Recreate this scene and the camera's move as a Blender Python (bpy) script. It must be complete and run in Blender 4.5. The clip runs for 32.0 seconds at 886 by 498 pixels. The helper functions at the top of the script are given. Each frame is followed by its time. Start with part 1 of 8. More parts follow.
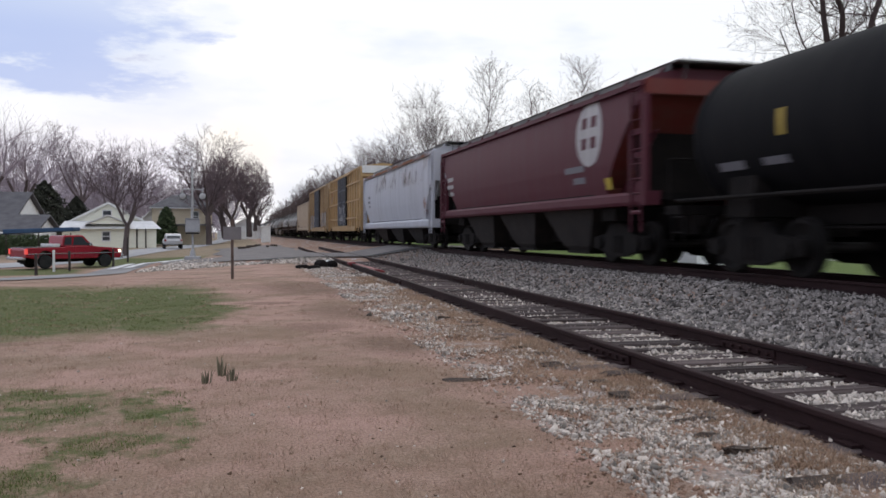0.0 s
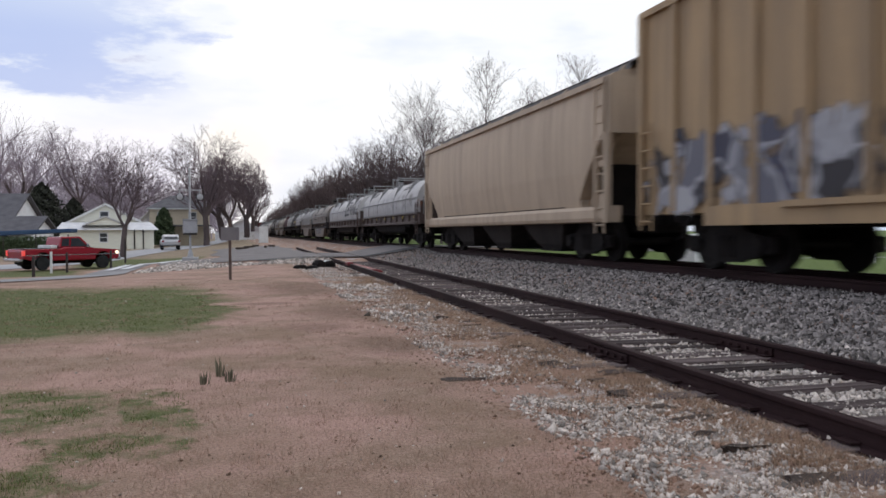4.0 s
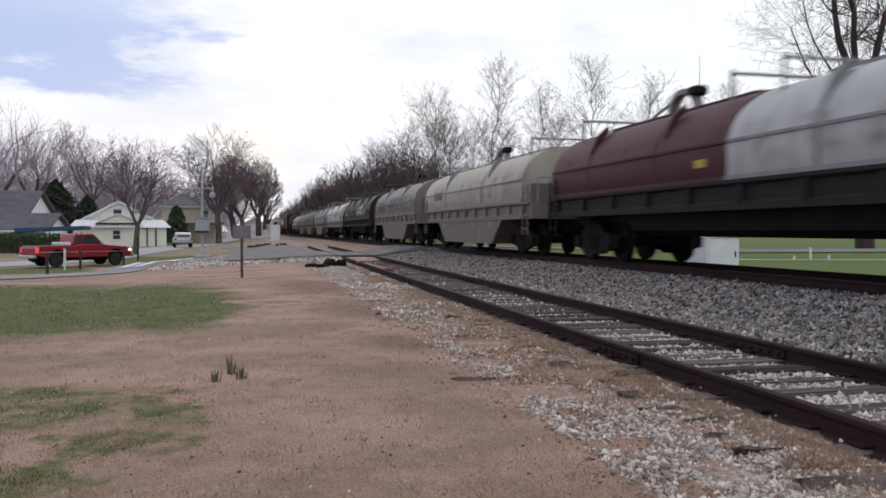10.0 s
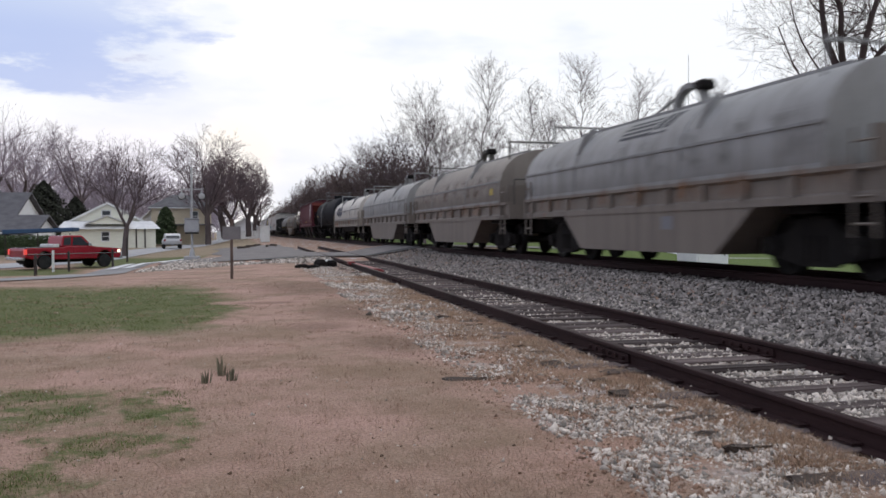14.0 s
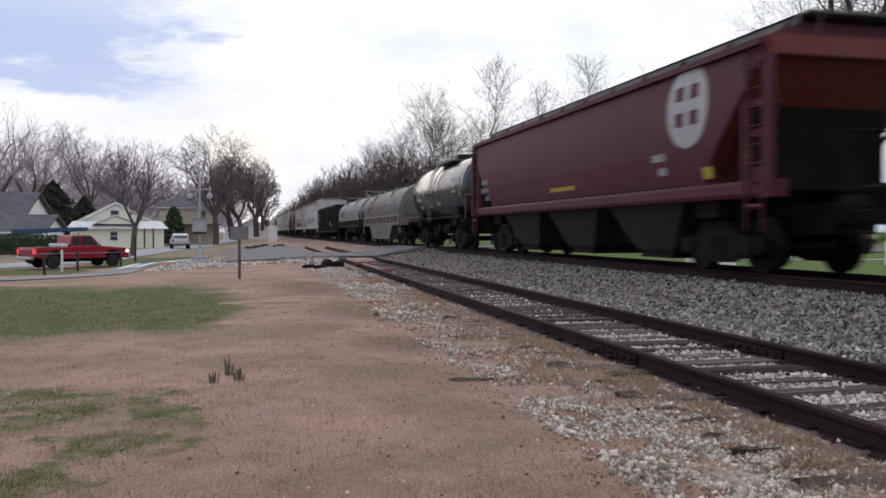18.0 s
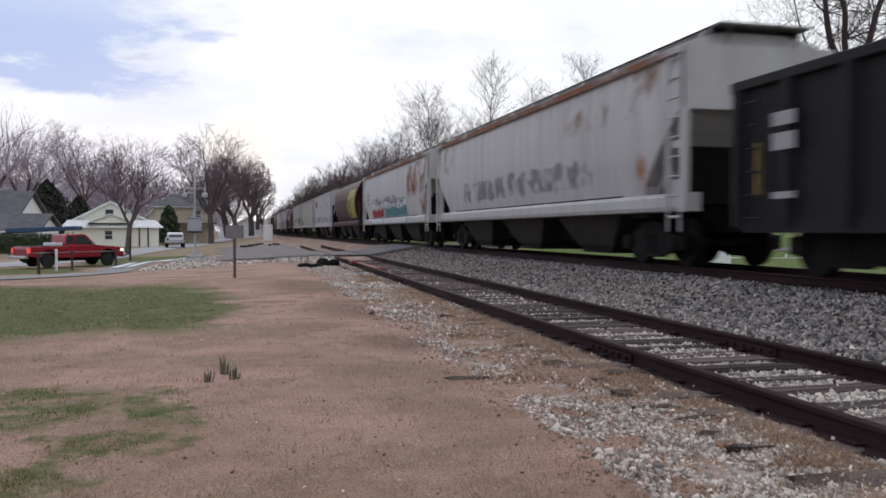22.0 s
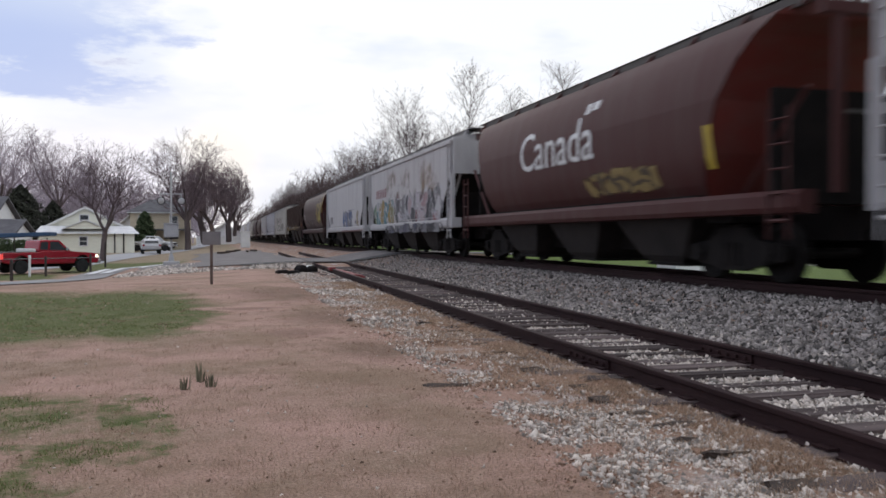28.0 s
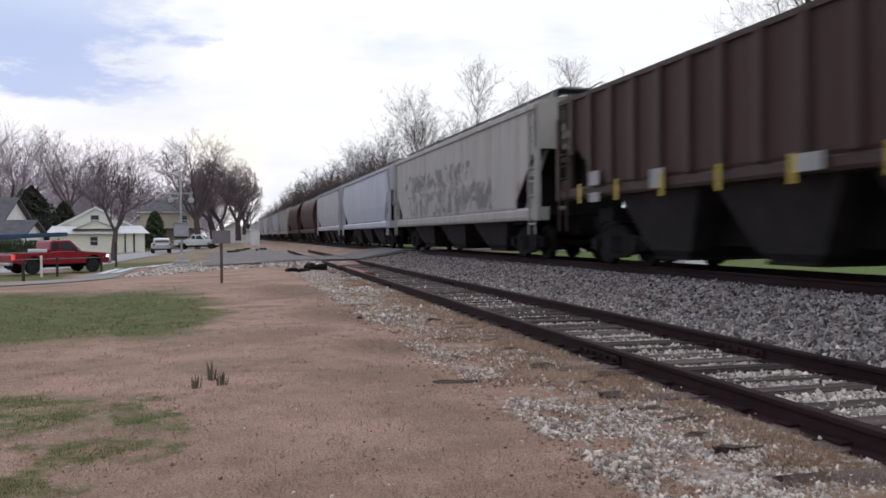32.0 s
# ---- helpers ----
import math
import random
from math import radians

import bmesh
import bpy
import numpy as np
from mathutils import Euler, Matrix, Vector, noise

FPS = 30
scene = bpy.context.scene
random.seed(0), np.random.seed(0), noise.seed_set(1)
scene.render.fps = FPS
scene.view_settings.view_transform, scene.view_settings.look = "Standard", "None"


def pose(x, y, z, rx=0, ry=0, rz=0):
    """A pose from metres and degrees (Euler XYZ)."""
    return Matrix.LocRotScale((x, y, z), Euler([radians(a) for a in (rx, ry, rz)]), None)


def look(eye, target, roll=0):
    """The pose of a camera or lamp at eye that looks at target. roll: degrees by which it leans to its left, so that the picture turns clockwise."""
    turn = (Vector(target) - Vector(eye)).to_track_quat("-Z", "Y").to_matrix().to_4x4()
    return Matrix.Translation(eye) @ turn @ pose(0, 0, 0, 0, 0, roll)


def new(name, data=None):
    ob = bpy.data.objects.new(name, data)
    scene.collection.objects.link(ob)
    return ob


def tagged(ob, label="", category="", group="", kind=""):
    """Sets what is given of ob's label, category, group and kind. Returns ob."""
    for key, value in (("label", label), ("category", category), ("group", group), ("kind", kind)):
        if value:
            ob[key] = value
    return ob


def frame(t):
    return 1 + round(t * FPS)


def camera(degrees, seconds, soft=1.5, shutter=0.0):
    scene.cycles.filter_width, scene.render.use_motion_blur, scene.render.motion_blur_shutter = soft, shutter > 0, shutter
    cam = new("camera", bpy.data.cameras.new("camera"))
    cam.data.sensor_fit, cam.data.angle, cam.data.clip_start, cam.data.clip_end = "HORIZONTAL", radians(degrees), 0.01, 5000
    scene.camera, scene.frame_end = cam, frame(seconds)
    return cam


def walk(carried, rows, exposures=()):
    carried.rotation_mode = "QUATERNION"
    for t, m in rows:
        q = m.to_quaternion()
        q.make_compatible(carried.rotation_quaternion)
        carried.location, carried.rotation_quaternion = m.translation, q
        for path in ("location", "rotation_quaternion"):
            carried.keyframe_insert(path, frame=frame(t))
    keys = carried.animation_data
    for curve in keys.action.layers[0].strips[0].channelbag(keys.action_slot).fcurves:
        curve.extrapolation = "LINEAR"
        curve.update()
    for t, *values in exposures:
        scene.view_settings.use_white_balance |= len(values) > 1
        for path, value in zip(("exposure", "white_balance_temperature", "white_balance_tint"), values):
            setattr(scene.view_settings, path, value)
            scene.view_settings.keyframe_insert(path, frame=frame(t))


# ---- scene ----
EYE = Vector((0.0, 0.0, 1.2))


def aim(yaw, down, lean):
    """A camera pose at the tripod: degrees to the right of the track's line, degrees down, degrees of lean."""
    a, b = radians(yaw), radians(down)
    way = Vector((math.sin(a) * math.cos(b), math.cos(a) * math.cos(b), -math.sin(b)))
    return look(EYE, EYE + way * 10, lean)


cam = camera(56.8, 32.0, soft=1.6, shutter=0.4)
walk(cam, [
    (0, aim(14.165, 1.186, -0.005)), (0.5, aim(14.097, 1.183, -0.053)), (1, aim(14.119, 1.201, 0.010)), (1.5, aim(14.145, 1.248, -0.020)), (2,
    aim(14.128, 1.324, -0.114)), (2.5, aim(14.075, 1.297, -0.046)), (3, aim(14.155, 1.184, -0.132)), (3.5, aim(14.248, 1.165, -0.222)), (5.5,
    aim(14.489, 1.517, -0.211)), (6, aim(14.567, 1.547, -0.128)), (6.5, aim(14.523, 1.510, -0.166)), (7, aim(14.353, 1.471, -0.017)), (7.5,
    aim(14.122, 1.441, 0.044)), (8, aim(13.807, 1.424, 0.096)), (8.5, aim(13.595, 1.412, 0.127)), (9, aim(13.481, 1.372, 0.067)), (9.5, aim(13.424,
    1.341, 0.139)), (10, aim(13.537, 1.250, 0.071)), (10.5, aim(13.650, 1.268, 0.018)), (11, aim(13.774, 1.257, 0.049)), (11.5, aim(13.869, 1.306,
    -0.065)), (12, aim(13.965, 1.436, -0.094)), (12.5, aim(14.052, 1.446, -0.169)), (13, aim(14.185, 1.432, -0.180)), (13.5, aim(14.198, 1.378,
    -0.152)), (14, aim(14.205, 1.245, -0.173)), (14.5, aim(14.214, 1.150, -0.229)), (16.5, aim(13.809, 1.104, -0.128)), (17, aim(13.753, 1.165,
    -0.132)), (17.5, aim(13.708, 1.196, -0.050)), (18, aim(13.699, 1.205, -0.032)), (18.5, aim(13.708, 1.163, -0.051)), (19, aim(13.710, 1.154,
    -0.098)), (19.5, aim(13.650, 1.197, -0.057)), (20, aim(13.596, 1.299, -0.045)), (20.5, aim(13.648, 1.308, -0.071)), (21, aim(13.789, 1.304,
    -0.078)), (21.5, aim(13.907, 1.264, 0.030)), (22, aim(14.016, 1.297, -0.082)), (22.5, aim(14.090, 1.303, -0.050)), (23, aim(14.064, 1.252,
    -0.005)), (23.5, aim(14.079, 1.211, -0.126)), (24, aim(14.188, 1.171, -0.081)), (24.5, aim(14.244, 1.152, -0.107)), (25, aim(14.270, 1.199,
    -0.130)), (25.5, aim(14.324, 1.296, -0.120)), (27.5, aim(15.442, 1.093, -0.012)), (28, aim(15.520, 0.818, 0.058)), (28.5, aim(15.477, 0.647,
    0.279)), (29, aim(15.393, 0.647, 0.042)), (29.5, aim(15.419, 0.703, 0.154)), (30, aim(15.179, 0.812, 0.385)), (30.5, aim(15.074, 0.877, 0.272)),
    (31, aim(15.162, 0.928, -0.188)), (31.5, aim(15.100, 0.947, -0.135)), (32, aim(14.880, 1.049, -0.482)),
])

SPEED = 18.48          # metres a second, towards the camera
MAIN_X, MAIN_Z = 9.15, 0.5   # main track: centre line and top of rail
LIFT = 0.1             # car bodies ride this much above their nominal height
SIDE_Z = 0.11          # siding: top of rail


def side_x(y):
    """Centre line of the siding, which runs at a slight angle to the main track."""
    return 4.15 + 0.018 * y


# ---- sky and sun ----
world = bpy.data.worlds.new("overcast_sky")
scene.world = world
world.use_nodes = True
wn, wl = world.node_tree.nodes, world.node_tree.links
wn.clear()
sky = wn.new("ShaderNodeTexSky")
sky.sky_type, sky.sun_disc = "NISHITA", False
sky.sun_elevation, sky.sun_rotation = radians(9), radians(-3)
sky.air_density, sky.dust_density = 1.0, 2.0
gen = wn.new("ShaderNodeTexCoord")
clouds = wn.new("ShaderNodeTexNoise")
clouds.inputs["Scale"].default_value, clouds.inputs["Detail"].default_value = 2.6, 5.0
squash = wn.new("ShaderNodeMapping")
squash.inputs["Scale"].default_value = (1.0, 1.0, 3.4)
squash.inputs["Location"].default_value = (0.35, 0.1, 0.2)
ramp = wn.new("ShaderNodeValToRGB")
ramp.color_ramp.elements[0].position, ramp.color_ramp.elements[0].color = 0.30, (0.76, 0.83, 1.0, 1)
ramp.color_ramp.elements[1].position, ramp.color_ramp.elements[1].color = 0.50, (1.03, 1.055, 1.10, 1)


def sky_range(value, a, b, lo=0.0, hi=1.0):
    n = wn.new("ShaderNodeMapRange")
    n.interpolation_type = "SMOOTHSTEP"
    for key, v in (("From Min", a), ("From Max", b), ("To Min", lo), ("To Max", hi)):
        n.inputs[key].default_value = v
    wl.new(value, n.inputs["Value"])
    return n.outputs["Result"]


def sky_math(how, p, q):
    n = wn.new("ShaderNodeMath")
    n.operation = how
    for k, v in enumerate((p, q)):
        if isinstance(v, float):
            n.inputs[k].default_value = v
        else:
            wl.new(v, n.inputs[k])
    return n.outputs["Value"]


def sky_mix(fac, p, q):
    n = wn.new("ShaderNodeMixRGB")
    wl.new(fac, n.inputs["Fac"])
    for key, v in (("Color1", p), ("Color2", q)):
        if isinstance(v, tuple):
            n.inputs[key].default_value = (*v, 1)
        else:
            wl.new(v, n.inputs[key])
    return n.outputs["Color"]


# a blue-grey cloud bank to the west of the line, ragged at its rim, and a paler veil high up
axes = wn.new("ShaderNodeSeparateXYZ")
wl.new(gen.outputs["Generated"], axes.inputs["Vector"])
rag = wn.new("ShaderNodeTexNoise")
rag.inputs["Scale"].default_value, rag.inputs["Detail"].default_value, rag.inputs["Roughness"].default_value = 5.5, 7.0, 0.62
wl.new(squash.outputs["Vector"], rag.inputs["Vector"])
swing = sky_math("MULTIPLY", sky_math("SUBTRACT", rag.outputs["Fac"], 0.5), 0.62)
west = sky_range(sky_math("ADD", axes.outputs["X"], swing), -0.055, -0.15)
rise = sky_range(sky_math("ADD", axes.outputs["Z"], sky_math("MULTIPLY", swing, 0.35)), 0.135, 0.160)
bank = sky_math("MULTIPLY", sky_math("MULTIPLY", west, rise), sky_range(axes.outputs["Z"], 0.21, 0.27, 1.0, 0.45))
scud = sky_math("MULTIPLY", sky_range(rag.outputs["Fac"], 0.56, 0.66), sky_math("MULTIPLY", sky_range(axes.outputs["X"], 0.02, -0.10), sky_range(axes.outputs["Z"], 0.09, 0.12)))
veil_high = sky_math("MULTIPLY", sky_range(clouds.outputs["Fac"], 0.50, 0.36), sky_range(axes.outputs["Z"], 0.12, 0.26))
low_blue = sky_math("MULTIPLY", sky_range(axes.outputs["Z"], 0.085, 0.045), sky_range(axes.outputs["X"], 0.0, 0.07))
# the pale yellow glow where the sun stands behind the cloud
toward = wn.new("ShaderNodeVectorMath")
toward.operation = "DOT_PRODUCT"
toward.inputs[1].default_value = Vector((0.004, 0.99, 0.094)).normalized()
wl.new(gen.outputs["Generated"], toward.inputs[0])
halo = sky_range(toward.outputs["Value"], 0.9983, 0.9999, 0.0, 0.42)
tint = sky_mix(sky_math("MULTIPLY", veil_high, 0.8), ramp.outputs["Color"], (0.73, 0.83, 1.0))
tint = sky_mix(sky_math("MULTIPLY", low_blue, 0.55), tint, (0.62, 0.72, 0.92))
tint = sky_mix(sky_math("MULTIPLY", bank, 0.75), tint, (0.40, 0.525, 0.90))
tint = sky_mix(sky_math("MULTIPLY", scud, 0.6), tint, (0.46, 0.50, 0.76))
mauve = sky_math("MULTIPLY", sky_range(axes.outputs["Z"], 0.15, 0.07), sky_range(axes.outputs["X"], 0.0, -0.12))
tint = sky_mix(sky_math("MULTIPLY", mauve, 0.6), tint, (0.80, 0.79, 0.98))
tint = sky_mix(halo, tint, (1.12, 1.03, 0.86))
# an overcast sky is brighter overhead than at its rim
lift_up = wn.new("ShaderNodeVectorMath")
lift_up.operation = "SCALE"
wl.new(tint, lift_up.inputs[0])
wl.new(sky_range(axes.outputs["Z"], 0.30, 0.80, 1.0, 1.25), lift_up.inputs["Scale"])
blend = wn.new("ShaderNodeMixRGB")
blend.inputs["Fac"].default_value = 0.95
scale_sky = wn.new("ShaderNodeMixRGB")
scale_sky.blend_type, scale_sky.inputs["Fac"].default_value = "MULTIPLY", 1.0
scale_sky.inputs["Color2"].default_value = (0.035, 0.035, 0.035, 1)
back = wn.new("ShaderNodeBackground")
back.inputs["Strength"].default_value = 1.0
wout = wn.new("ShaderNodeOutputWorld")
wl.new(gen.outputs["Generated"], squash.inputs["Vector"])
wl.new(squash.outputs["Vector"], clouds.inputs["Vector"])
wl.new(clouds.outputs["Fac"], ramp.inputs["Fac"])
wl.new(sky.outputs["Color"], scale_sky.inputs["Color1"])
wl.new(scale_sky.outputs["Color"], blend.inputs["Color1"])
wl.new(lift_up.outputs["Vector"], blend.inputs["Color2"])
wl.new(blend.outputs["Color"], back.inputs["Color"])
wl.new(back.outputs["Background"], wout.inputs["Surface"])

sun = new("sun", bpy.data.lights.new("sun", "SUN"))
sun.data.energy, sun.data.angle, sun.data.color = 0.5, radians(40), (1.0, 0.88, 0.76)
sun.matrix_world = look((0, 0, 60), (0.05, -0.98, 59.8))
scene.view_settings.exposure = 0.0


# ---- mesh kit ----
class Shape:
    """Collects vertices and faces of one mesh."""

    def __init__(self):
        self.v, self.f = [], []

    def add(self, verts, faces):
        n = len(self.v)
        self.v += [tuple(p) for p in verts]
        self.f += [tuple(n + i for i in face) for face in faces]
        return self

    def box(self, x0, x1, y0, y1, z0, z1):
        p = [(x, y, z) for z in (z0, z1) for y in (y0, y1) for x in (x0, x1)]
        return self.add(p, [(0, 2, 3, 1), (4, 5, 7, 6), (0, 1, 5, 4), (2, 6, 7, 3), (0, 4, 6, 2), (1, 3, 7, 5)])

    def prism(self, outline, axis, a, b):
        """An outline extruded from a to b along axis 0 (outline in y, z), 1 (x, z) or 2 (x, y)."""
        put = {0: lambda p, d: (d, p[0], p[1]), 1: lambda p, d: (p[0], d, p[1]), 2: lambda p, d: (p[0], p[1], d)}[axis]
        n = len(outline)
        verts = [put(p, a) for p in outline] + [put(p, b) for p in outline]
        faces = [tuple(range(n - 1, -1, -1)), tuple(range(n, 2 * n))]
        faces += [(i, (i + 1) % n, n + (i + 1) % n, n + i) for i in range(n)]
        return self.add(verts, faces)

    def tube(self, p, q, r0, r1=None, n=6, caps=True):
        p, q = Vector(p), Vector(q)
        r1 = r0 if r1 is None else r1
        turn = (q - p).to_track_quat("Z", "Y")
        ring = [(math.cos(2 * math.pi * i / n), math.sin(2 * math.pi * i / n)) for i in range(n)]
        verts = [p + turn @ Vector((c * r0, s * r0, 0)) for c, s in ring] + [q + turn @ Vector((c * r1, s * r1, 0)) for c, s in ring]
        faces = [(i, (i + 1) % n, n + (i + 1) % n, n + i) for i in range(n)]
        if caps:
            faces += [tuple(range(n - 1, -1, -1)), tuple(range(n, 2 * n))]
        return self.add(verts, faces)

    def lathe(self, profile, axis, n=20, centre=(0, 0, 0)):
        """A profile of (along, radius) turned round axis 0, 1 or 2."""
        verts, faces, m = [], [], len(profile)
        for i in range(n):
            c, s = math.cos(2 * math.pi * i / n), math.sin(2 * math.pi * i / n)
            for a, r in profile:
                p = {0: (a, r * c, r * s), 1: (r * s, a, r * c), 2: (r * c, r * s, a)}[axis]
                verts.append(tuple(p[k] + centre[k] for k in range(3)))
        for i in range(n):
            j = (i + 1) % n
            faces += [(i * m + k, j * m + k, j * m + k + 1, i * m + k + 1) for k in range(m - 1)]
        faces += [tuple(i * m for i in range(n - 1, -1, -1)), tuple(i * m + m - 1 for i in range(n))]
        return self.add(verts, faces)

    def hull(self, rows):
        """A body from rows of (z, half width, half length): each level a rectangle."""
        verts, faces = [], []
        for z, w, l in rows:
            verts += [(-w, -l, z), (w, -l, z), (w, l, z), (-w, l, z)]
        for k in range(len(rows) - 1):
            a, b = 4 * k, 4 * k + 4
            faces += [(a + i, a + (i + 1) % 4, b + (i + 1) % 4, b + i) for i in range(4)]
        e = 4 * len(rows) - 4
        faces += [(3, 2, 1, 0), (e, e + 1, e + 2, e + 3)]
        return self.add(verts, faces)


def mesh_of(name, shape, material, bevel=0.0, smooth=False):
    me = bpy.data.meshes.new(name)
    me.from_pydata(shape.v, [], shape.f)
    if bevel or smooth:
        bm = bmesh.new()
        bm.from_mesh(me)
        bmesh.ops.recalc_face_normals(bm, faces=bm.faces)
        if bevel:
            sharp = [e for e in bm.edges if len(e.link_faces) == 2 and e.calc_face_angle(0) > 0.6]
            bmesh.ops.bevel(bm, geom=sharp, offset=bevel, segments=1, affect="EDGES")
        if smooth:
            for f in bm.faces:
                f.smooth = True
            for e in bm.edges:
                if len(e.link_faces) == 2 and e.calc_face_angle(0) > 0.7:
                    e.smooth = False
        bm.to_mesh(me)
        bm.free()
    else:
        bm = bmesh.new()
        bm.from_mesh(me)
        bmesh.ops.recalc_face_normals(bm, faces=bm.faces)
        bm.to_mesh(me)
        bm.free()
    me.materials.append(material)
    return me


def part(name, shape, material, parent, label="", bevel=0.0, smooth=False, at=None):
    """One mesh object under a thing or under a part. shape: a Shape or a mesh that is shared."""
    me = mesh_of(name, shape, material, bevel, smooth) if isinstance(shape, Shape) else shape
    ob = new(name, me)
    ob.parent = parent
    if at is not None:
        ob.matrix_local = at
    return tagged(ob, label)


def thing(name, label, category, at, group="", kind=""):
    ob = new(name)
    ob.empty_display_size = 0.3
    ob.matrix_world = at
    return tagged(ob, label, category, group, kind)


def solid(name, shape, material, label, category="", kind="", group="", bevel=0.0, smooth=False, at=None):
    ob = new(name, mesh_of(name, shape, material, bevel, smooth))
    if at is not None:
        ob.matrix_world = at
    return tagged(ob, label, category, group, kind)


# ---- materials ----
def nodes_of(name, rough=0.8, metal=0.0):
    m = bpy.data.materials.new(name)
    m.use_nodes = True
    t = m.node_tree
    b = t.nodes["Principled BSDF"]
    b.inputs["Roughness"].default_value, b.inputs["Metallic"].default_value = rough, metal
    if rough > 0.45:
        b.inputs["Specular IOR Level"].default_value = 0.22
    return m, t, b


def put(t, kind, **values):
    n = t.nodes.new(kind)
    for k, v in values.items():
        n.inputs[k.replace("_", " ")].default_value = v
    return n


def noise_at(t, scale, detail=4.0, stretch=(1, 1, 1), rough=0.55, space="Object"):
    c = t.nodes.new("ShaderNodeTexCoord")
    mp = put(t, "ShaderNodeMapping", Scale=stretch)
    t.links.new(c.outputs[space], mp.inputs["Vector"])
    n = put(t, "ShaderNodeTexNoise", Scale=scale, Detail=detail, Roughness=rough)
    t.links.new(mp.outputs["Vector"], n.inputs["Vector"])
    return n.outputs["Fac"]


def span(t, value, a, b, lo=0.0, hi=1.0):
    n = put(t, "ShaderNodeMapRange", From_Min=a, From_Max=b, To_Min=lo, To_Max=hi)
    t.links.new(value, n.inputs["Value"])
    return n.outputs["Result"]


def mix(t, fac, a, b):
    n = t.nodes.new("ShaderNodeMixRGB")
    for k, v in (("Fac", fac), ("Color1", a), ("Color2", b)):
        if hasattr(v, "is_linked"):
            t.links.new(v, n.inputs[k])
        elif isinstance(v, (int, float)):
            n.inputs[k].default_value = v
        else:
            n.inputs[k].default_value = (*v, 1)
    return n.outputs["Color"]


def product(t, a, b):
    m = t.nodes.new("ShaderNodeMath")
    m.operation = "MULTIPLY"
    t.links.new(a, m.inputs[0])
    t.links.new(b, m.inputs[1])
    return m.outputs["Value"]


def bump(t, b, height, strength, distance=0.02):
    n = put(t, "ShaderNodeBump", Strength=strength, Distance=distance)
    t.links.new(height, n.inputs["Height"])
    t.links.new(n.outputs["Normal"], b.inputs["Normal"])


def mat(name, col, col2, rough=0.85, metal=0.0, scale=3.0, fine=40.0, relief=0.3, stretch=(1, 1, 1), per="", distance=0.02, tones=(0.55, 1.35)):
    """A surface that varies at two scales; per: 'object' or 'island' adds a tone for each piece."""
    m, t, b = nodes_of(name, rough, metal)
    big = span(t, noise_at(t, scale, 4, stretch), 0.35, 0.65)
    small = noise_at(t, fine, 3, stretch)
    c = mix(t, big, col, col2)
    c = mix(t, span(t, small, 0.3, 0.8, 0.0, 0.45), c, tuple(0.55 * v for v in col2))
    if per:
        i = t.nodes.new("ShaderNodeObjectInfo" if per == "object" else "ShaderNodeNewGeometry")
        r = i.outputs["Random" if per == "object" else "Random Per Island"]
        hsv = put(t, "ShaderNodeHueSaturation")
        t.links.new(c, hsv.inputs["Color"])
        t.links.new(span(t, r, 0, 1, *tones), hsv.inputs["Value"])
        c = hsv.outputs["Color"]
    t.links.new(c, b.inputs["Base Color"])
    if relief:
        bump(t, b, small, relief, distance)
    return m


def car_paint(name, col, dirt=0.35, rust=0.0, rough=0.62, grime=(0.10, 0.085, 0.075), rust_col=(0.20, 0.075, 0.03)):
    """Weathered freight-car paint: streaks that run down, dirt blotches, rust bloom, fine grain."""
    m, t, b = nodes_of(name, rough)
    streak = span(t, noise_at(t, 1.6, 5, (1.0, 3.0, 0.22)), 0.42, 0.72)
    blotch = span(t, noise_at(t, 0.7, 5), 0.4, 0.68)
    grain = noise_at(t, 30, 3)
    c = mix(t, span(t, streak, 0, 1, 0.0, dirt), col, grime)
    c = mix(t, span(t, blotch, 0, 1, 0.0, dirt * 0.6), c, tuple(0.6 * v + 0.4 * g for v, g in zip(col, grime)))
    c = mix(t, span(t, grain, 0.3, 0.75, 0.0, 0.22), c, tuple(0.5 * v for v in col))
    if rust:
        spots = span(t, noise_at(t, 1.1, 6, (1, 1.0, 0.75), 0.7), 0.72 - 0.16 * rust, 0.80 - 0.14 * rust)
        c = mix(t, spots, c, rust_col)
    t.links.new(c, b.inputs["Base Color"])
    bump(t, b, grain, 0.12, 0.01)
    return m


def matte(m):
    """Takes nearly all gloss off a grimy surface."""
    m.node_tree.nodes["Principled BSDF"].inputs["Specular IOR Level"].default_value = 0.06
    return m


STEEL_DARK = mat("dark_truck_steel", (0.012, 0.011, 0.011), (0.022, 0.019, 0.018), 0.75, 0.2, 2.5, 30)
# outlet bays: grime plus the shade under the car, both in the colour
BAY_GRIME_SHADE = mat("shaded_grimy_outlet_steel", (0.017, 0.0145, 0.014), (0.030, 0.025, 0.023), 0.85, 0.05, 2, 25)
WHEEL = mat("worn_wheel_steel", (0.013, 0.012, 0.012), (0.024, 0.021, 0.02), 0.6, 0.3, 3, 30)
# grime, with the shade beneath and between cars put into the near-black colour
UNDER = mat("underframe_grime_and_shade", (0.010, 0.009, 0.009), (0.018, 0.015, 0.014), 0.8, 0.1, 2, 25)
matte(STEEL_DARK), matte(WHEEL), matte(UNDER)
RAIL = matte(mat("rusty_rail", (0.022, 0.0122, 0.0130), (0.041, 0.0225, 0.0225), 0.65, 0.15, 3, 40, stretch=(1, 0.2, 1)))
TIE = mat("weathered_tie", (0.062, 0.046, 0.044), (0.115, 0.088, 0.083), 0.9, 0, 2.2, 28, 0.6, stretch=(0.3, 3, 3), per="object")
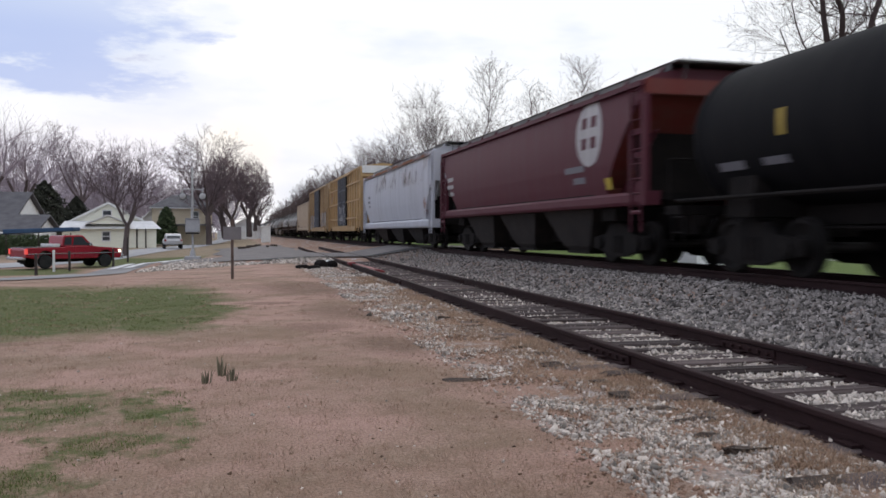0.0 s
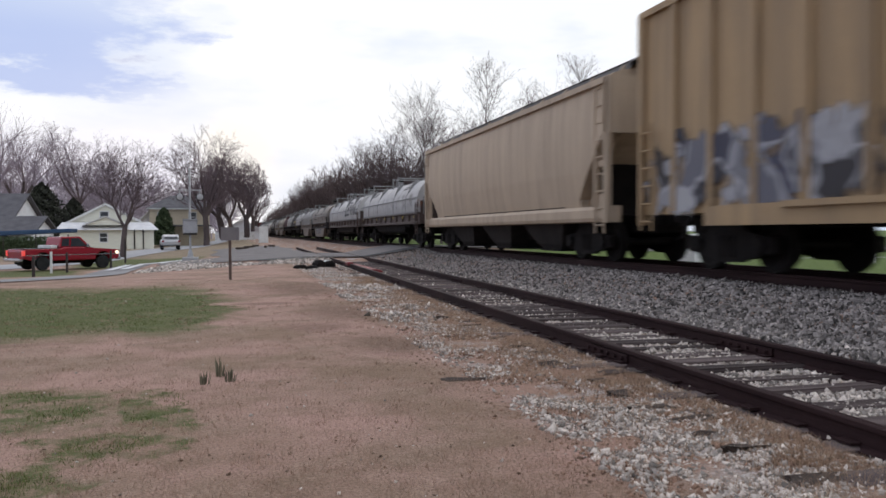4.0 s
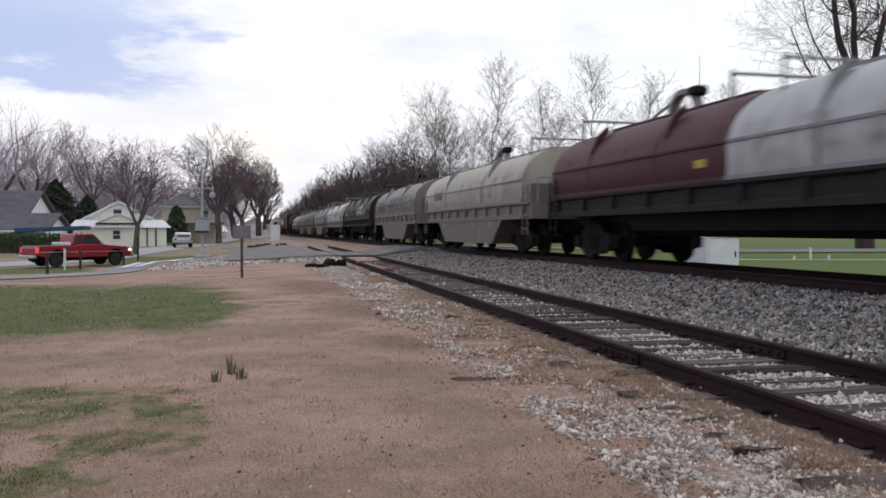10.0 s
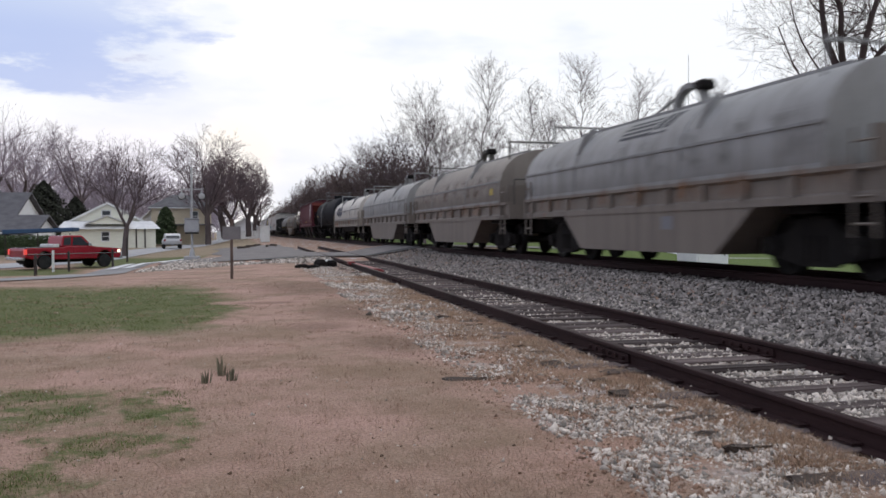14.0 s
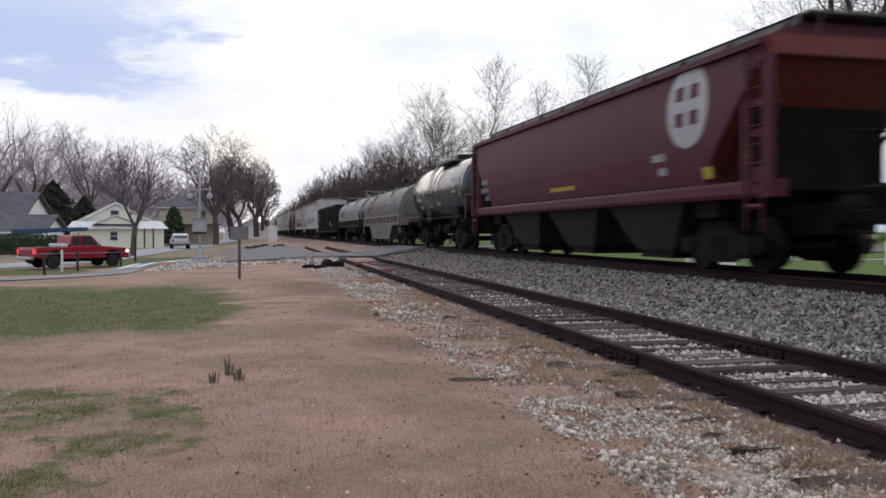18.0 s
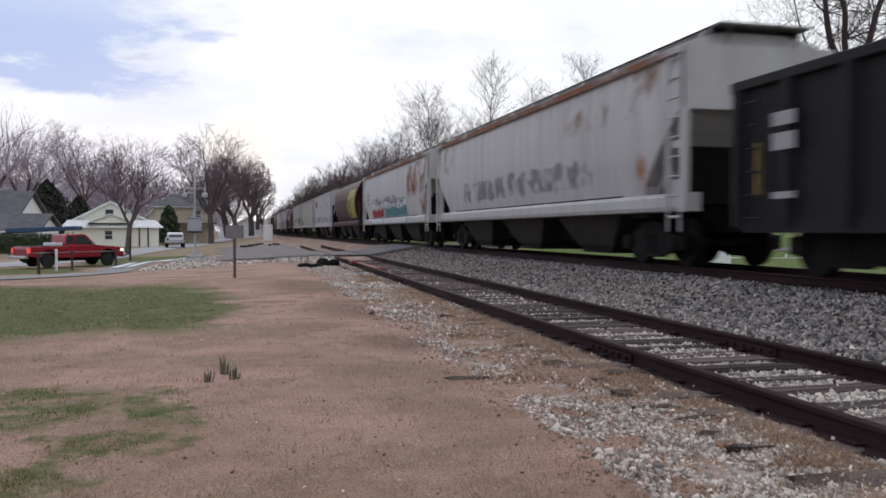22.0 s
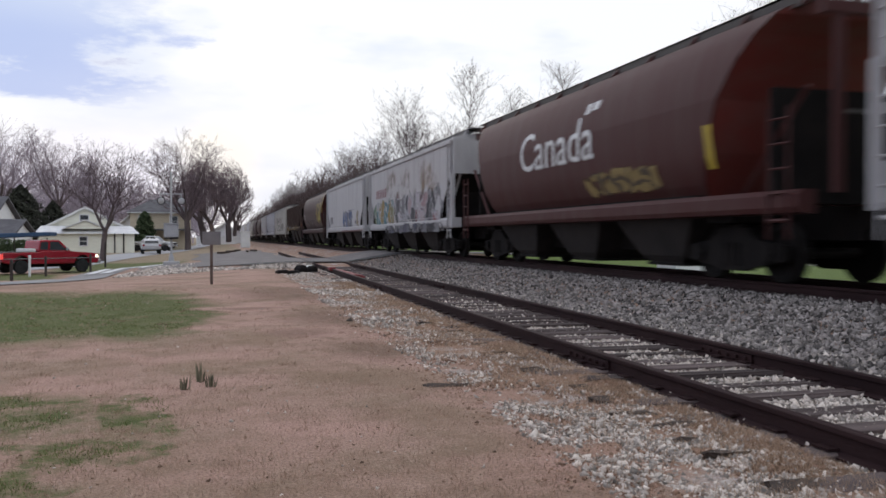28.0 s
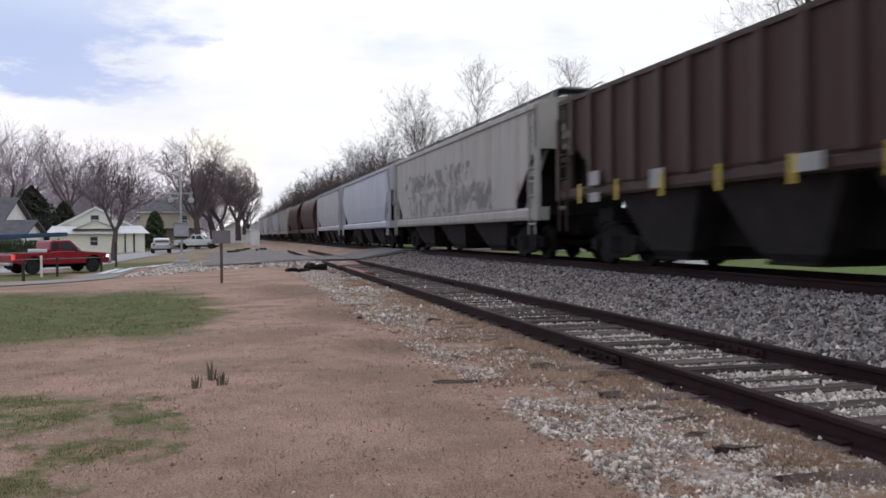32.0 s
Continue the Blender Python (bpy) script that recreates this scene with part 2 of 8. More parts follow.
WALKWAY = mat("galvanised_grating", (0.10, 0.10, 0.105), (0.16, 0.155, 0.15), 0.6, 0.3, 2, 30)
BLACK = mat("black_paint", (0.010, 0.010, 0.013), (0.02, 0.019, 0.021), 0.6, 0, 1.5, 30, 0.1)
WHITE = mat("white_paint", (0.72, 0.72, 0.70), (0.60, 0.60, 0.58), 0.6, 0, 1.5, 25, 0.1)
YELLOW = mat("yellow_reflective", (0.46, 0.34, 0.04), (0.36, 0.265, 0.04), 0.5, 0, 4, 40, 0.1)


# ---- ground, roads and tracks ----
def ease(a, b, v):
    u = max(0.0, min(1.0, (v - a) / (b - a)))
    return u * u * (3 - 2 * u)


def road_level(x):
    return float(np.interp(x, (-30, -7, 0, 3, 5.7, 8.0, 10.4, 22, 60), (-0.62, -0.6, -0.08, 0.09, 0.09, 0.48, 0.48, 0.15, 0.1)))


def land(x, y):
    """Height of the ground."""
    low = (-0.62 * ease(17, 44, y) + 0.1 * ease(55, 75, y)) * ease(3.0, -5.0, x)
    bed = 0.31 * ease(6.1, 7.9, x) - 0.42 * ease(10.6, 13.4, x)
    sx = side_x(y)
    dip = -0.085 * ease(sx - 1.05, sx - 0.8, x) * ease(sx + 1.7, sx + 1.2, x)
    if 0.8 < x < 3.6 and -2 < y < 34:
        dip += (0.035 * noise.noise(Vector((x * 1.9, y * 1.6, 0.3))) - 0.035) * ease(1.4, 2.4, x) * ease(sx - 0.8, sx - 1.1, x)
    z = low + bed + dip
    w = ease(33.0, 36.5, y) * ease(49, 45, y) * ease(60, 40, x)
    return z * (1 - w) + (road_level(x) - 0.035) * w


def steps_of(*runs):
    out = []
    for a, b, n in runs:
        out += [a + (b - a) * k / n for k in range(n)]
    return out + [runs[-1][1]]


def grid_sheet(xs, ys, level):
    s = Shape()
    n = len(xs)
    s.v = [(x, y, level(x, y)) for y in ys for x in xs]
    s.f = [(j * n + i, j * n + i + 1, (j + 1) * n + i + 1, (j + 1) * n + i) for j in range(len(ys) - 1) for i in range(n - 1)]
    return s


GREEN_SPOTS = [(-5.4, 14.6, 4.6, 5.6), (-3.4, 12.4, 2.6, 2.9), (-1.9, 15.0, 1.6, 4.6), (-0.95, 13.2, 0.95, 3.0), (-2.6, 6.4, 1.2, 0.8), (-1.35, 6.0, 0.55, 0.85), (-0.5, 5.9, 0.26, 0.62), (-0.72, 4.85, 0.3, 0.42), (-1.2, 4.35, 0.4, 0.35), (-0.4, 3.2, 0.4, 0.2), (-9.0, 12.0, 5.0, 5.0), (-9.5, 40.5, 2.9, 5.0), (-6.6, 52.0, 2.4, 9.0), (-12, 33, 5, 3.0), (-4.0, 56, 2.2, 5.0)]

# worn and trampled soil in the lawn: x, y and half widths
BARE_SPOTS = [(0.55, 14.1, 0.6, 0.3), (1.0, 10.4, 0.5, 0.5), (1.65, 8.7, 0.5, 0.9), (1.7, 12.5, 0.8, 1.4), (1.5, 18.0, 1.2, 2.4), (-3.4, 9.6, 1.6, 0.22)]


def ground_material():
    m, t, b = nodes_of("dormant_lawn", 0.95)
    c = t.nodes.new("ShaderNodeTexCoord")
    wob = put(t, "ShaderNodeTexNoise", Scale=1.1, Detail=6.0, Roughness=0.65)
    t.links.new(c.outputs["Object"], wob.inputs["Vector"])
    shift = t.nodes.new("ShaderNodeVectorMath")
    shift.operation = "MULTIPLY_ADD"
    shift.inputs[1].default_value, shift.inputs[2].default_value = (1.9, 1.9, 0), (-0.95, -0.95, 0)
    t.links.new(wob.outputs["Color"], shift.inputs[0])
    moved = t.nodes.new("ShaderNodeVectorMath")
    moved.operation = "ADD"
    t.links.new(c.outputs["Object"], moved.inputs[0])
    t.links.new(shift.outputs["Vector"], moved.inputs[1])
    little = t.nodes.new("ShaderNodeVectorMath")
    little.operation = "MULTIPLY_ADD"
    little.inputs[1].default_value = (0.28, 0.28, 0.0)
    t.links.new(shift.outputs["Vector"], little.inputs[0])
    t.links.new(c.outputs["Object"], little.inputs[2])
    half_moved = little.outputs["Vector"]
    green = None
    for x, y, rx, ry in GREEN_SPOTS:
        mp = put(t, "ShaderNodeMapping", Location=(-x / rx, -y / ry, 0), Scale=(1 / rx, 1 / ry, 0))
        t.links.new(moved.outputs["Vector"], mp.inputs["Vector"])
        ln = t.nodes.new("ShaderNodeVectorMath")
        ln.operation = "LENGTH"
        t.links.new(mp.outputs["Vector"], ln.inputs[0])
        v = span(t, ln.outputs["Value"], 0.74, 1.14, 1.0, 0.0)
        if green is None:
            green = v
        else:
            mx = t.nodes.new("ShaderNodeMath")
            mx.operation = "MAXIMUM"
            t.links.new(green, mx.inputs[0])
            t.links.new(v, mx.inputs[1])
            green = mx.outputs["Value"]
    sep = t.nodes.new("ShaderNodeSeparateXYZ")
    t.links.new(moved.outputs["Vector"], sep.inputs["Vector"])
    soil = None
    for x, y, rx, ry in BARE_SPOTS:
        mp = put(t, "ShaderNodeMapping", Location=(-x / rx, -y / ry, 0), Scale=(1 / rx, 1 / ry, 0))
        t.links.new(half_moved, mp.inputs["Vector"])
        ln = t.nodes.new("ShaderNodeVectorMath")
        ln.operation = "LENGTH"
        t.links.new(mp.outputs["Vector"], ln.inputs[0])
        v = span(t, ln.outputs["Value"], 0.5, 1.2, 1.0, 0.0)
        if soil is None:
            soil = v
        else:
            mx = t.nodes.new("ShaderNodeMath")
            mx.operation = "MAXIMUM"
            t.links.new(soil, mx.inputs[0])
            t.links.new(v, mx.inputs[1])
            soil = mx.outputs["Value"]
    far_lawn = span(t, sep.outputs["X"], 11.8, 12.8)
    far_left = span(t, sep.outputs["Y"], 48.0, 62.0)
    fine = noise_at(t, 55, 4)
    mid = span(t, noise_at(t, 5.0, 5), 0.35, 0.7)
    broad = span(t, noise_at(t, 0.8, 5), 0.35, 0.68)
    clump = span(t, noise_at(t, 13, 6, rough=0.72), 0.40, 0.66)
    straw = mix(t, mid, (0.445, 0.315, 0.240), (0.325, 0.216, 0.157))
    straw = mix(t, span(t, clump, 0, 1, 0, 0.55), straw, (0.20, 0.12, 0.085))
    straw = mix(t, span(t, broad, 0, 1, 0, 0.85), straw, (0.26, 0.17, 0.112))
    worn = span(t, noise_at(t, 0.55, 4), 0.42, 0.58)
    straw = mix(t, span(t, worn, 0, 1, 0, 0.85), straw, (0.485, 0.298, 0.244))
    straw = mix(t, span(t, noise_at(t, 2.1, 6, rough=0.7), 0.50, 0.68, 0, 0.7), straw, (0.21, 0.14, 0.09))
    straw = mix(t, span(t, fine, 0.42, 0.72, 0, 0.8), straw, (0.14, 0.095, 0.065))
    straw = mix(t, span(t, product(t, soil, span(t, clump, 0, 1, 0.45, 1.0)), 0, 1, 0, 0.8), straw, (0.125, 0.072, 0.050))
    grass = mix(t, mid, (0.056, 0.088, 0.016), (0.092, 0.114, 0.027))
    grass = mix(t, span(t, fine, 0.4, 0.8, 0, 0.6), grass, (0.045, 0.055, 0.022))
    lawn2 = mix(t, mid, (0.078, 0.118, 0.026), (0.11, 0.142, 0.036))
    brown_far = mix(t, mid, (0.24, 0.19, 0.13), (0.16, 0.15, 0.08))
    col = mix(t, span(t, far_left, 0, 1, 0, 0.7), straw, brown_far)
    tuft = span(t, noise_at(t, 2.8, 6, rough=0.7), 0.34, 0.5, 0.8, 1.0)
    col = mix(t, span(t, product(t, green, tuft), 0, 1, 0, 0.9), col, grass)
    thin = product(t, span(t, sep.outputs["Y"], 9.0, 7.6), span(t, noise_at(t, 3.6, 6, rough=0.75), 0.44, 0.60, 0, 0.85))
    col = mix(t, thin, col, straw)
    col = mix(t, far_lawn, col, lawn2)
    # broken stone round the tracks
    gravel = span(t, noise_at(t, 38, 2, rough=0.7), 0.3, 0.7)
    stone = mix(t, gravel, (0.25, 0.205, 0.185), (0.58, 0.54, 0.51))
    dirt = mix(t, gravel, (0.21, 0.122, 0.085), (0.37, 0.240, 0.172))
    patch = span(t, noise_at(t, 1.3, 5, rough=0.65), 0.53, 0.62)
    mixed = mix(t, patch, dirt, stone)
    near = span(t, sep.outputs["X"], 1.85, 2.6)
    off = span(t, sep.outputs["X"], 11.4, 12.0, 1.0, 0.0)
    both = t.nodes.new("ShaderNodeMath")
    both.operation = "MULTIPLY"
    t.links.new(near, both.inputs[0])
    t.links.new(off, both.inputs[1])
    col = mix(t, both.outputs["Value"], col, mixed)
    # shade under the train, put into the main line's stone colour as a dark strip
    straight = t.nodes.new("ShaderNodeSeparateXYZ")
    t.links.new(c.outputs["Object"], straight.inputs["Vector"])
    under_shade = product(t, span(t, straight.outputs["X"], 7.7, 8.2), span(t, straight.outputs["X"], 10.9, 10.4))
    col = mix(t, under_shade, col, mix(t, gravel, (0.022, 0.02, 0.019), (0.07, 0.064, 0.06)))
    t.links.new(col, b.inputs["Base Color"])
    bump(t, b, fine, 0.8, 0.03)
    return m


ASPHALT = mat("worn_asphalt", (0.135, 0.120, 0.116), (0.20, 0.180, 0.173), 0.9, 0, 0.9, 60, 0.3)
CONCRETE = mat("pale_street", (0.30, 0.295, 0.305), (0.40, 0.39, 0.39), 0.9, 0, 0.7, 45, 0.25)
LANE = mat("pale_worn_asphalt", (0.19, 0.18, 0.18), (0.28, 0.268, 0.265), 0.9, 0, 0.9, 60, 0.3)
TAR = mat("fresh_tar_patch", (0.035, 0.034, 0.036), (0.07, 0.065, 0.065), 0.85, 0, 1.5, 40, 0.4)
LINE = mat("road_marking_paint", (0.78, 0.78, 0.78), (0.6, 0.6, 0.6), 0.7, 0, 3, 40, 0.2)
GRAVEL_PATH = mat("pale_gravel_path", (0.46, 0.45, 0.43), (0.58, 0.57, 0.55), 0.9, 0, 2, 60, 0.5)

gx = steps_of((-900, -120, 6), (-120, -32, 12), (-32, 1.5, 40), (1.5, 13.5, 60), (13.5, 40, 20), (40, 140, 12), (140, 900, 6))
gy = steps_of((-300, -20, 6), (-20, -4, 6), (-4, 30, 50), (30, 52, 56), (52, 130, 26), (130, 400, 18), (400, 2500, 8))
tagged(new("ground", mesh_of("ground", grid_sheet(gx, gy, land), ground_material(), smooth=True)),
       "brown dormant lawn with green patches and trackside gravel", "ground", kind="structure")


def ribbon(points, half, lift, n=60, level=None):
    """A strip along a smooth line through points, laid on the land."""
    pts = [Vector((*p, 0)) for p in points]
    s, k = Shape(), len(pts) - 1
    for i in range(n + 1):
        u = i / n * k
        j = min(int(u), k - 1)
        f = u - j
        p0, p1, p2, p3 = pts[max(j - 1, 0)], pts[j], pts[j + 1], pts[min(j + 2, k)]
        q = 0.5 * (2 * p1 + (p2 - p0) * f + (2 * p0 - 5 * p1 + 4 * p2 - p3) * f * f + (3 * p1 - p0 - 3 * p2 + p3) * f ** 3)
        d = 0.5 * ((p2 - p0) + 2 * (2 * p0 - 5 * p1 + 4 * p2 - p3) * f + 3 * (3 * p1 - p0 - 3 * p2 + p3) * f * f)
        side = Vector((d.y, -d.x, 0)).normalized()
        h = half(i / n) if callable(half) else half
        for c in range(9):
            w = -h + 2 * h * c / 8
            x, y = q.x + side.x * w, q.y + side.y * w
            s.v.append((x, y, (level or land)(x, y) + lift))
    s.f = [(9 * i + c, 9 * i + c + 1, 9 * i + 10 + c, 9 * i + 9 + c) for i in range(n) for c in range(8)]
    return s


solid("road_street", ribbon([(-60, 30), (-34, 38), (-20, 42.5), (-13, 47), (-10.0, 55), (-9.0, 66), (-7.4, 85), (-4.4, 115), (-1.5, 200), (0, 400)], 2.1, 0.035, 120), CONCRETE,
      "pale worn street that runs past the houses", "road", "structure")
solid("road_crossing", ribbon([(60, 40.2), (24, 40.2), (14, 40.2), (8, 40.2), (3, 40.4), (0.3, 42.2), (-2.0, 46.6)], lambda u: 3.7 - 2.3 * ease(0.86, 1.0, u), 0.045, 110), ASPHALT,
      "grey asphalt road over the level crossing", "road", "structure")
solid("road_lane", ribbon([(-1.0, 47.2), (-2.7, 49.8), (-4.3, 48.4), (-5.0, 44.0), (-5.15, 38.0), (-5.25, 31.0), (-5.9, 26.2), (-7.8, 23.2), (-14, 20.8), (-30, 18.5)], 0.95, 0.028, 60), LANE, "narrow grey asphalt lane that bends away from the crossing", "road", "structure")
solid("road_pad", ribbon([(1.7, 43.2), (1.6, 52), (1.3, 62), (1.0, 74)], lambda u: 2.7 + 0.3 * math.sin(14 * u), 0.03, 40), ASPHALT, "worn grey asphalt pad beyond the crossing", "road", "structure")
solid("tar_patch", ribbon([(1.0, 36.4), (3.4, 36.6), (6.0, 36.5), (8.0, 36.4)], lambda u: 0.55 + 0.25 * math.sin(9 * u), 0.062, 40), TAR, "black tar patch along the crossing's edge", "road patch", "structure")
for a, m, b, w in (((-5.45, 39.4), (-5.4, 42.8), (-5.3, 46.0), 0.22), ((-4.8, 39.2), (-4.7, 42.4), (-4.5, 45.2), 0.22), ((-4.75, 47.4), (-4.1, 51.0), (-2.8, 53.0), 0.42)):
    solid("road_marking", ribbon([a, m, b], w, 0.06, 12), LINE, "white painted bar on the lane", "road marking", "structure")
solid("path_far", ribbon([(15.4, -10), (15.4, 8), (15.3, 15), (15.0, 20), (14.6, 25.5), (14.2, 34)], 0.5, 0.03, 60), GRAVEL_PATH, "pale gravel strip beside the main track", "path", "structure")
solid("path_lawn", ribbon([(20.6, 60), (20.2, 46), (20.2, 37), (21.6, 33.6), (26, 32.2), (34, 31.5), (50, 31)], 0.3, 0.03, 80), GRAVEL_PATH, "pale footpath across the far lawn", "path", "structure")

RAIL_OUTLINE = [(-0.075, -0.17), (0.075, -0.17), (0.075, -0.155), (0.012, -0.135), (0.010, -0.045), (0.037, -0.035), (0.037, -0.006), (0.030, 0.0), (-0.030, 0.0), (-0.037, -0.006), (-0.037, -0.035),
                (-0.010, -0.045), (-0.012, -0.135), (-0.075, -0.155)]


def track(name, label, at, y0, y1, tie_from, tie_to, spacing, tie_drop, seed, tie_end=1.28):
    tr = thing(name, label, "track", at, kind="structure")
    for x in (-0.755, 0.755):
        part("rail", Shape().prism([(x + a, b) for a, b in RAIL_OUTLINE], 1, y0, y1), RAIL, tr)
        for y in steps_of((y0 + 7.4, y0 + 7.4 + 11.9 * 6, 6)):
            if y < 60:
                j = Shape()
                for sg in (-1, 1):
                    j.box(x + sg * 0.022 - 0.012, x + sg * 0.022 + 0.012, y - 0.46, y + 0.46, -0.125, -0.05)
                    for k in range(6):
                        j.tube((x + sg * 0.03, y - 0.38 + 0.152 * k, -0.088), (x + sg * 0.062, y - 0.38 + 0.152 * k, -0.088), 0.02, n=6)
                part("joint_bar", j, RAIL, tr)
    rnd = random.Random(seed)
    shapes = []
    for k in range(4):
        s = Shape().box(-tie_end, 1.28, -0.11, 0.11, -0.16, 0.0)
        me = mesh_of("tie", s, TIE, bevel=0.02)
        for v in me.vertices:
            v.co += Vector((rnd.uniform(-0.11, 0.09) if abs(v.co.x) > 1 else 0, rnd.uniform(-0.015, 0.015), rnd.uniform(-0.012, 0.008)))
        shapes.append(me)
    y = tie_from
    while y < tie_to:
        part("tie", rnd.choice(shapes), None, tr, at=pose(rnd.uniform(-0.09, 0.06), y, -tie_drop + rnd.uniform(-0.02, 0.008), 0, 0, rnd.uniform(-1.6, 1.6)))
        for x in (-0.755, 0.755):
            if y < 34:
                part("tie_plate", PLATE_MESH, None, tr, at=pose(x, y, -tie_drop + 0.008))
        y += spacing + rnd.uniform(-0.06, 0.06)
    return tr


PLATE_MESH = mesh_of("tie_plate", Shape().box(-0.09, 0.09, -0.07, 0.07, -0.012, 0.003), RAIL)
track("track_siding", "rusty siding with weathered ties half sunk in gravel", pose(side_x(0), 0, SIDE_Z, 0, 0, -math.degrees(math.atan(0.018))), -12, 62, -4, 34, 0.50, 0.132, 3)
track("track_main", "main line with dark rails on a grey ballast bed", pose(MAIN_X, 0, MAIN_Z), -80, 700, -4, 35, 0.52, 0.17, 4)


# ---- trees ----
BARK = mat("grey_brown_bark", (0.075, 0.058, 0.058), (0.12, 0.094, 0.09), 0.95, 0, 2, 25, 0.8, (1, 1, 0.3))
BARK_DARK = mat("dark_wet_bark", (0.050, 0.034, 0.034), (0.085, 0.060, 0.058), 0.95, 0, 2, 25, 0.8, (1, 1, 0.3))
TWIG_BANK = mat("dark_brown_wood", (0.085, 0.060, 0.058), (0.13, 0.094, 0.09), 0.95, 0, 0.5, 8, 0)
TWIG_STREET = mat("dark_street_twigs", (0.095, 0.070, 0.076), (0.14, 0.105, 0.112), 0.95, 0, 1.5, 10, 0)
# distance haze is put into the next two pale mauve twig colours
TWIG_HAZE = mat("far_twigs_hazed", (0.35, 0.30, 0.345), (0.43, 0.375, 0.42), 0.95, 0, 1.5, 10, 0)
TWIG = mat("bare_twigs_hazed", (0.25, 0.205, 0.232), (0.34, 0.282, 0.315), 0.95, 0, 1.5, 10, 0)
TWIG_LINE = mat("slender_twigs", (0.085, 0.062, 0.068), (0.13, 0.098, 0.105), 0.95, 0, 1.5, 10, 0)
TWIG_DARK = mat("dense_brown_twigs", (0.145, 0.108, 0.116), (0.20, 0.152, 0.162), 0.95, 0, 0.5, 8, 0)
NEEDLE = mat("dark_evergreen", (0.022, 0.024, 0.018), (0.040, 0.042, 0.030), 0.9, 0, 2, 20, 0, per="island")
HEDGE = mat("hedge_leaves", (0.045, 0.066, 0.032), (0.075, 0.098, 0.050), 0.9, 0, 2, 20, 0, per="island")


def branch_out(rnd, trunk, twigs, p, d, length, r, level, limit, lean, spread, floor=0.0):
    """Grow one limb in bent pieces and let it fork; thick wood goes to trunk, thin to twigs."""
    bits = 4 if level < 2 else 3 if level < 4 else 2
    for k in range(bits):
        q = p + d * (length / bits)
        r2 = max(floor, r * (0.90 if level else 0.93))
        (trunk if level < 2 else twigs).tube(p, q, r, r2, 7 if level == 0 else 5 if level < 2 else 3, False)
        p, r = q, r2
        d = (d + Vector((rnd.gauss(0, 0.065), rnd.gauss(0, 0.065), rnd.gauss(0, 0.04) + lean * 0.08))).normalized()
        if level >= 1 and k < bits - 1 and level < limit and rnd.random() < 0.75:
            side = Vector((rnd.gauss(0, 1), rnd.gauss(0, 1), rnd.gauss(0.2, 0.6))).normalized()
            e = (d + side * spread * 1.1).normalized()
            branch_out(rnd, trunk, twigs, p, e, length * rnd.uniform(0.45, 0.7), r * 0.5, level + 1, limit, lean, spread, floor)
    if level < limit:
        n = 3 if level < 2 else 2 + (rnd.random() < 0.4)
        a0 = rnd.uniform(0, 6.28)
        for k in range(n):
            a = a0 + 6.283 * k / n + rnd.uniform(-0.4, 0.4)
            x = d.orthogonal().normalized()
            y = d.cross(x)
            e = (d + (x * math.cos(a) + y * math.sin(a)) * spread * rnd.uniform(0.6, 1.25)).normalized()
            branch_out(rnd, trunk, twigs, p, e, length * rnd.uniform(0.62, 0.86), r * (0.68 if level < 2 else 0.6), level + 1, limit, lean, spread, floor)


def bare_tree(seed, height, limit=6, lean=0.5, spread=0.62, first=0.26, girth=0.022, stems=1, floor=0.007, dome=0.0):
    """Trunk and crown of a leafless tree, scaled to its height."""
    rnd = random.Random(seed)
    trunk, twigs = Shape(), Shape()
    for k in range(stems):
        d = Vector((rnd.gauss(0, 0.06), rnd.gauss(0, 0.06), 1)).normalized() if stems == 1 else Vector((0.28 * math.cos(2.4 * k), 0.28 * math.sin(2.4 * k), 1)).normalized()
        branch_out(rnd, trunk, twigs, Vector((0, 0, -0.15)), d, height * first, height * girth, 0, limit, lean, spread, floor)
    top = max(v[2] for v in twigs.v + trunk.v)
    f = height / top
    for s in (trunk, twigs):
        s.v = [(a * f, b * f, c * f) for a, b, c in s.v]
    if dome:                                  # draw the crown's long shoots back into a rounded head
        mid = height * 0.5
        for s in (trunk, twigs):
            for k, (a, b, c) in enumerate(s.v):
                r = math.sqrt((a * a + b * b) / (dome * dome) + ((c - mid) / mid) ** 2)
                q = 1.0 if r < 0.6 else (0.6 + 0.4 * math.tanh((r - 0.6) / 0.4)) / r
                s.v[k] = (a * q, b * q, mid + (c - mid) * q)
    return trunk, twigs


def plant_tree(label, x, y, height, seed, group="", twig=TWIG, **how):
    tree = thing("tree", label, "tree", pose(x, y, land(x, y), 0, 0, seed * 47 % 360), group)
    trunk, twigs = bare_tree(seed, height, **how)
    part("trunk", trunk, BARK, tree, smooth=True)
    part("crown", twigs, twig, tree, "bare thin twigs")
    return tree


LEFT = "bare trees among the houses"


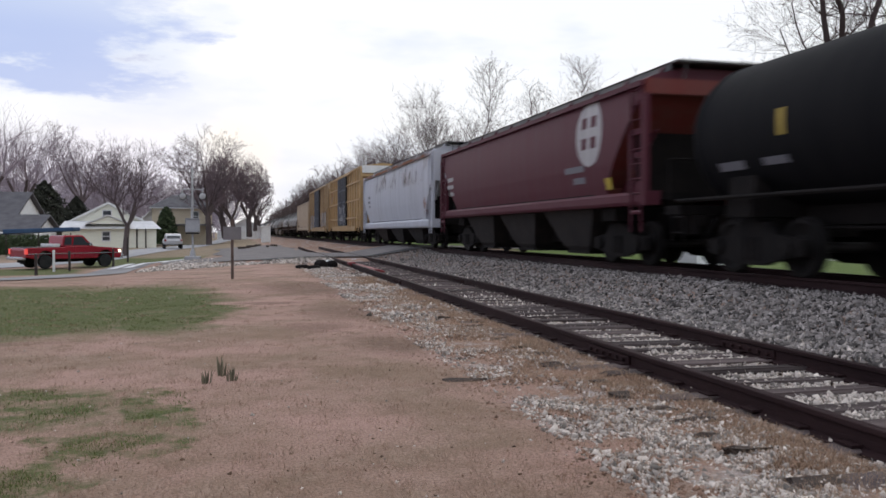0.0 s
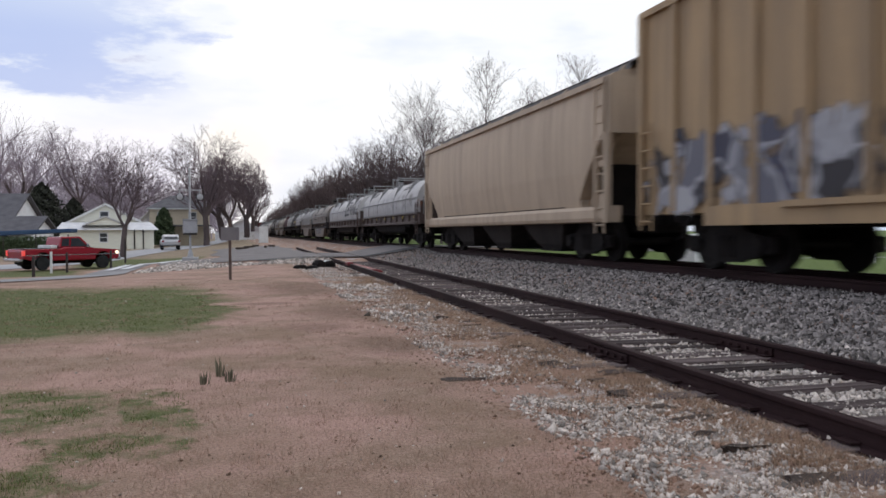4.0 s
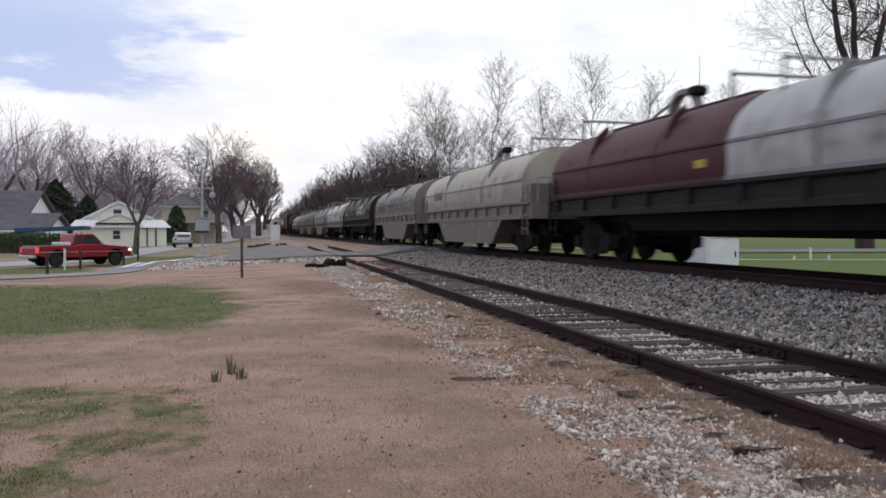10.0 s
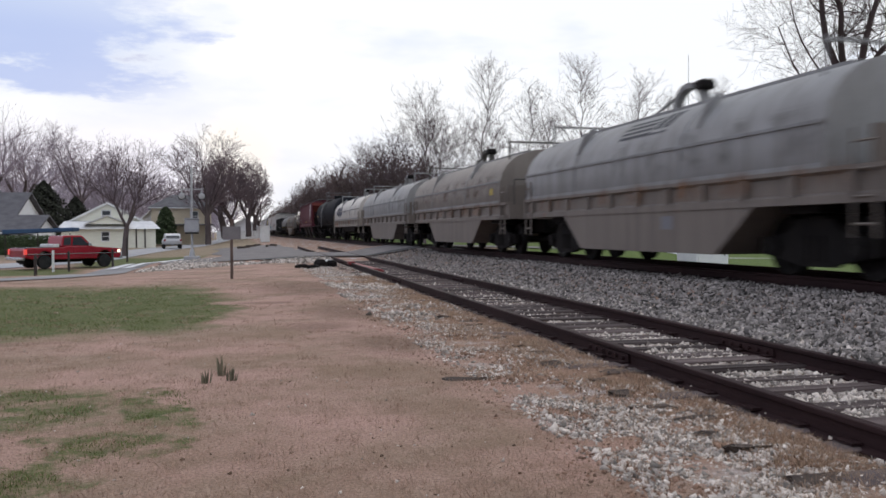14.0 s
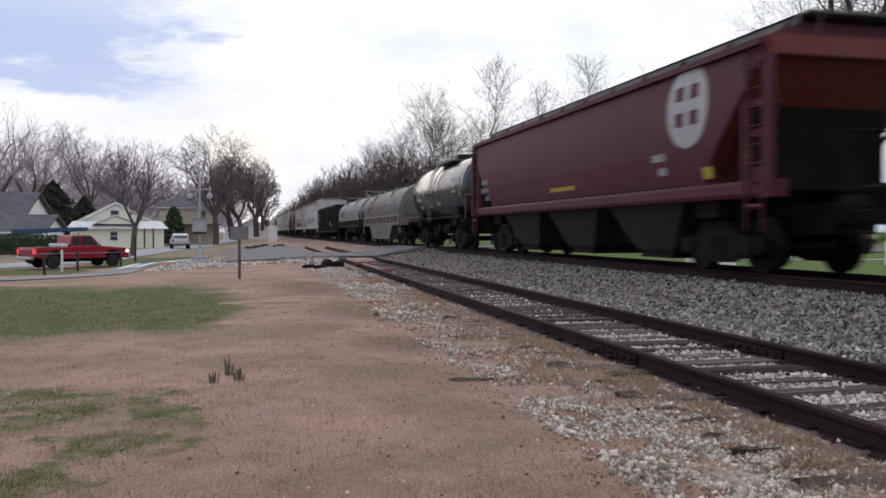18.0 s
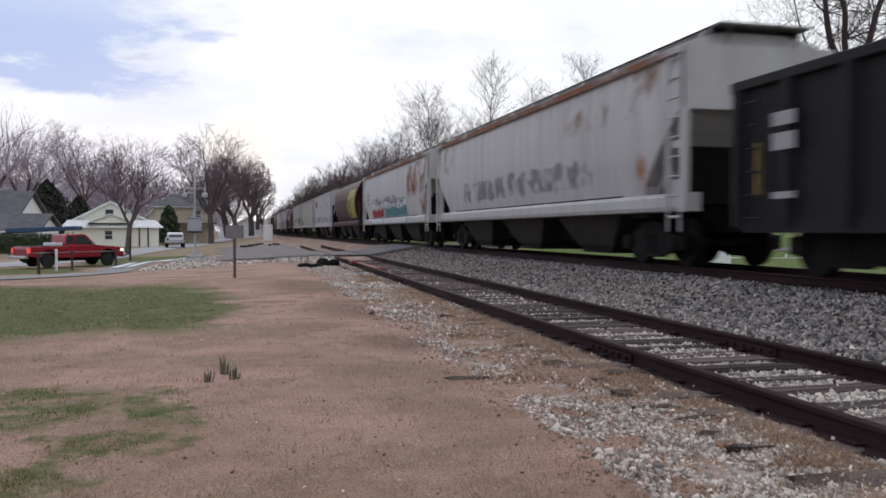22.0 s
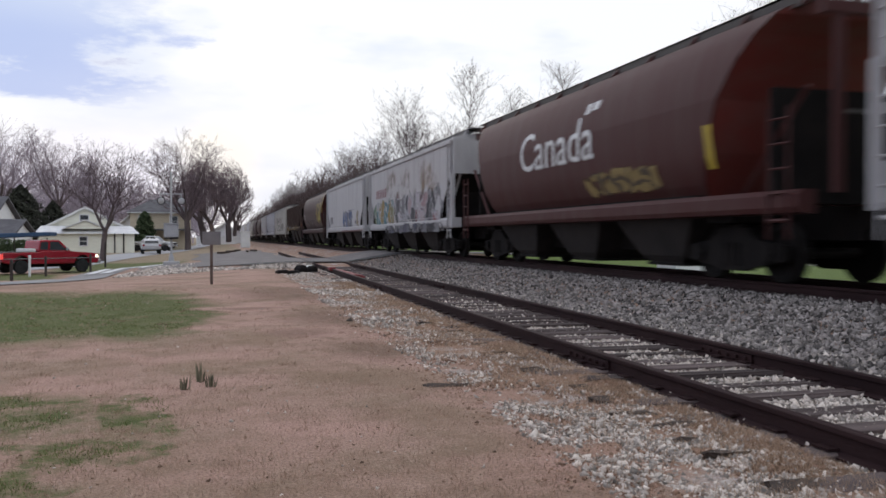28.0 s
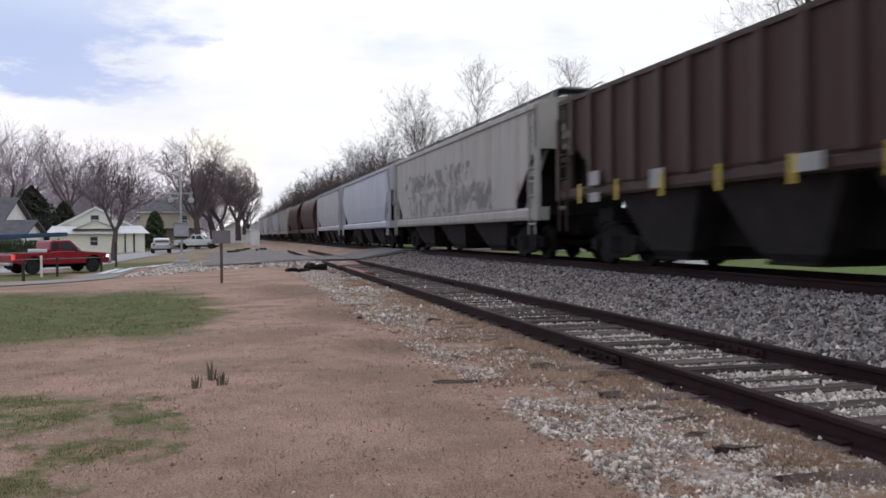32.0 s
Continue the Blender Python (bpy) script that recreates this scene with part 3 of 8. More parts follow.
def shoot(rnd, wood, p, d, length, r, level, bend, droop=0.0, thin=0.006):
    """A crooked shoot that bears finer ones along both sides."""
    bits = (7, 5, 3, 2)[level]
    for k in range(bits):
        q = p + d * (length / bits)
        r2 = max(thin, r * (1 - 0.75 / bits))
        wood.tube(p, q, r, r2, 5 if level == 0 else 3, False)
        p, r = q, r2
        d = (d + Vector((rnd.gauss(0, bend), rnd.gauss(0, bend), rnd.gauss(0, bend * 0.8) + (0.06 - droop * level) * 1.0))).normalized()
        if level < 3 and k > 0:
            for j in range(2 if level < 2 else 1 + (rnd.random() < 0.7)):
                side = Vector((rnd.gauss(0, 1), rnd.gauss(0, 1), rnd.gauss(0.15, 0.5))).normalized()
                e = (d * 0.7 + side * 0.75).normalized()
                shoot(rnd, wood, p, e, length * rnd.uniform(0.28, 0.5), r * 0.6, level + 1, bend * 1.25, droop, thin)


def limbed_tree(label, x, y, height, seed, bole, thick, limbs, twig, bark):
    """A yard tree: a bole that parts into open rising limbs, each clothed in pale twigs."""
    rnd = random.Random(seed)
    tree = thing("tree", label, "tree", pose(x, y, land(x, y)), LEFT)
    trunk, crown = Shape(), Shape()
    p, r = Vector((0, 0, -0.2)), thick
    for k in range(4):
        q = p + Vector((rnd.gauss(0, 0.05), rnd.gauss(0, 0.05), bole / 4))
        trunk.tube(p, q, r, r * 0.95, 8, False)
        p, r = q, r * 0.95
    part("trunk", trunk, bark, tree, smooth=True)
    for dx, dy, share in limbs:
        limb = Shape()
        length = (height - bole) * share
        e, d, rr = p.copy(), Vector((dx, dy, 1)).normalized(), thick * 0.55
        for k in range(8):
            q = e + d * (length / 8)
            limb.tube(e, q, rr, rr * 0.80, 6, False)
            e, rr = q, rr * 0.80
            d = (d + Vector((rnd.gauss(0, 0.10), rnd.gauss(0, 0.10), 0.05))).normalized()
            for j in range(4 if k else 1):
                side = Vector((rnd.gauss(0, 1), rnd.gauss(0, 1), rnd.gauss(0.2, 0.5))).normalized()
                shoot(rnd, crown, e, (d * 0.75 + side * 0.7).normalized(), length * rnd.uniform(0.2, 0.42), max(0.035, rr * 0.45), 1, 0.12, 0.0, 0.013)
        part("limb", limb, bark, tree, smooth=True)
    part("crown", crown, twig, tree, "bare thin twigs")
    return tree


BARK_PALE = mat("pale_grey_bark", (0.135, 0.105, 0.108), (0.19, 0.15, 0.15), 0.95, 0, 2, 25, 0.8, (1, 1, 0.3))
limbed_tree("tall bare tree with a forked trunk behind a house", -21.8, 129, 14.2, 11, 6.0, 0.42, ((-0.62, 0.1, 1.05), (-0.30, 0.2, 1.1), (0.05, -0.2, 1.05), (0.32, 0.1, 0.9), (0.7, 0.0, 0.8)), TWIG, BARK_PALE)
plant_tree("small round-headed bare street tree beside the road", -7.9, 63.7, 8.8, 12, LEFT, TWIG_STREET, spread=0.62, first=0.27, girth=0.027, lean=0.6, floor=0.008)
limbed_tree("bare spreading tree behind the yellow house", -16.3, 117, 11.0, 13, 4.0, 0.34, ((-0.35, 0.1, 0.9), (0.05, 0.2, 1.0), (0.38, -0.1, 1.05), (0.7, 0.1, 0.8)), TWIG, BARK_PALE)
plant_tree("bare spreading tree behind the grey roof", -27.7, 120, 17, 14, LEFT, spread=0.6, lean=0.6, first=0.22, limit=5)
plant_tree("bare spreading tree at the edge of the street", -28.0, 104, 17.5, 15, LEFT, spread=0.6, lean=0.6, first=0.22, limit=5)
plant_tree("tall bare tree far behind the houses", -30.0, 141, 21, 16, LEFT)
plant_tree("tall bare tree far behind the houses", -36.0, 128, 17.0, 17, LEFT)
limbed_tree("large bare spreading tree over the street", -3.4, 109, 11.6, 18, 3.8, 0.42, ((-0.75, 0.1, 0.95), (-0.40, 0.1, 1.0), (-0.10, -0.2, 1.05), (0.16, 0.1, 1.05), (0.42, 0.0, 0.9), (0.75, 0.2, 0.75)), TWIG_DARK, BARK)
plant_tree("bare round-crowned tree by the tan house", -9.5, 127, 12.6, 19, LEFT, spread=0.7, lean=0.6, first=0.18)
plant_tree("dense brown twiggy tree by the street", 0.0, 119, 13.8, 20, LEFT, TWIG_DARK, spread=0.62, first=0.10, girth=0.012, limit=7, lean=0.5, floor=0.007, dome=5.0)
plant_tree("dense brown twiggy tree by the street", 1.9, 128, 13.0, 24, LEFT, TWIG_DARK, spread=0.62, first=0.10, girth=0.014, limit=6, lean=0.7, floor=0.009, dome=4.0)
plant_tree("dense brown twiggy tree by the street", -1.6, 131, 14.5, 25, LEFT, TWIG_DARK, spread=0.62, first=0.10, girth=0.014, limit=6, lean=0.7, floor=0.009, dome=4.4)
plant_tree("dense brown twiggy tree by the street", 3.2, 150, 12.5, 21, LEFT, TWIG_DARK, spread=0.6, first=0.12, limit=6, lean=0.6, girth=0.013, dome=4.2)
plant_tree("dense brown twiggy tree far down the street", 4.4, 185, 11.0, 22, LEFT, TWIG_DARK, spread=0.55, first=0.14, limit=5, lean=0.8)
RIGHT = "bare trees beyond the main track"

def oval_tree(label, x, y, height, width, seed, low=0.2):
    """An upright tree with one leader and an oval crown of crooked side branches."""
    rnd = random.Random(seed)
    tree = thing("tree", label, "tree", pose(x, y, land(x, y), 0, 0, seed * 61 % 360), RIGHT)
    trunk, crown = Shape(), Shape()
    p, r = Vector((0, 0, -0.2)), height * 0.0135
    n = 15
    for k in range(n):
        q = p + Vector((rnd.gauss(0, 0.011), rnd.gauss(0, 0.011), 1 / n)) * height
        trunk.tube(p, q, r, r * 0.86, 6, False)
        p, r = q, r * 0.86
        u = (k + 1) / n
        if u > low:
            v = (u - low) / (1 - low)
            reach = width * 1.15 * (0.30 + 0.85 * math.sin(math.pi * min(1.0, 0.12 + 0.80 * v)) ** 0.8) * 0.62
            for j in range(4):
                a = rnd.uniform(0, 6.283)
                d = Vector((math.cos(a), math.sin(a), rnd.uniform(0.55, 1.25) + 0.5 * v)).normalized()
                shoot(rnd, crown, p, d, reach * rnd.uniform(0.7, 1.25), max(0.026, r * 0.5), 1, 0.10, 0.0, 0.009)
    part("trunk", trunk, BARK, tree, smooth=True)
    part("crown", crown, TWIG_LINE, tree, "bare crooked twigs")
    return tree


for n, (x, y, h, w) in enumerate(((19.3, 84, 15.6, 5.4), (21.8, 86, 13.6, 4.6), (25.3, 82, 19.4, 4.8), (30.6, 85, 17.2, 4.4), (32.9, 75, 18.0, 5.0), (40.3, 78, 17.2, 4.2), (46.5, 81, 16.4, 3.8), (51.5, 80, 17.6, 4.4),
                                  (19.4, 97, 12.6, 5.0), (17.6, 104, 11.6, 5.0), (22.5, 94, 13.4, 5.2), (27.5, 98, 14.4, 5.0), (36.5, 92, 14.6, 5.0), (28.6, 88, 13.0, 4.4), (19.4, 130, 14.0, 6.0))):
    oval_tree("slender upright bare tree beyond the track", x, y, h * 0.90, w, 40 + n)


def great_tree(label, x, y, seed):
    """An old tree: a stout bole that parts into several thick limbs, with fine drooping twigs."""
    rnd = random.Random(seed)
    tree = thing("tree", label, "tree", pose(x, y, land(x, y)), RIGHT)
    bole = Shape()
    p, r = Vector((0, 0, -0.2)), 0.66
    for k in range(6):
        q = p + Vector((rnd.gauss(0, 0.05), rnd.gauss(0, 0.05), 1.45))
        bole.tube(p, q, r, r * 0.955, 10, False)
        p, r = q, r * 0.955
    part("trunk", bole, BARK_DARK, tree, smooth=True)
    crown = Shape()
    limbs = ((-0.19, 0.0, 1.0, 13.5, 0.30), (-0.05, 0.15, 1.0, 14.5, 0.33), (0.10, -0.1, 1.0, 14.0, 0.33), (0.27, 0.1, 1.0, 13.0, 0.28), (-0.34, 0.1, 1.0, 10.0, 0.10), (0.75, 0.0, 0.9, 11.0, 0.2), (-0.95, -0.1, 0.75, 9.0, 0.11))
    for dx, dy, dz, length, thick in limbs:
        limb = Shape()
        e = p + Vector((dx * 0.35, dy * 0.3, rnd.uniform(-0.5, 0.2)))
        d = Vector((dx, dy, dz)).normalized()
        rr = thick
        for k in range(7):
            q = e + d * (length / 7)
            limb.tube(e, q, rr, rr * 0.87, 7, False)
            e, rr = q, rr * 0.87
            d = (d + Vector((rnd.gauss(0, 0.11), rnd.gauss(0, 0.11), rnd.gauss(0.03, 0.07)))).normalized()
            for j in range(6 if k > 1 else 1):
                side = Vector((rnd.gauss(0, 1), rnd.gauss(0, 0.8), rnd.gauss(0.0, 0.5))).normalized()
                shoot(rnd, crown, e, (d * 0.6 + side * 0.8).normalized(), min(11.0, length) * rnd.uniform(0.22, 0.42), min(0.05, rr * 0.3), 1, 0.13, 0.05)
        part("limb", limb, BARK_DARK, tree, smooth=True)
    part("crown", crown, BARK_DARK, tree, "fine drooping bare twigs")
    return tree


great_tree("big old bare tree with thick limbs beyond the track", 41.6, 48.2, 61)


def far_wood():
    """A brown bank of leafless trees along the line, far off."""
    rnd = random.Random(5)
    kinds = [bare_tree(200 + k, 1.0, limit=5, lean=0.6, spread=0.6, first=0.16, girth=0.009, floor=0.0008, dome=0.36) for k in range(4)]
    plain = [bare_tree(210 + k, 1.0, limit=4, lean=0.6, spread=0.6, first=0.18, girth=0.009, floor=0.0014, dome=0.36) for k in range(3)]
    out = Shape()
    for k in range(110):
        y = 106 + 330 * (k / 110) ** 1.3
        x = 14.5 + rnd.uniform(0, 11) + (y - 105) * 0.008
        h = rnd.uniform(11.0, 14.6)
        a, c, s = rnd.choice(kinds if k < 40 else plain), math.cos(k * 1.7), math.sin(k * 1.7)
        for shape in a:
            out.add([((p[0] * c - p[1] * s) * h + x, (p[0] * s + p[1] * c) * h + y, p[2] * h + 0.1) for p in shape.v], shape.f)
    return out


def back_wood():
    """Leafless trees far behind the houses."""
    rnd = random.Random(9)
    kinds = [bare_tree(300 + k, 1.0, limit=4, lean=0.5, spread=0.7, first=0.2, girth=0.012, floor=0.0016) for k in range(3)]
    out = Shape()
    for k in range(66):
        y, x = rnd.uniform(150, 240), -75 + 76 * k / 66 + rnd.uniform(-2, 2)
        h = rnd.uniform(10, 17)
        for shape in rnd.choice(kinds):
            out.add([(p[0] * h + x, p[1] * h + y, p[2] * h - 0.5) for p in shape.v], shape.f)
    return out


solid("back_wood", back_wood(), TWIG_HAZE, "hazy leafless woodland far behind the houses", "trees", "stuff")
solid("far_wood", far_wood(), TWIG_BANK, "brown bank of leafless woodland along the line", "trees", "stuff")


def leaf_mass(seed, n, place, size):
    """Many small leaf cards in clumps; place(rnd) gives a point."""
    rnd = random.Random(seed)
    s = Shape()
    for k in range(n):
        p = Vector(place(rnd))
        a = Vector((rnd.gauss(0, 1), rnd.gauss(0, 1), rnd.gauss(0, 1))).normalized()
        b = a.orthogonal().normalized()
        z = size * rnd.uniform(0.6, 1.4)
        s.add([p - a * z, p + b * z * 0.5, p + a * z, p - b * z * 0.5], [(0, 1, 2, 3)])
    return s


def evergreen(label, x, y, height, width, seed, n=2600, bulge=0.8, leaf=None):
    t = thing("evergreen_tree", label, "tree", pose(x, y, land(x, y)))
    part("trunk", Shape().tube((0, 0, -0.1), (0, 0, height * 0.9), height * 0.022, 0.02, 8), BARK, t)

    def place(r):
        z = r.random() ** 1.4
        a = r.uniform(0, 6.283)
        w = width / 2 * ((1 - z) ** bulge if bulge < 1 else 1.25 * math.sqrt(max(0.0, 1 - (1.9 * z - 0.72) ** 2 / 1.4)) * (1 - z) ** 0.35) * (0.75 + 0.25 * math.sin(a * 5 + z * 30)) * math.sqrt(r.uniform(0.3, 1))
        return (w * math.cos(a), w * math.sin(a), 0.06 * height + z * height * 0.94)
    part("crown", leaf_mass(seed, n, place, height * 0.03), leaf or NEEDLE, t, "dark green needles")
    return t


evergreen("dark rounded evergreen tree behind the grey-roofed house", -21.6, 104, 7.6, 6.2, 3, 6200, 2)
evergreen("dark rounded evergreen tree behind the grey-roofed house", -18.9, 108, 6.0, 4.6, 4, 4200, 2)
evergreen("small clipped evergreen beside the tan house", -8.6, 109.9, 4.9, 3.5, 5, 6500, 0.42, HEDGE)

# ---- houses ----
SIDING_CREAM = mat("cream_clapboard", (0.84, 0.83, 0.72), (0.76, 0.755, 0.65), 0.8, 0, 1.2, 20, 0.2, (1, 1, 6))
SIDING_WHITE = mat("white_clapboard", (0.84, 0.84, 0.84), (0.74, 0.75, 0.76), 0.8, 0, 1.2, 20, 0.2, (1, 1, 6))
SIDING_TAN = mat("tan_clapboard", (0.68, 0.59, 0.44), (0.60, 0.51, 0.38), 0.8, 0, 1.2, 20, 0.2, (1, 1, 6))
SHINGLE_GREY = mat("grey_shingles", (0.085, 0.08, 0.088), (0.125, 0.12, 0.128), 0.95, 0, 1.5, 18, 0.4)
SHINGLE_PALE = mat("pale_shingles", (0.58, 0.57, 0.58), (0.72, 0.71, 0.70), 0.95, 0, 1.5, 18, 0.4)
SHINGLE_DARK = mat("dark_shingles", (0.10, 0.095, 0.10), (0.15, 0.145, 0.15), 0.95, 0, 1.5, 18, 0.4)
GLASS = mat("dark_window_glass", (0.03, 0.035, 0.045), (0.05, 0.055, 0.06), 0.08, 0, 1, 5, 0)
TRIM = mat("white_trim", (0.74, 0.74, 0.73), (0.66, 0.66, 0.65), 0.7, 0, 2, 25, 0.1)
WOOD_DARK = mat("dark_post_wood", (0.035, 0.028, 0.026), (0.06, 0.05, 0.045), 0.9, 0, 2, 30, 0.5, (1, 1, 0.2))


def window(wall, x, y, z, w, h):
    """A window in a wall that faces -y: frame, sill, dark pane and bars."""
    f = part("window", Shape().box(x - w / 2 - 0.1, x + w / 2 + 0.1, y - 0.06, y + 0.02, z - 0.1, z), TRIM, wall)
    s = Shape()
    s.box(x - w / 2 - 0.1, x - w / 2, y - 0.06, y + 0.02, z, z + h).box(x + w / 2, x + w / 2 + 0.1, y - 0.06, y + 0.02, z, z + h)
    s.box(x - w / 2 - 0.1, x + w / 2 + 0.1, y - 0.06, y + 0.02, z + h, z + h + 0.1).box(x - w / 2, x + w / 2, y - 0.04, y + 0.01, z + h / 2 - 0.03, z + h / 2 + 0.03)
    part("window_frame", s, TRIM, f)
    part("pane", Shape().box(x - w / 2, x + w / 2, y - 0.015, y + 0.005, z, z + h), GLASS, f)
    return f


def house(name, label, x, y, turn, w, d, eave, ridge, walls, roof, windows=(), along=False, over=0.4, base=None, door=None, hip=0.0):
    """A house with a gable to -y, or, along, with its ridge across; windows: x, z, width, height on the front."""
    z0 = land(x, y) if base is None else base
    h = thing(name, label, "house", pose(x, y, z0, 0, 0, turn))
    body = Shape()
    if along:
        body.prism([(-d / 2, -0.2), (-d / 2, eave), (0, ridge - 0.1 if not hip else eave), (d / 2, eave), (d / 2, -0.2)] if not hip else [(-d / 2, -0.2), (-d / 2, eave), (d / 2, eave), (d / 2, -0.2)], 0, -w / 2, w / 2)
    else:
        body.prism([(-w / 2, -0.2), (-w / 2, eave), (0, ridge - 0.1), (w / 2, eave), (w / 2, -0.2)], 1, -d / 2, d / 2)
    wall = part("wall", body, walls, h)
    r = Shape()
    t = 0.16
    if along:
        e = over * (ridge - eave) / (d / 2)
        for sg in (-1, 1):
            a = [(-w / 2 - over, sg * (d / 2 + over), eave - e), (w / 2 + over, sg * (d / 2 + over), eave - e), (w / 2 + over - hip, 0, ridge), (-w / 2 - over + hip, 0, ridge)]
            r.add(a + [(p[0], p[1], p[2] + t) for p in a], [(0, 1, 2, 3), (4, 5, 6, 7), (0, 1, 5, 4), (1, 2, 6, 5), (2, 3, 7, 6), (3, 0, 4, 7)])
        if hip:
            for sg in (-1, 1):
                a = [(sg * (w / 2 + over), -d / 2 - over, eave - e), (sg * (w / 2 + over), d / 2 + over, eave - e), (sg * (w / 2 + over - hip), 0, ridge)]
                r.add(a + [(p[0], p[1], p[2] + t) for p in a], [(0, 1, 2), (3, 4, 5), (0, 1, 4, 3), (1, 2, 5, 4), (2, 0, 3, 5)])
    else:
        e = over * (ridge - eave) / (w / 2)
        for sg in (-1, 1):
            r.prism([(sg * (w / 2 + over), eave - e), (0, ridge), (0, ridge + t), (sg * (w / 2 + over), eave - e + t)], 1, -d / 2 - over, d / 2 + over)
    part("roof", r, roof, h)
    if not along:
        b = Shape()
        for sg in (-1, 1):
            b.prism([(sg * (w / 2 + over), eave - e - 0.06), (0, ridge - 0.06), (0, ridge + t + 0.02), (sg * (w / 2 + over), eave - e + t + 0.02)], 1, -d / 2 - over - 0.05, -d / 2 - over)
        part("barge_board", b, TRIM, h)
    else:
        part("gutter", Shape().box(-w / 2 - over, w / 2 + over, -d / 2 - over - 0.1, -d / 2 - over, eave - e - 0.04, eave - e + 0.1), TRIM, h)
    for q in windows:
        window(wall, q[0], -d / 2, q[1], q[2], q[3])
    if door:
        dr = part("door", Shape().box(door - 0.5, door + 0.5, -d / 2 - 0.06, -d / 2 + 0.02, 0.1, 2.2), TRIM, wall)
        part("door_leaf", Shape().box(door - 0.42, door + 0.42, -d / 2 - 0.08, -d / 2 - 0.05, 0.12, 2.1), WOOD_DARK, dr)
    return h


hy = house("house", "small cream clapboard house with a gabled front and porch", -14.3, 101, 8, 8.2, 9, 2.7, 4.9, SIDING_CREAM, SHINGLE_PALE, [(-0.1, 3.1, 0.8, 1.0)], base=-0.55)
part("porch_roof", Shape().add([(-4.9, -7.4, 2.1), (5.4, -7.4, 2.1), (5.4, -4.4, 2.1), (-4.9, -4.4, 2.1), (-4.3, -4.9, 2.95), (4.7, -4.9, 2.95), (4.7, -4.4, 2.95), (-4.3, -4.4, 2.95)],
                               [(3, 2, 1, 0), (4, 5, 6, 7), (0, 1, 5, 4), (1, 2, 6, 5), (2, 3, 7, 6), (3, 0, 4, 7)]), SHINGLE_PALE, hy)
part("porch_gable", Shape().prism([(-1.9, 2.62), (1.9, 2.62), (0.0, 3.45)], 1, -7.1, -5.0), SIDING_CREAM, hy)
pg = Shape()
for sg in (-1, 1):
    pg.prism([(sg * 2.3, 2.50), (0, 3.50), (0, 3.62), (sg * 2.3, 2.62)], 1, -7.3, -4.8)
part("gable_roof", pg, SHINGLE_PALE, hy)
pw = part("porch_wall", Shape().box(-4.5, 4.9, -6.9, -4.5, -0.2, 2.15), SIDING_CREAM, hy)
window(pw, -0.2, -6.9, 0.85, 0.7, 0.9)
for wx in (2.0, 2.9, 3.8):
    part("porch_post", Shape().box(wx - 0.07, wx + 0.07, -6.98, -6.91, -0.2, 2.1), WOOD_DARK, hy)
house("house", "low grey-roofed house with a white gable", -22.6, 80, -6, 9.5, 9, 2.6, 5.2, SIDING_WHITE, SHINGLE_GREY, [(2.5, 0.8, 1.0, 1.1)], along=True, base=-0.6)
hl = house("house", "low white house wing with a grey sloping roof", -18.6, 74.5, -6, 6.5, 5.5, 1.9, 3.1, SIDING_WHITE, SHINGLE_GREY, [(1.0, 0.8, 0.9, 0.9)], along=True, base=-0.6)
ht = house("house", "two-storey tan house with a dark hipped roof", -7.2, 118, 4, 7.6, 8, 5.0, 6.6, SIDING_TAN, SHINGLE_DARK, [(-2.3, 3.2, 0.9, 1.2), (1.6, 3.2, 0.9, 1.2), (-2.3, 0.8, 0.9, 1.3)], along=True, base=-0.5, hip=3.0)
part("porch_roof", Shape().prism([(-3.9, 2.55), (3.9, 2.55), (3.9, 2.75), (-3.9, 2.75)], 1, -6.6, -4.05), SHINGLE_DARK, ht)
for px in (-3.6, -1.2, 1.2, 3.6):
    part("porch_post", Shape().box(px - 0.09, px + 0.09, -6.4, -6.22, -0.2, 2.55), TRIM, ht)
house("house", "small white house beside the street", -10.2, 122, 4, 6, 7, 3.0, 5.8, SIDING_WHITE, SHINGLE_GREY, [(0, 3.4, 0.8, 0.9)], base=-0.5)
house("house", "white garage far down the street", 1.6, 162, 0, 6.0, 6, 2.4, 4.2, SIDING_WHITE, SHINGLE_GREY, [(0.8, 0.8, 0.8, 0.9)], base=-0.5)

# ---- white fence down the street ----
fence = thing("fence", "white board fence down the street", "fence", pose(0.2, 143, land(0.2, 143)))
for k in range(9):
    part("post", Shape().box(-3.2 + 0.8 * k - 0.06, -3.2 + 0.8 * k + 0.06, -0.06, 0.06, -0.1, 1.55), TRIM, fence)
for k in range(30):
    part("board", Shape().box(-3.2 + 0.213 * k, -3.2 + 0.213 * k + 0.19, -0.09, -0.065, 0.1, 1.5), TRIM, fence)

# ---- crossing signal mast with its control box ----
GALV = mat("galvanised_steel", (0.34, 0.34, 0.35), (0.44, 0.44, 0.44), 0.5, 0.4, 2, 30, 0.1)
GREY_BOX = mat("grey_cabinet_paint", (0.30, 0.30, 0.32), (0.38, 0.38, 0.39), 0.6, 0.1, 2, 30, 0.1)
mast_at = (-2.2, 44.6)
mast = thing("crossing_signal", "silver crossing signal mast with lamps and grey control box", "signal", pose(*mast_at, land(*mast_at)))
part("foundation", Shape().box(-0.4, 0.4, -0.4, 0.4, -0.2, 0.22), CONCRETE, mast, bevel=0.03)
part("mast", Shape().tube((0, 0, 0.2), (0, 0, 4.75), 0.055, n=12), GALV, mast, smooth=True)
part("mast_base", Shape().lathe([(0.2, 0.16), (0.45, 0.12), (0.6, 0.07)], 2, 12), GALV, mast)
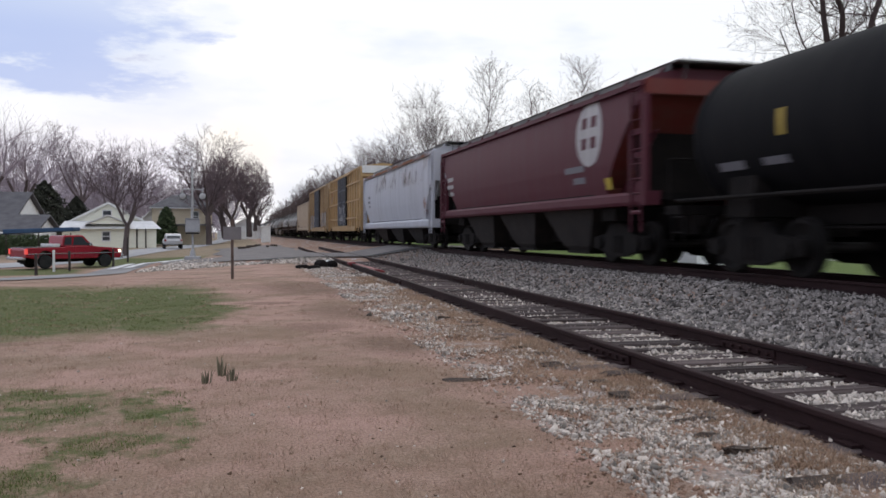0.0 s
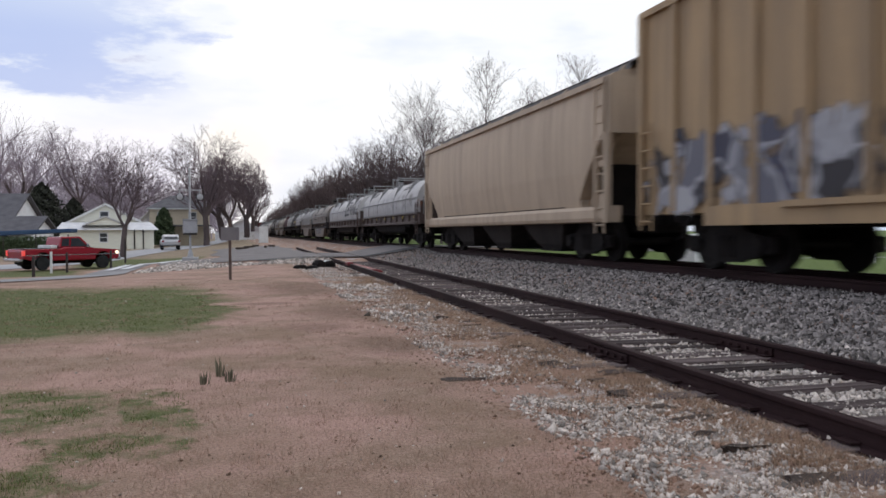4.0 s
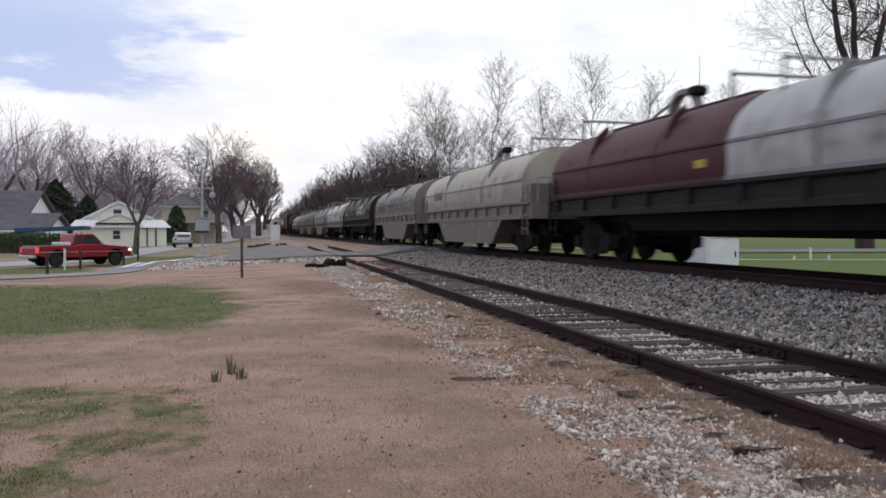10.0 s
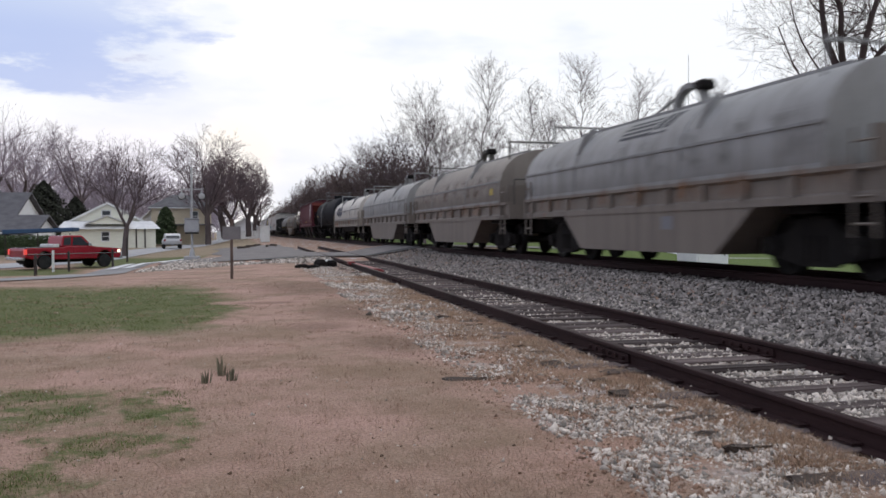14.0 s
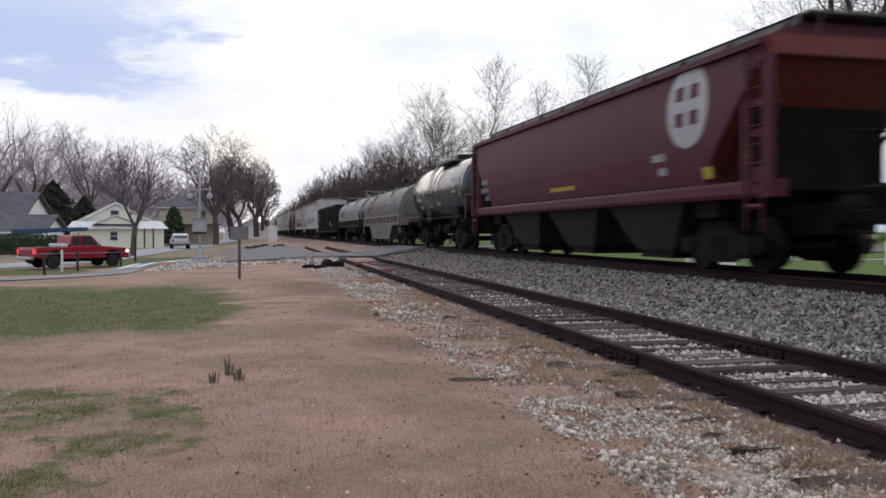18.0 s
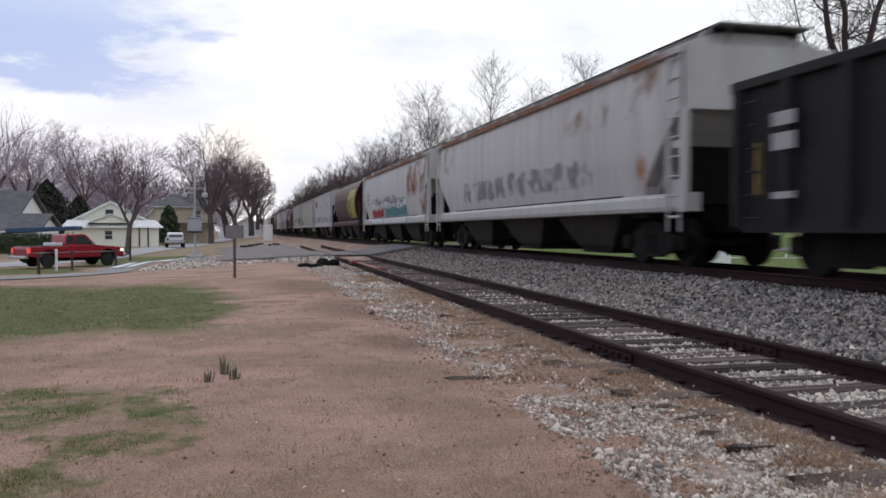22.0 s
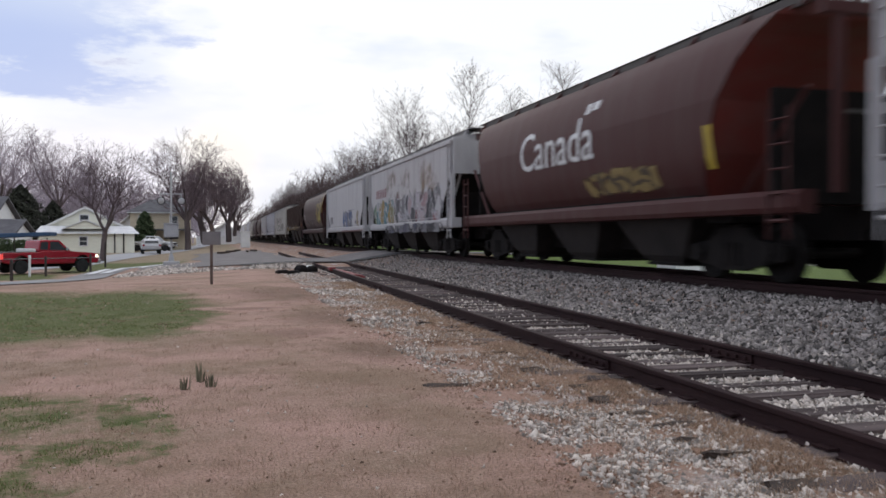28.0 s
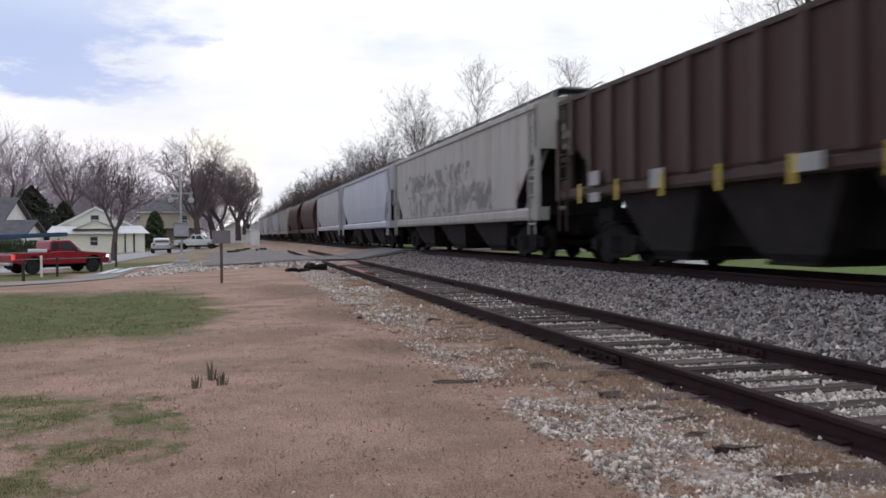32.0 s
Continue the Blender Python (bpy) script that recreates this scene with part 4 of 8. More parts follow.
part("control_box", Shape().box(-0.36, 0.36, -0.22, 0.22, 1.46, 2.14), GREY_BOX, mast, bevel=0.03)
part("box_roof", Shape().prism([(-0.40, 2.14), (0.40, 2.14), (0.32, 2.2), (-0.32, 2.2)], 1, -0.26, 0.26), GREY_BOX, mast)
part("box_bracket", Shape().box(-0.34, 0.34, -0.2, 0.2, 1.38, 1.455), BLACK, mast)
part("cross_arm", Shape().tube((-0.55, 0, 3.7), (0.55, 0, 3.7), 0.03, n=8), GALV, mast)
for x in (-0.5, 0.5):
    lamp = part("lamp", Shape().lathe([(-0.16, 0.05), (-0.14, 0.15), (0.1, 0.17), (0.12, 0.1)], 1, 14, (x, 0, 3.35)), GALV, mast)
    part("backing_disc", Shape().lathe([(0.12, 0.2), (0.15, 0.2)], 1, 20, (x, 0, 3.35)), BLACK, lamp)
    part("hanger", Shape().tube((x, 0, 3.5), (x, 0, 3.7), 0.03, n=6), GALV, lamp)
part("finial", Shape().lathe([(4.75, 0.07), (4.80, 0.07), (4.85, 0.03)], 2, 10), GALV, mast)

# ---- sign seen from behind ----
SIGN_BACK = mat("bare_sign_back", (0.17, 0.155, 0.165), (0.22, 0.205, 0.21), 0.6, 0.3, 3, 30, 0.1)
POST_METAL = mat("rusty_sign_post", (0.10, 0.07, 0.06), (0.16, 0.115, 0.10), 0.8, 0.3, 3, 30, 0.2)
sign = thing("road_sign", "blank back of a grey road sign on a thin post", "sign", pose(-0.1, 21.9, land(-0.1, 21.9), 0, 0, 4))
part("post", Shape().box(-0.035, 0.035, -0.02, 0.02, -0.2, 1.55), POST_METAL, sign)
part("panel", Shape().box(-0.23, 0.23, -0.032, -0.022, 1.02, 1.36), SIGN_BACK, sign, bevel=0.004)

# ---- dark posts and a white stake on the verge ----
for x, y, h in ((-7.0, 32.2, 0.75), (-7.6, 41.6, 0.95), (-6.4, 53.0, 1.5), (-6.0, 44.0, 0.9)):
    solid("bollard", Shape().lathe([(-0.2, 0.058), (h - 0.06, 0.054), (h, 0.035)], 2, 10), WOOD_DARK, "dark wooden bollard on the grass verge", "bollard", "", "verge bollards", at=pose(x, y, land(x, y)))
solid("stake", Shape().box(-0.05, 0.05, -0.03, 0.03, -0.1, 1.0), WHITE, "white stake on the grass verge", "stake", bevel=0.01, at=pose(-8.2, 41.2, land(-8.2, 41.2)))

# ---- blue canopy and hedge across the street ----
BLUE = mat("blue_canopy_cloth", (0.03, 0.06, 0.12), (0.045, 0.085, 0.15), 0.8, 0, 2, 20, 0.2)
can = thing("canopy", "long dark blue canopy over a hedge", "canopy", pose(-13.9, 66, land(-13.9, 66), 0, 0, -4))
part("cloth", Shape().prism([(-2.4, 1.62), (2.4, 1.84), (2.4, 2.12), (-2.4, 1.96)], 1, -1.0, 1.0), BLUE, can, bevel=0.04)
for px in (-2.2, 0.0, 2.2):
    part("post", Shape().tube((px, -0.9, -0.1), (px, -0.9, 1.7), 0.04, n=6), WOOD_DARK, can)
hedge = thing("hedge", "dark green clipped hedge", "hedge", pose(-15.4, 69.5, land(-15.4, 69.5)))
part("leaves", leaf_mass(8, 5000, lambda r: (r.uniform(-3.4, 3.4), r.uniform(-0.6, 0.6), r.uniform(0, 1.5)), 0.09), HEDGE, hedge)
part("inner_bush", Shape().box(-3.2, 3.2, -0.3, 0.3, -0.1, 1.2), HEDGE, hedge)

# ---- instrument case beyond the track ----
CASE_LIGHT = mat("silver_case_paint", (0.66, 0.66, 0.69), (0.74, 0.74, 0.76), 0.5, 0.1, 2, 30, 0.08)
case = thing("instrument_case", "silver-grey trackside instrument case", "cabinet", pose(16.3, 26.3, land(16.3, 26.3) - 0.2, 0, 0, 16))
part("cabinet", Shape().box(-0.82, 0.82, -0.46, 0.46, 0.08, 1.30), CASE_LIGHT, case, bevel=0.02)
part("plinth", Shape().box(-0.86, 0.86, -0.5, 0.5, -0.2, 0.08), CONCRETE, case)
part("roof", Shape().prism([(-0.87, 1.30), (0.87, 1.30), (0.78, 1.38), (-0.78, 1.38)], 1, -0.51, 0.51), CASE_LIGHT, case)
part("door", Shape().box(-0.72, 0.72, -0.48, -0.465, 0.14, 1.24), CASE_LIGHT, case)
part("handle", Shape().box(0.56, 0.6, -0.51, -0.48, 0.6, 0.8), STEEL_DARK, case)
far_case = thing("instrument_case", "white trackside cabinet far down the line", "cabinet", pose(3.2, 93.5, land(3.2, 93.5)))
part("cabinet", Shape().box(-0.5, 0.5, -0.5, 0.5, 0.05, 1.75), WHITE, far_case, bevel=0.02)
part("roof", Shape().prism([(-0.56, 1.75), (0.56, 1.75), (0.4, 1.88), (-0.4, 1.88)], 1, -0.56, 0.56), WHITE, far_case)
for x, y, h in ((24.2, 32.4, 0.22), (24.9, 32.2, 0.6), (25.7, 32.0, 0.25), (24.4, 27.0, 0.9)):
    solid("marker_post", Shape().tube((0, 0, -0.1), (0, 0, h), 0.05, n=8), WHITE, "short white marker post on the far lawn", "post", at=pose(x, y, land(x, y)))
solid("aerial_mast", Shape().tube((0, 0, -0.2), (0, 0, 27), 0.09, 0.04, 6), GALV, "thin aerial mast behind the trees", "mast", at=pose(64.5, 108, land(64.5, 108)))


# ---- vehicles ----
CAR_RED = mat("red_car_paint", (0.27, 0.008, 0.018), (0.22, 0.008, 0.016), 0.25, 0, 0.8, 60, 0.02)
CAR_SILVER = mat("silver_car_paint", (0.50, 0.50, 0.52), (0.44, 0.44, 0.46), 0.3, 0.3, 0.8, 60, 0.02)
TYRE = mat("tyre_rubber", (0.015, 0.015, 0.016), (0.03, 0.03, 0.03), 0.9, 0, 4, 40, 0.2)
CHROME = mat("dull_chrome", (0.55, 0.55, 0.56), (0.42, 0.42, 0.43), 0.25, 0.9, 4, 40, 0.02)


def glow(name, col, power):
    m, t, b = nodes_of(name, 0.3)
    b.inputs["Base Color"].default_value = (*col, 1)
    b.inputs["Emission Color"].default_value = (*col, 1)
    b.inputs["Emission Strength"].default_value = power
    return m


HEADLIGHT = glow("lit_headlight", (1.0, 0.78, 0.6), 2.2)
TAILLIGHT = glow("lit_tail_light", (0.7, 0.06, 0.05), 0.6)


def car_wheel(parent, x, y, r, w):
    t = part("wheel", Shape().lathe([(-w / 2, r * 0.6), (-w / 2, r * 0.95), (-w * 0.4, r), (w * 0.4, r), (w / 2, r * 0.95), (w / 2, r * 0.6)], 1, 24, (x, y, r)), TYRE, parent, smooth=True)
    s = -1 if y < 0 else 1
    part("rim", Shape().lathe([(s * w * 0.30, 0.03), (s * w * 0.36, r * 0.25), (s * w * 0.46, r * 0.55), (s * w * 0.40, r * 0.62)], 1, 20, (x, y, r)), CHROME, t, smooth=True)


def pickup(label, x, y, turn, paint, size=1.0):
    """An extended-cab pickup; its front points to local +x, its near side to -y."""
    c = thing("pickup_truck", label, "truck", pose(x, y, land(x, y) + 0.04, 0, 0, turn) @ Matrix.Scale(size, 4))

    def side(points, a, b, name, m, parent=c, bev=0.03):
        return part(name, Shape().prism(points, 1, a, b), m, parent, bevel=bev)
    def arch(cx, r, z0):
        return [(cx + r * math.cos(math.pi * k / 8), z0 + r * math.sin(math.pi * k / 8)) for k in range(9)]
    low = 0.50
    lamp, tail = (HEADLIGHT, TAILLIGHT) if paint is CAR_RED else (CHROME, CAR_RED)
    body = [(-2.68, 0.62), (-2.72, 0.98), (-2.66, 1.12), (-0.62, 1.14), (-0.55, 1.2), (1.02, 1.2), (1.2, 1.16), (2.45, 1.06), (2.66, 0.98), (2.70, 0.62), (2.55, 0.5)]
    body += arch(1.72, 0.46, low) + [(1.2, low), (-1.1, low)] + arch(-1.66, 0.46, low) + [(-2.2, low)]
    side(body, -0.94, 0.94, "body", paint)
    part("bed_floor", Shape().box(-2.6, -0.7, -0.8, 0.8, 1.135, 1.15), BLACK, c)
    cab = side([(-0.72, 1.15), (-0.62, 1.72), (-0.52, 1.78), (0.42, 1.79), (0.52, 1.76), (1.12, 1.19)], -0.78, 0.78, "cab", paint, bev=0.05)
    for sg in (-1, 1):
        part("side_window", Shape().prism([(-0.08, 1.24), (-0.04, 1.68), (0.40, 1.69), (0.86, 1.24)], 1, sg * 0.785 - 0.01, sg * 0.785 + 0.01), GLASS, cab)
        part("rear_side_window", Shape().prism([(-0.6, 1.26), (-0.54, 1.66), (-0.16, 1.68), (-0.18, 1.26)], 1, sg * 0.785 - 0.01, sg * 0.785 + 0.01), GLASS, cab)
        part("mirror", Shape().box(0.72, 0.84, sg * 0.98 - 0.1, sg * 0.98 + 0.1, 1.2, 1.38), CHROME, cab, bevel=0.02)
        part("door", Shape().prism([(-0.1, 0.58), (-0.1, 1.18), (0.98, 1.18), (1.02, 0.58)], 1, sg * 0.945 - 0.012, sg * 0.945 + 0.012), paint, c, bevel=0.01)
        part("trim_strip", Shape().box(-2.6, 2.6, sg * 0.955 - 0.012, sg * 0.955 + 0.012, 0.78, 0.82), CHROME, c)
        part("headlight", Shape().box(2.60, 2.70, sg * 0.68 - 0.17, sg * 0.68 + 0.17, 0.82, 0.97), lamp, c)
        part("marker_light", Shape().box(2.48, 2.62, sg * 0.945 - 0.02, sg * 0.945 + 0.02, 0.80, 0.96), lamp, c)
        part("tail_light", Shape().box(-2.74, -2.62, sg * 0.88 - 0.08, sg * 0.88 + 0.08, 0.78, 1.06), tail, c)
        part("mud_flap", Shape().box(-2.16, -2.12, sg * 0.8 - 0.14, sg * 0.8 + 0.14, 0.22, 0.55), BLACK, c)
        for wx in (-1.66, 1.72):
            car_wheel(c, wx, sg * 0.83, 0.36, 0.24)
    part("windscreen", Shape().add([(0.56, -0.72, 1.73), (0.56, 0.72, 1.73), (1.10, 0.76, 1.22), (1.10, -0.76, 1.22), (0.53, -0.72, 1.72), (0.53, 0.72, 1.72), (1.07, 0.76, 1.21), (1.07, -0.76, 1.21)],
                                   [(0, 1, 2, 3), (4, 7, 6, 5), (0, 4, 5, 1), (1, 5, 6, 2), (2, 6, 7, 3), (3, 7, 4, 0)]), WINDSCREEN, cab)
    part("front_bumper", Shape().box(2.62, 2.82, -0.92, 0.92, 0.48, 0.68), CHROME, c, bevel=0.03)
    part("rear_bumper", Shape().box(-2.9, -2.7, -0.9, 0.9, 0.48, 0.64), CHROME, c, bevel=0.03)
    part("grille", Shape().box(2.66, 2.72, -0.48, 0.48, 0.74, 0.98), BLACK, c)
    part("tool_box", Shape().box(-1.15, -0.78, -0.7, 0.7, 1.15, 1.32), WHITE, c, bevel=0.02)
    part("chassis", Shape().box(-2.5, 2.5, -0.5, 0.5, 0.32, 0.52), UNDER, c)
    return c


# pale glass: the bright sky's reflection is put into its colour
WINDSCREEN = mat("windscreen_sky_reflection", (0.45, 0.47, 0.5), (0.5, 0.52, 0.55), 0.06, 0.0, 1, 5, 0)
pickup("red extended-cab pickup with its lights on", -8.35, 45.2, 38, CAR_RED, 0.92)


def small_suv(label, x, y, turn, paint):
    c = thing("suv", label, "car", pose(x, y, land(x, y) + 0.04, 0, 0, turn))
    part("body", Shape().prism([(-2.2, 0.45), (-2.25, 0.9), (-2.1, 1.0), (1.0, 1.02), (2.1, 0.86), (2.2, 0.6), (2.1, 0.4)], 1, -0.88, 0.88), paint, c, bevel=0.08)
    cab = part("cabin", Shape().prism([(-2.15, 0.98), (-2.02, 1.30), (-1.78, 1.46), (-1.2, 1.52), (-0.2, 1.50), (0.36, 1.38), (1.1, 1.0)], 1, -0.74, 0.74), paint, c, bevel=0.06)
    for sg in (-1, 1):
        part("side_window", Shape().prism([(-1.85, 1.06), (-1.65, 1.36), (-1.1, 1.43), (-0.2, 1.41), (0.22, 1.32), (0.8, 1.06)], 1, sg * 0.745 - 0.01, sg * 0.745 + 0.01), GLASS, cab)
        for wx in (-1.35, 1.35):
            car_wheel(c, wx, sg * 0.78, 0.34, 0.22)
        part("headlight", Shape().box(2.1, 2.19, sg * 0.6 - 0.16, sg * 0.6 + 0.16, 0.66, 0.8), CHROME, c)
    part("windscreen", Shape().add([(0.37, -0.64, 1.36), (0.37, 0.64, 1.36), (1.04, 0.7, 1.02), (1.04, -0.7, 1.02), (0.40, -0.64, 1.385), (0.40, 0.64, 1.385), (1.07, 0.7, 1.045), (1.07, -0.7, 1.045)],
                                   [(0, 1, 2, 3), (4, 7, 6, 5), (0, 4, 5, 1), (1, 5, 6, 2), (2, 6, 7, 3), (3, 7, 4, 0)]), GLASS, cab)
    part("rear_window", Shape().prism([(-2.12, 1.08), (-2.03, 1.29), (-2.06, 1.31), (-2.16, 1.10)], 1, -0.62, 0.62), GLASS, cab)
    for sg in (-1, 1):
        part("tail_light", Shape().box(-2.27, -2.2, sg * 0.76 - 0.1, sg * 0.76 + 0.1, 0.78, 0.95), CAR_RED, c)
    part("bumper", Shape().box(2.1, 2.28, -0.84, 0.84, 0.36, 0.56), paint, c, bevel=0.04)
    return c


small_suv("silver estate car parked by the tan house", -6.3, 87.5, 97, CAR_SILVER)
CAR_WHITE = mat("white_car_paint", (0.66, 0.66, 0.66), (0.58, 0.58, 0.58), 0.3, 0, 0.8, 60, 0.02)
WHITE_PICKUP = pickup("white pickup that backs out from behind the house", -14.0, 108.3, 0, CAR_WHITE)


# ---- freight cars: local x across (near side is -x), y along (front is -y), z from the top of rail ----
def truck_meshes():
    s = Shape()
    for x in (-1.0, 1.0):
        s.prism([(-1.22, 0.34), (-1.22, 0.58), (-0.62, 0.66), (-0.34, 0.86), (0.34, 0.86), (0.62, 0.66), (1.22, 0.58), (1.22, 0.34), (0.95, 0.30),
                 (0.5, 0.22), (0.34, 0.17), (-0.34, 0.17), (-0.5, 0.22), (-0.95, 0.30)], 0, x - 0.07, x + 0.07)
        for y in (-0.89, 0.89):
            s.tube((x - 0.14, y, 0.46), (x + 0.14, y, 0.46), 0.15, n=10)
        for y in (-0.16, 0.0, 0.16):
            s.tube((x * 1.06, y, 0.26), (x * 1.06, y, 0.62), 0.065, n=8)
    s.box(-1.05, 1.05, -0.2, 0.2, 0.62, 0.9)
    s.tube((0, 0, 0.86), (0, 0, 1.02), 0.3, n=12)
    for y in (-0.42, 0.42):
        s.box(-0.9, 0.9, y - 0.05, y + 0.05, 0.36, 0.48)
    frame_mesh = mesh_of("truck_frame", s, STEEL_DARK)
    w = Shape()
    for sg in (-1, 1):
        w.lathe([(sg * 0.66, 0.12), (sg * 0.68, 0.40), (sg * 0.685, 0.485), (sg * 0.72, 0.485), (sg * 0.73, 0.46), (sg * 0.82, 0.452), (sg * 0.825, 0.38),
                 (sg * 0.79, 0.34), (sg * 0.77, 0.2), (sg * 0.84, 0.13)], 0, 24)
    w.tube((-1.05, 0, 0), (1.05, 0, 0), 0.085, n=10)
    for sg in (-1, 1):                       # three cap screws on each axle end
        for k in range(3):
            a = 2.1 * k
            w.tube((sg * 1.13, 0.07 * math.cos(a), 0.07 * math.sin(a)), (sg * 1.16, 0.07 * math.cos(a), 0.07 * math.sin(a)), 0.02, n=6)
        w.tube((sg * 1.05, 0, 0), (sg * 1.14, 0, 0), 0.115, n=10)
    return frame_mesh, mesh_of("wheelset", w, WHEEL, smooth=True)


TRUCK_MESH, WHEELSET_MESH = truck_meshes()
COUPLER_MESH = mesh_of("coupler", Shape().box(-0.09, 0.09, -0.62, 0.1, 0.78, 0.96).prism(
    [(-0.16, -0.78), (0.05, -0.84), (0.2, -0.7), (0.16, -0.55), (-0.16, -0.55)], 2, 0.70, 1.02).box(-0.16, 0.16, -0.02, 0.16, 0.70, 1.04), STEEL_DARK)
HOSE_MESH = mesh_of("air_hose", Shape().tube((0.25, -0.2, 0.85), (0.27, -0.5, 0.5), 0.025).tube((0.27, -0.5, 0.5), (0.2, -0.8, 0.42), 0.025), BLACK)
WHEELSETS = ([], [])
CARS = []


def ladder_shape(width, z0, z1, rungs, r=0.018):
    s = Shape()
    for y in (-width / 2, width / 2):
        s.tube((0, y, z0), (0, y, z1), r * 1.3, n=4)
    for k in range(rungs):
        z = z0 + (z1 - z0) * (k + 0.5) / rungs
        s.tube((0, -width / 2, z), (0, width / 2, z), r, n=4)
    return s


def running_gear(car, half, truck_at, sill_mat=None):
    """Trucks with wheelsets, couplers, hoses, centre sill and brake gear, as parts of the car."""
    for sg in (-1, 1):
        tr = part("truck", TRUCK_MESH, None, car, at=pose(0, sg * truck_at, -LIFT))
        for k, y in enumerate((-0.89, 0.89)):
            WHEELSETS[k].append(part("wheelset", WHEELSET_MESH, None, tr, at=pose(0, y, 0.46)))
        part("coupler", COUPLER_MESH, None, car, at=pose(0, sg * half, 0, 0, 0, 180 if sg > 0 else 0))
        part("air_hose", HOSE_MESH, None, car, at=pose(0, sg * half, 0, 0, 0, 180 if sg > 0 else 0))
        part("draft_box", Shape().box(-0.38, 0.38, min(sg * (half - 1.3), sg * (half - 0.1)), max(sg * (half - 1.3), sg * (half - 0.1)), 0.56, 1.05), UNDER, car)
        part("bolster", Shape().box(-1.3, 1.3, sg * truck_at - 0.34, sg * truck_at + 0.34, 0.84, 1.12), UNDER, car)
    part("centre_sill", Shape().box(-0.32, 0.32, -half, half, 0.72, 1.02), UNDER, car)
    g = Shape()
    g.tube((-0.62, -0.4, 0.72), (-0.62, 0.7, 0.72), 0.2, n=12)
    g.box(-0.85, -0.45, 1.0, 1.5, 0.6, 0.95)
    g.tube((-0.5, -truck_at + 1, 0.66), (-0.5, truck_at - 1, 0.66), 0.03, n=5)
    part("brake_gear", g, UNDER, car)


def start_car(name, label, centre, half, group="freight train"):
    car = thing(name, label, "railcar", pose(MAIN_X, centre, MAIN_Z + LIFT), group)
    CARS.append((car, centre, half))
    return car


def decal(car, name, quads, material, surf, lift=0.008, label="", levels=7):
    """Flat paint patches on the near side, laid on its curve: rows of (y0, y1, z0, z1, slant)."""
    if name in ("stencil", "yellow_panel", "yellow_mark", "emblem_figure") and len(quads) > 1:
        return [decal(car, name, [q], material, surf, lift, label, levels) for q in quads]
    s = Shape()
    for y0, y1, z0, z1, slant in quads:
        n = max(1, min(levels, int((z1 - z0) / 0.12)))
        verts = []
        for k in range(n + 1):
            z = z0 + (z1 - z0) * k / n
            d = -slant * (z - z0)
            verts += [(-surf(z) - lift, y0 + d, z), (-surf(z) - lift, y1 + d, z)]
        s.add(verts, [(2 * k, 2 * k + 1, 2 * k + 3, 2 * k + 2) for k in range(n)])
    return part(name, s, material, car, label)


def lettering(car, text, y_left, z, size, material, surf, name="lettering", shear=0.0, stretch=1.0, lift=0.012):
    """Words painted on the near side, read towards the front of the car."""
    cu = bpy.data.curves.new("words", "FONT")
    cu.body, cu.size, cu.shear, cu.fill_mode = text, size, shear, "FRONT"
    cu.resolution_u = 3
    tmp = bpy.data.objects.new("words", cu)
    me = bpy.data.meshes.new_from_object(tmp)
    bm = bmesh.new()
    bm.from_mesh(me)
    for k in range(1, 12):
        h = k * size / 12
        bmesh.ops.bisect_plane(bm, geom=bm.verts[:] + bm.edges[:] + bm.faces[:], plane_co=(0, h, 0), plane_no=(0, 1, 0))
    for v in bm.verts:
        u, w = v.co.x * stretch, v.co.y
        v.co = (-surf(z + w) - lift, y_left - u, z + w)
    bm.to_mesh(me)
    bm.free()
    bpy.data.objects.remove(tmp)
    bpy.data.curves.remove(cu)
    me.materials.clear()
    me.materials.append(material)
    return part(name, me, None, car)


HOPPER_PROFILES = {
    # z, half width; sides of the three hopper shapes, sill to roof
    "flat": [(1.12, 1.5), (1.2, 1.52), (3.85, 1.52), (3.95, 1.5), (4.035, 1.36), (4.125, 1.0), (4.185, 0.5)],
    "round": [(1.12, 1.40), (1.5, 1.47), (2.0, 1.53), (2.6, 1.55), (3.2, 1.54), (3.7, 1.50), (3.9, 1.46), (4.035, 1.3), (4.135, 0.95), (4.195, 0.5)],
    "cylinder": [(1.12, 1.22), (1.4, 1.38), (1.8, 1.51), (2.3, 1.58), (2.8, 1.58), (3.3, 1.50), (3.7, 1.36), (3.975, 1.18), (4.1, 0.93), (4.185, 0.6), (4.215, 0.4)],
}


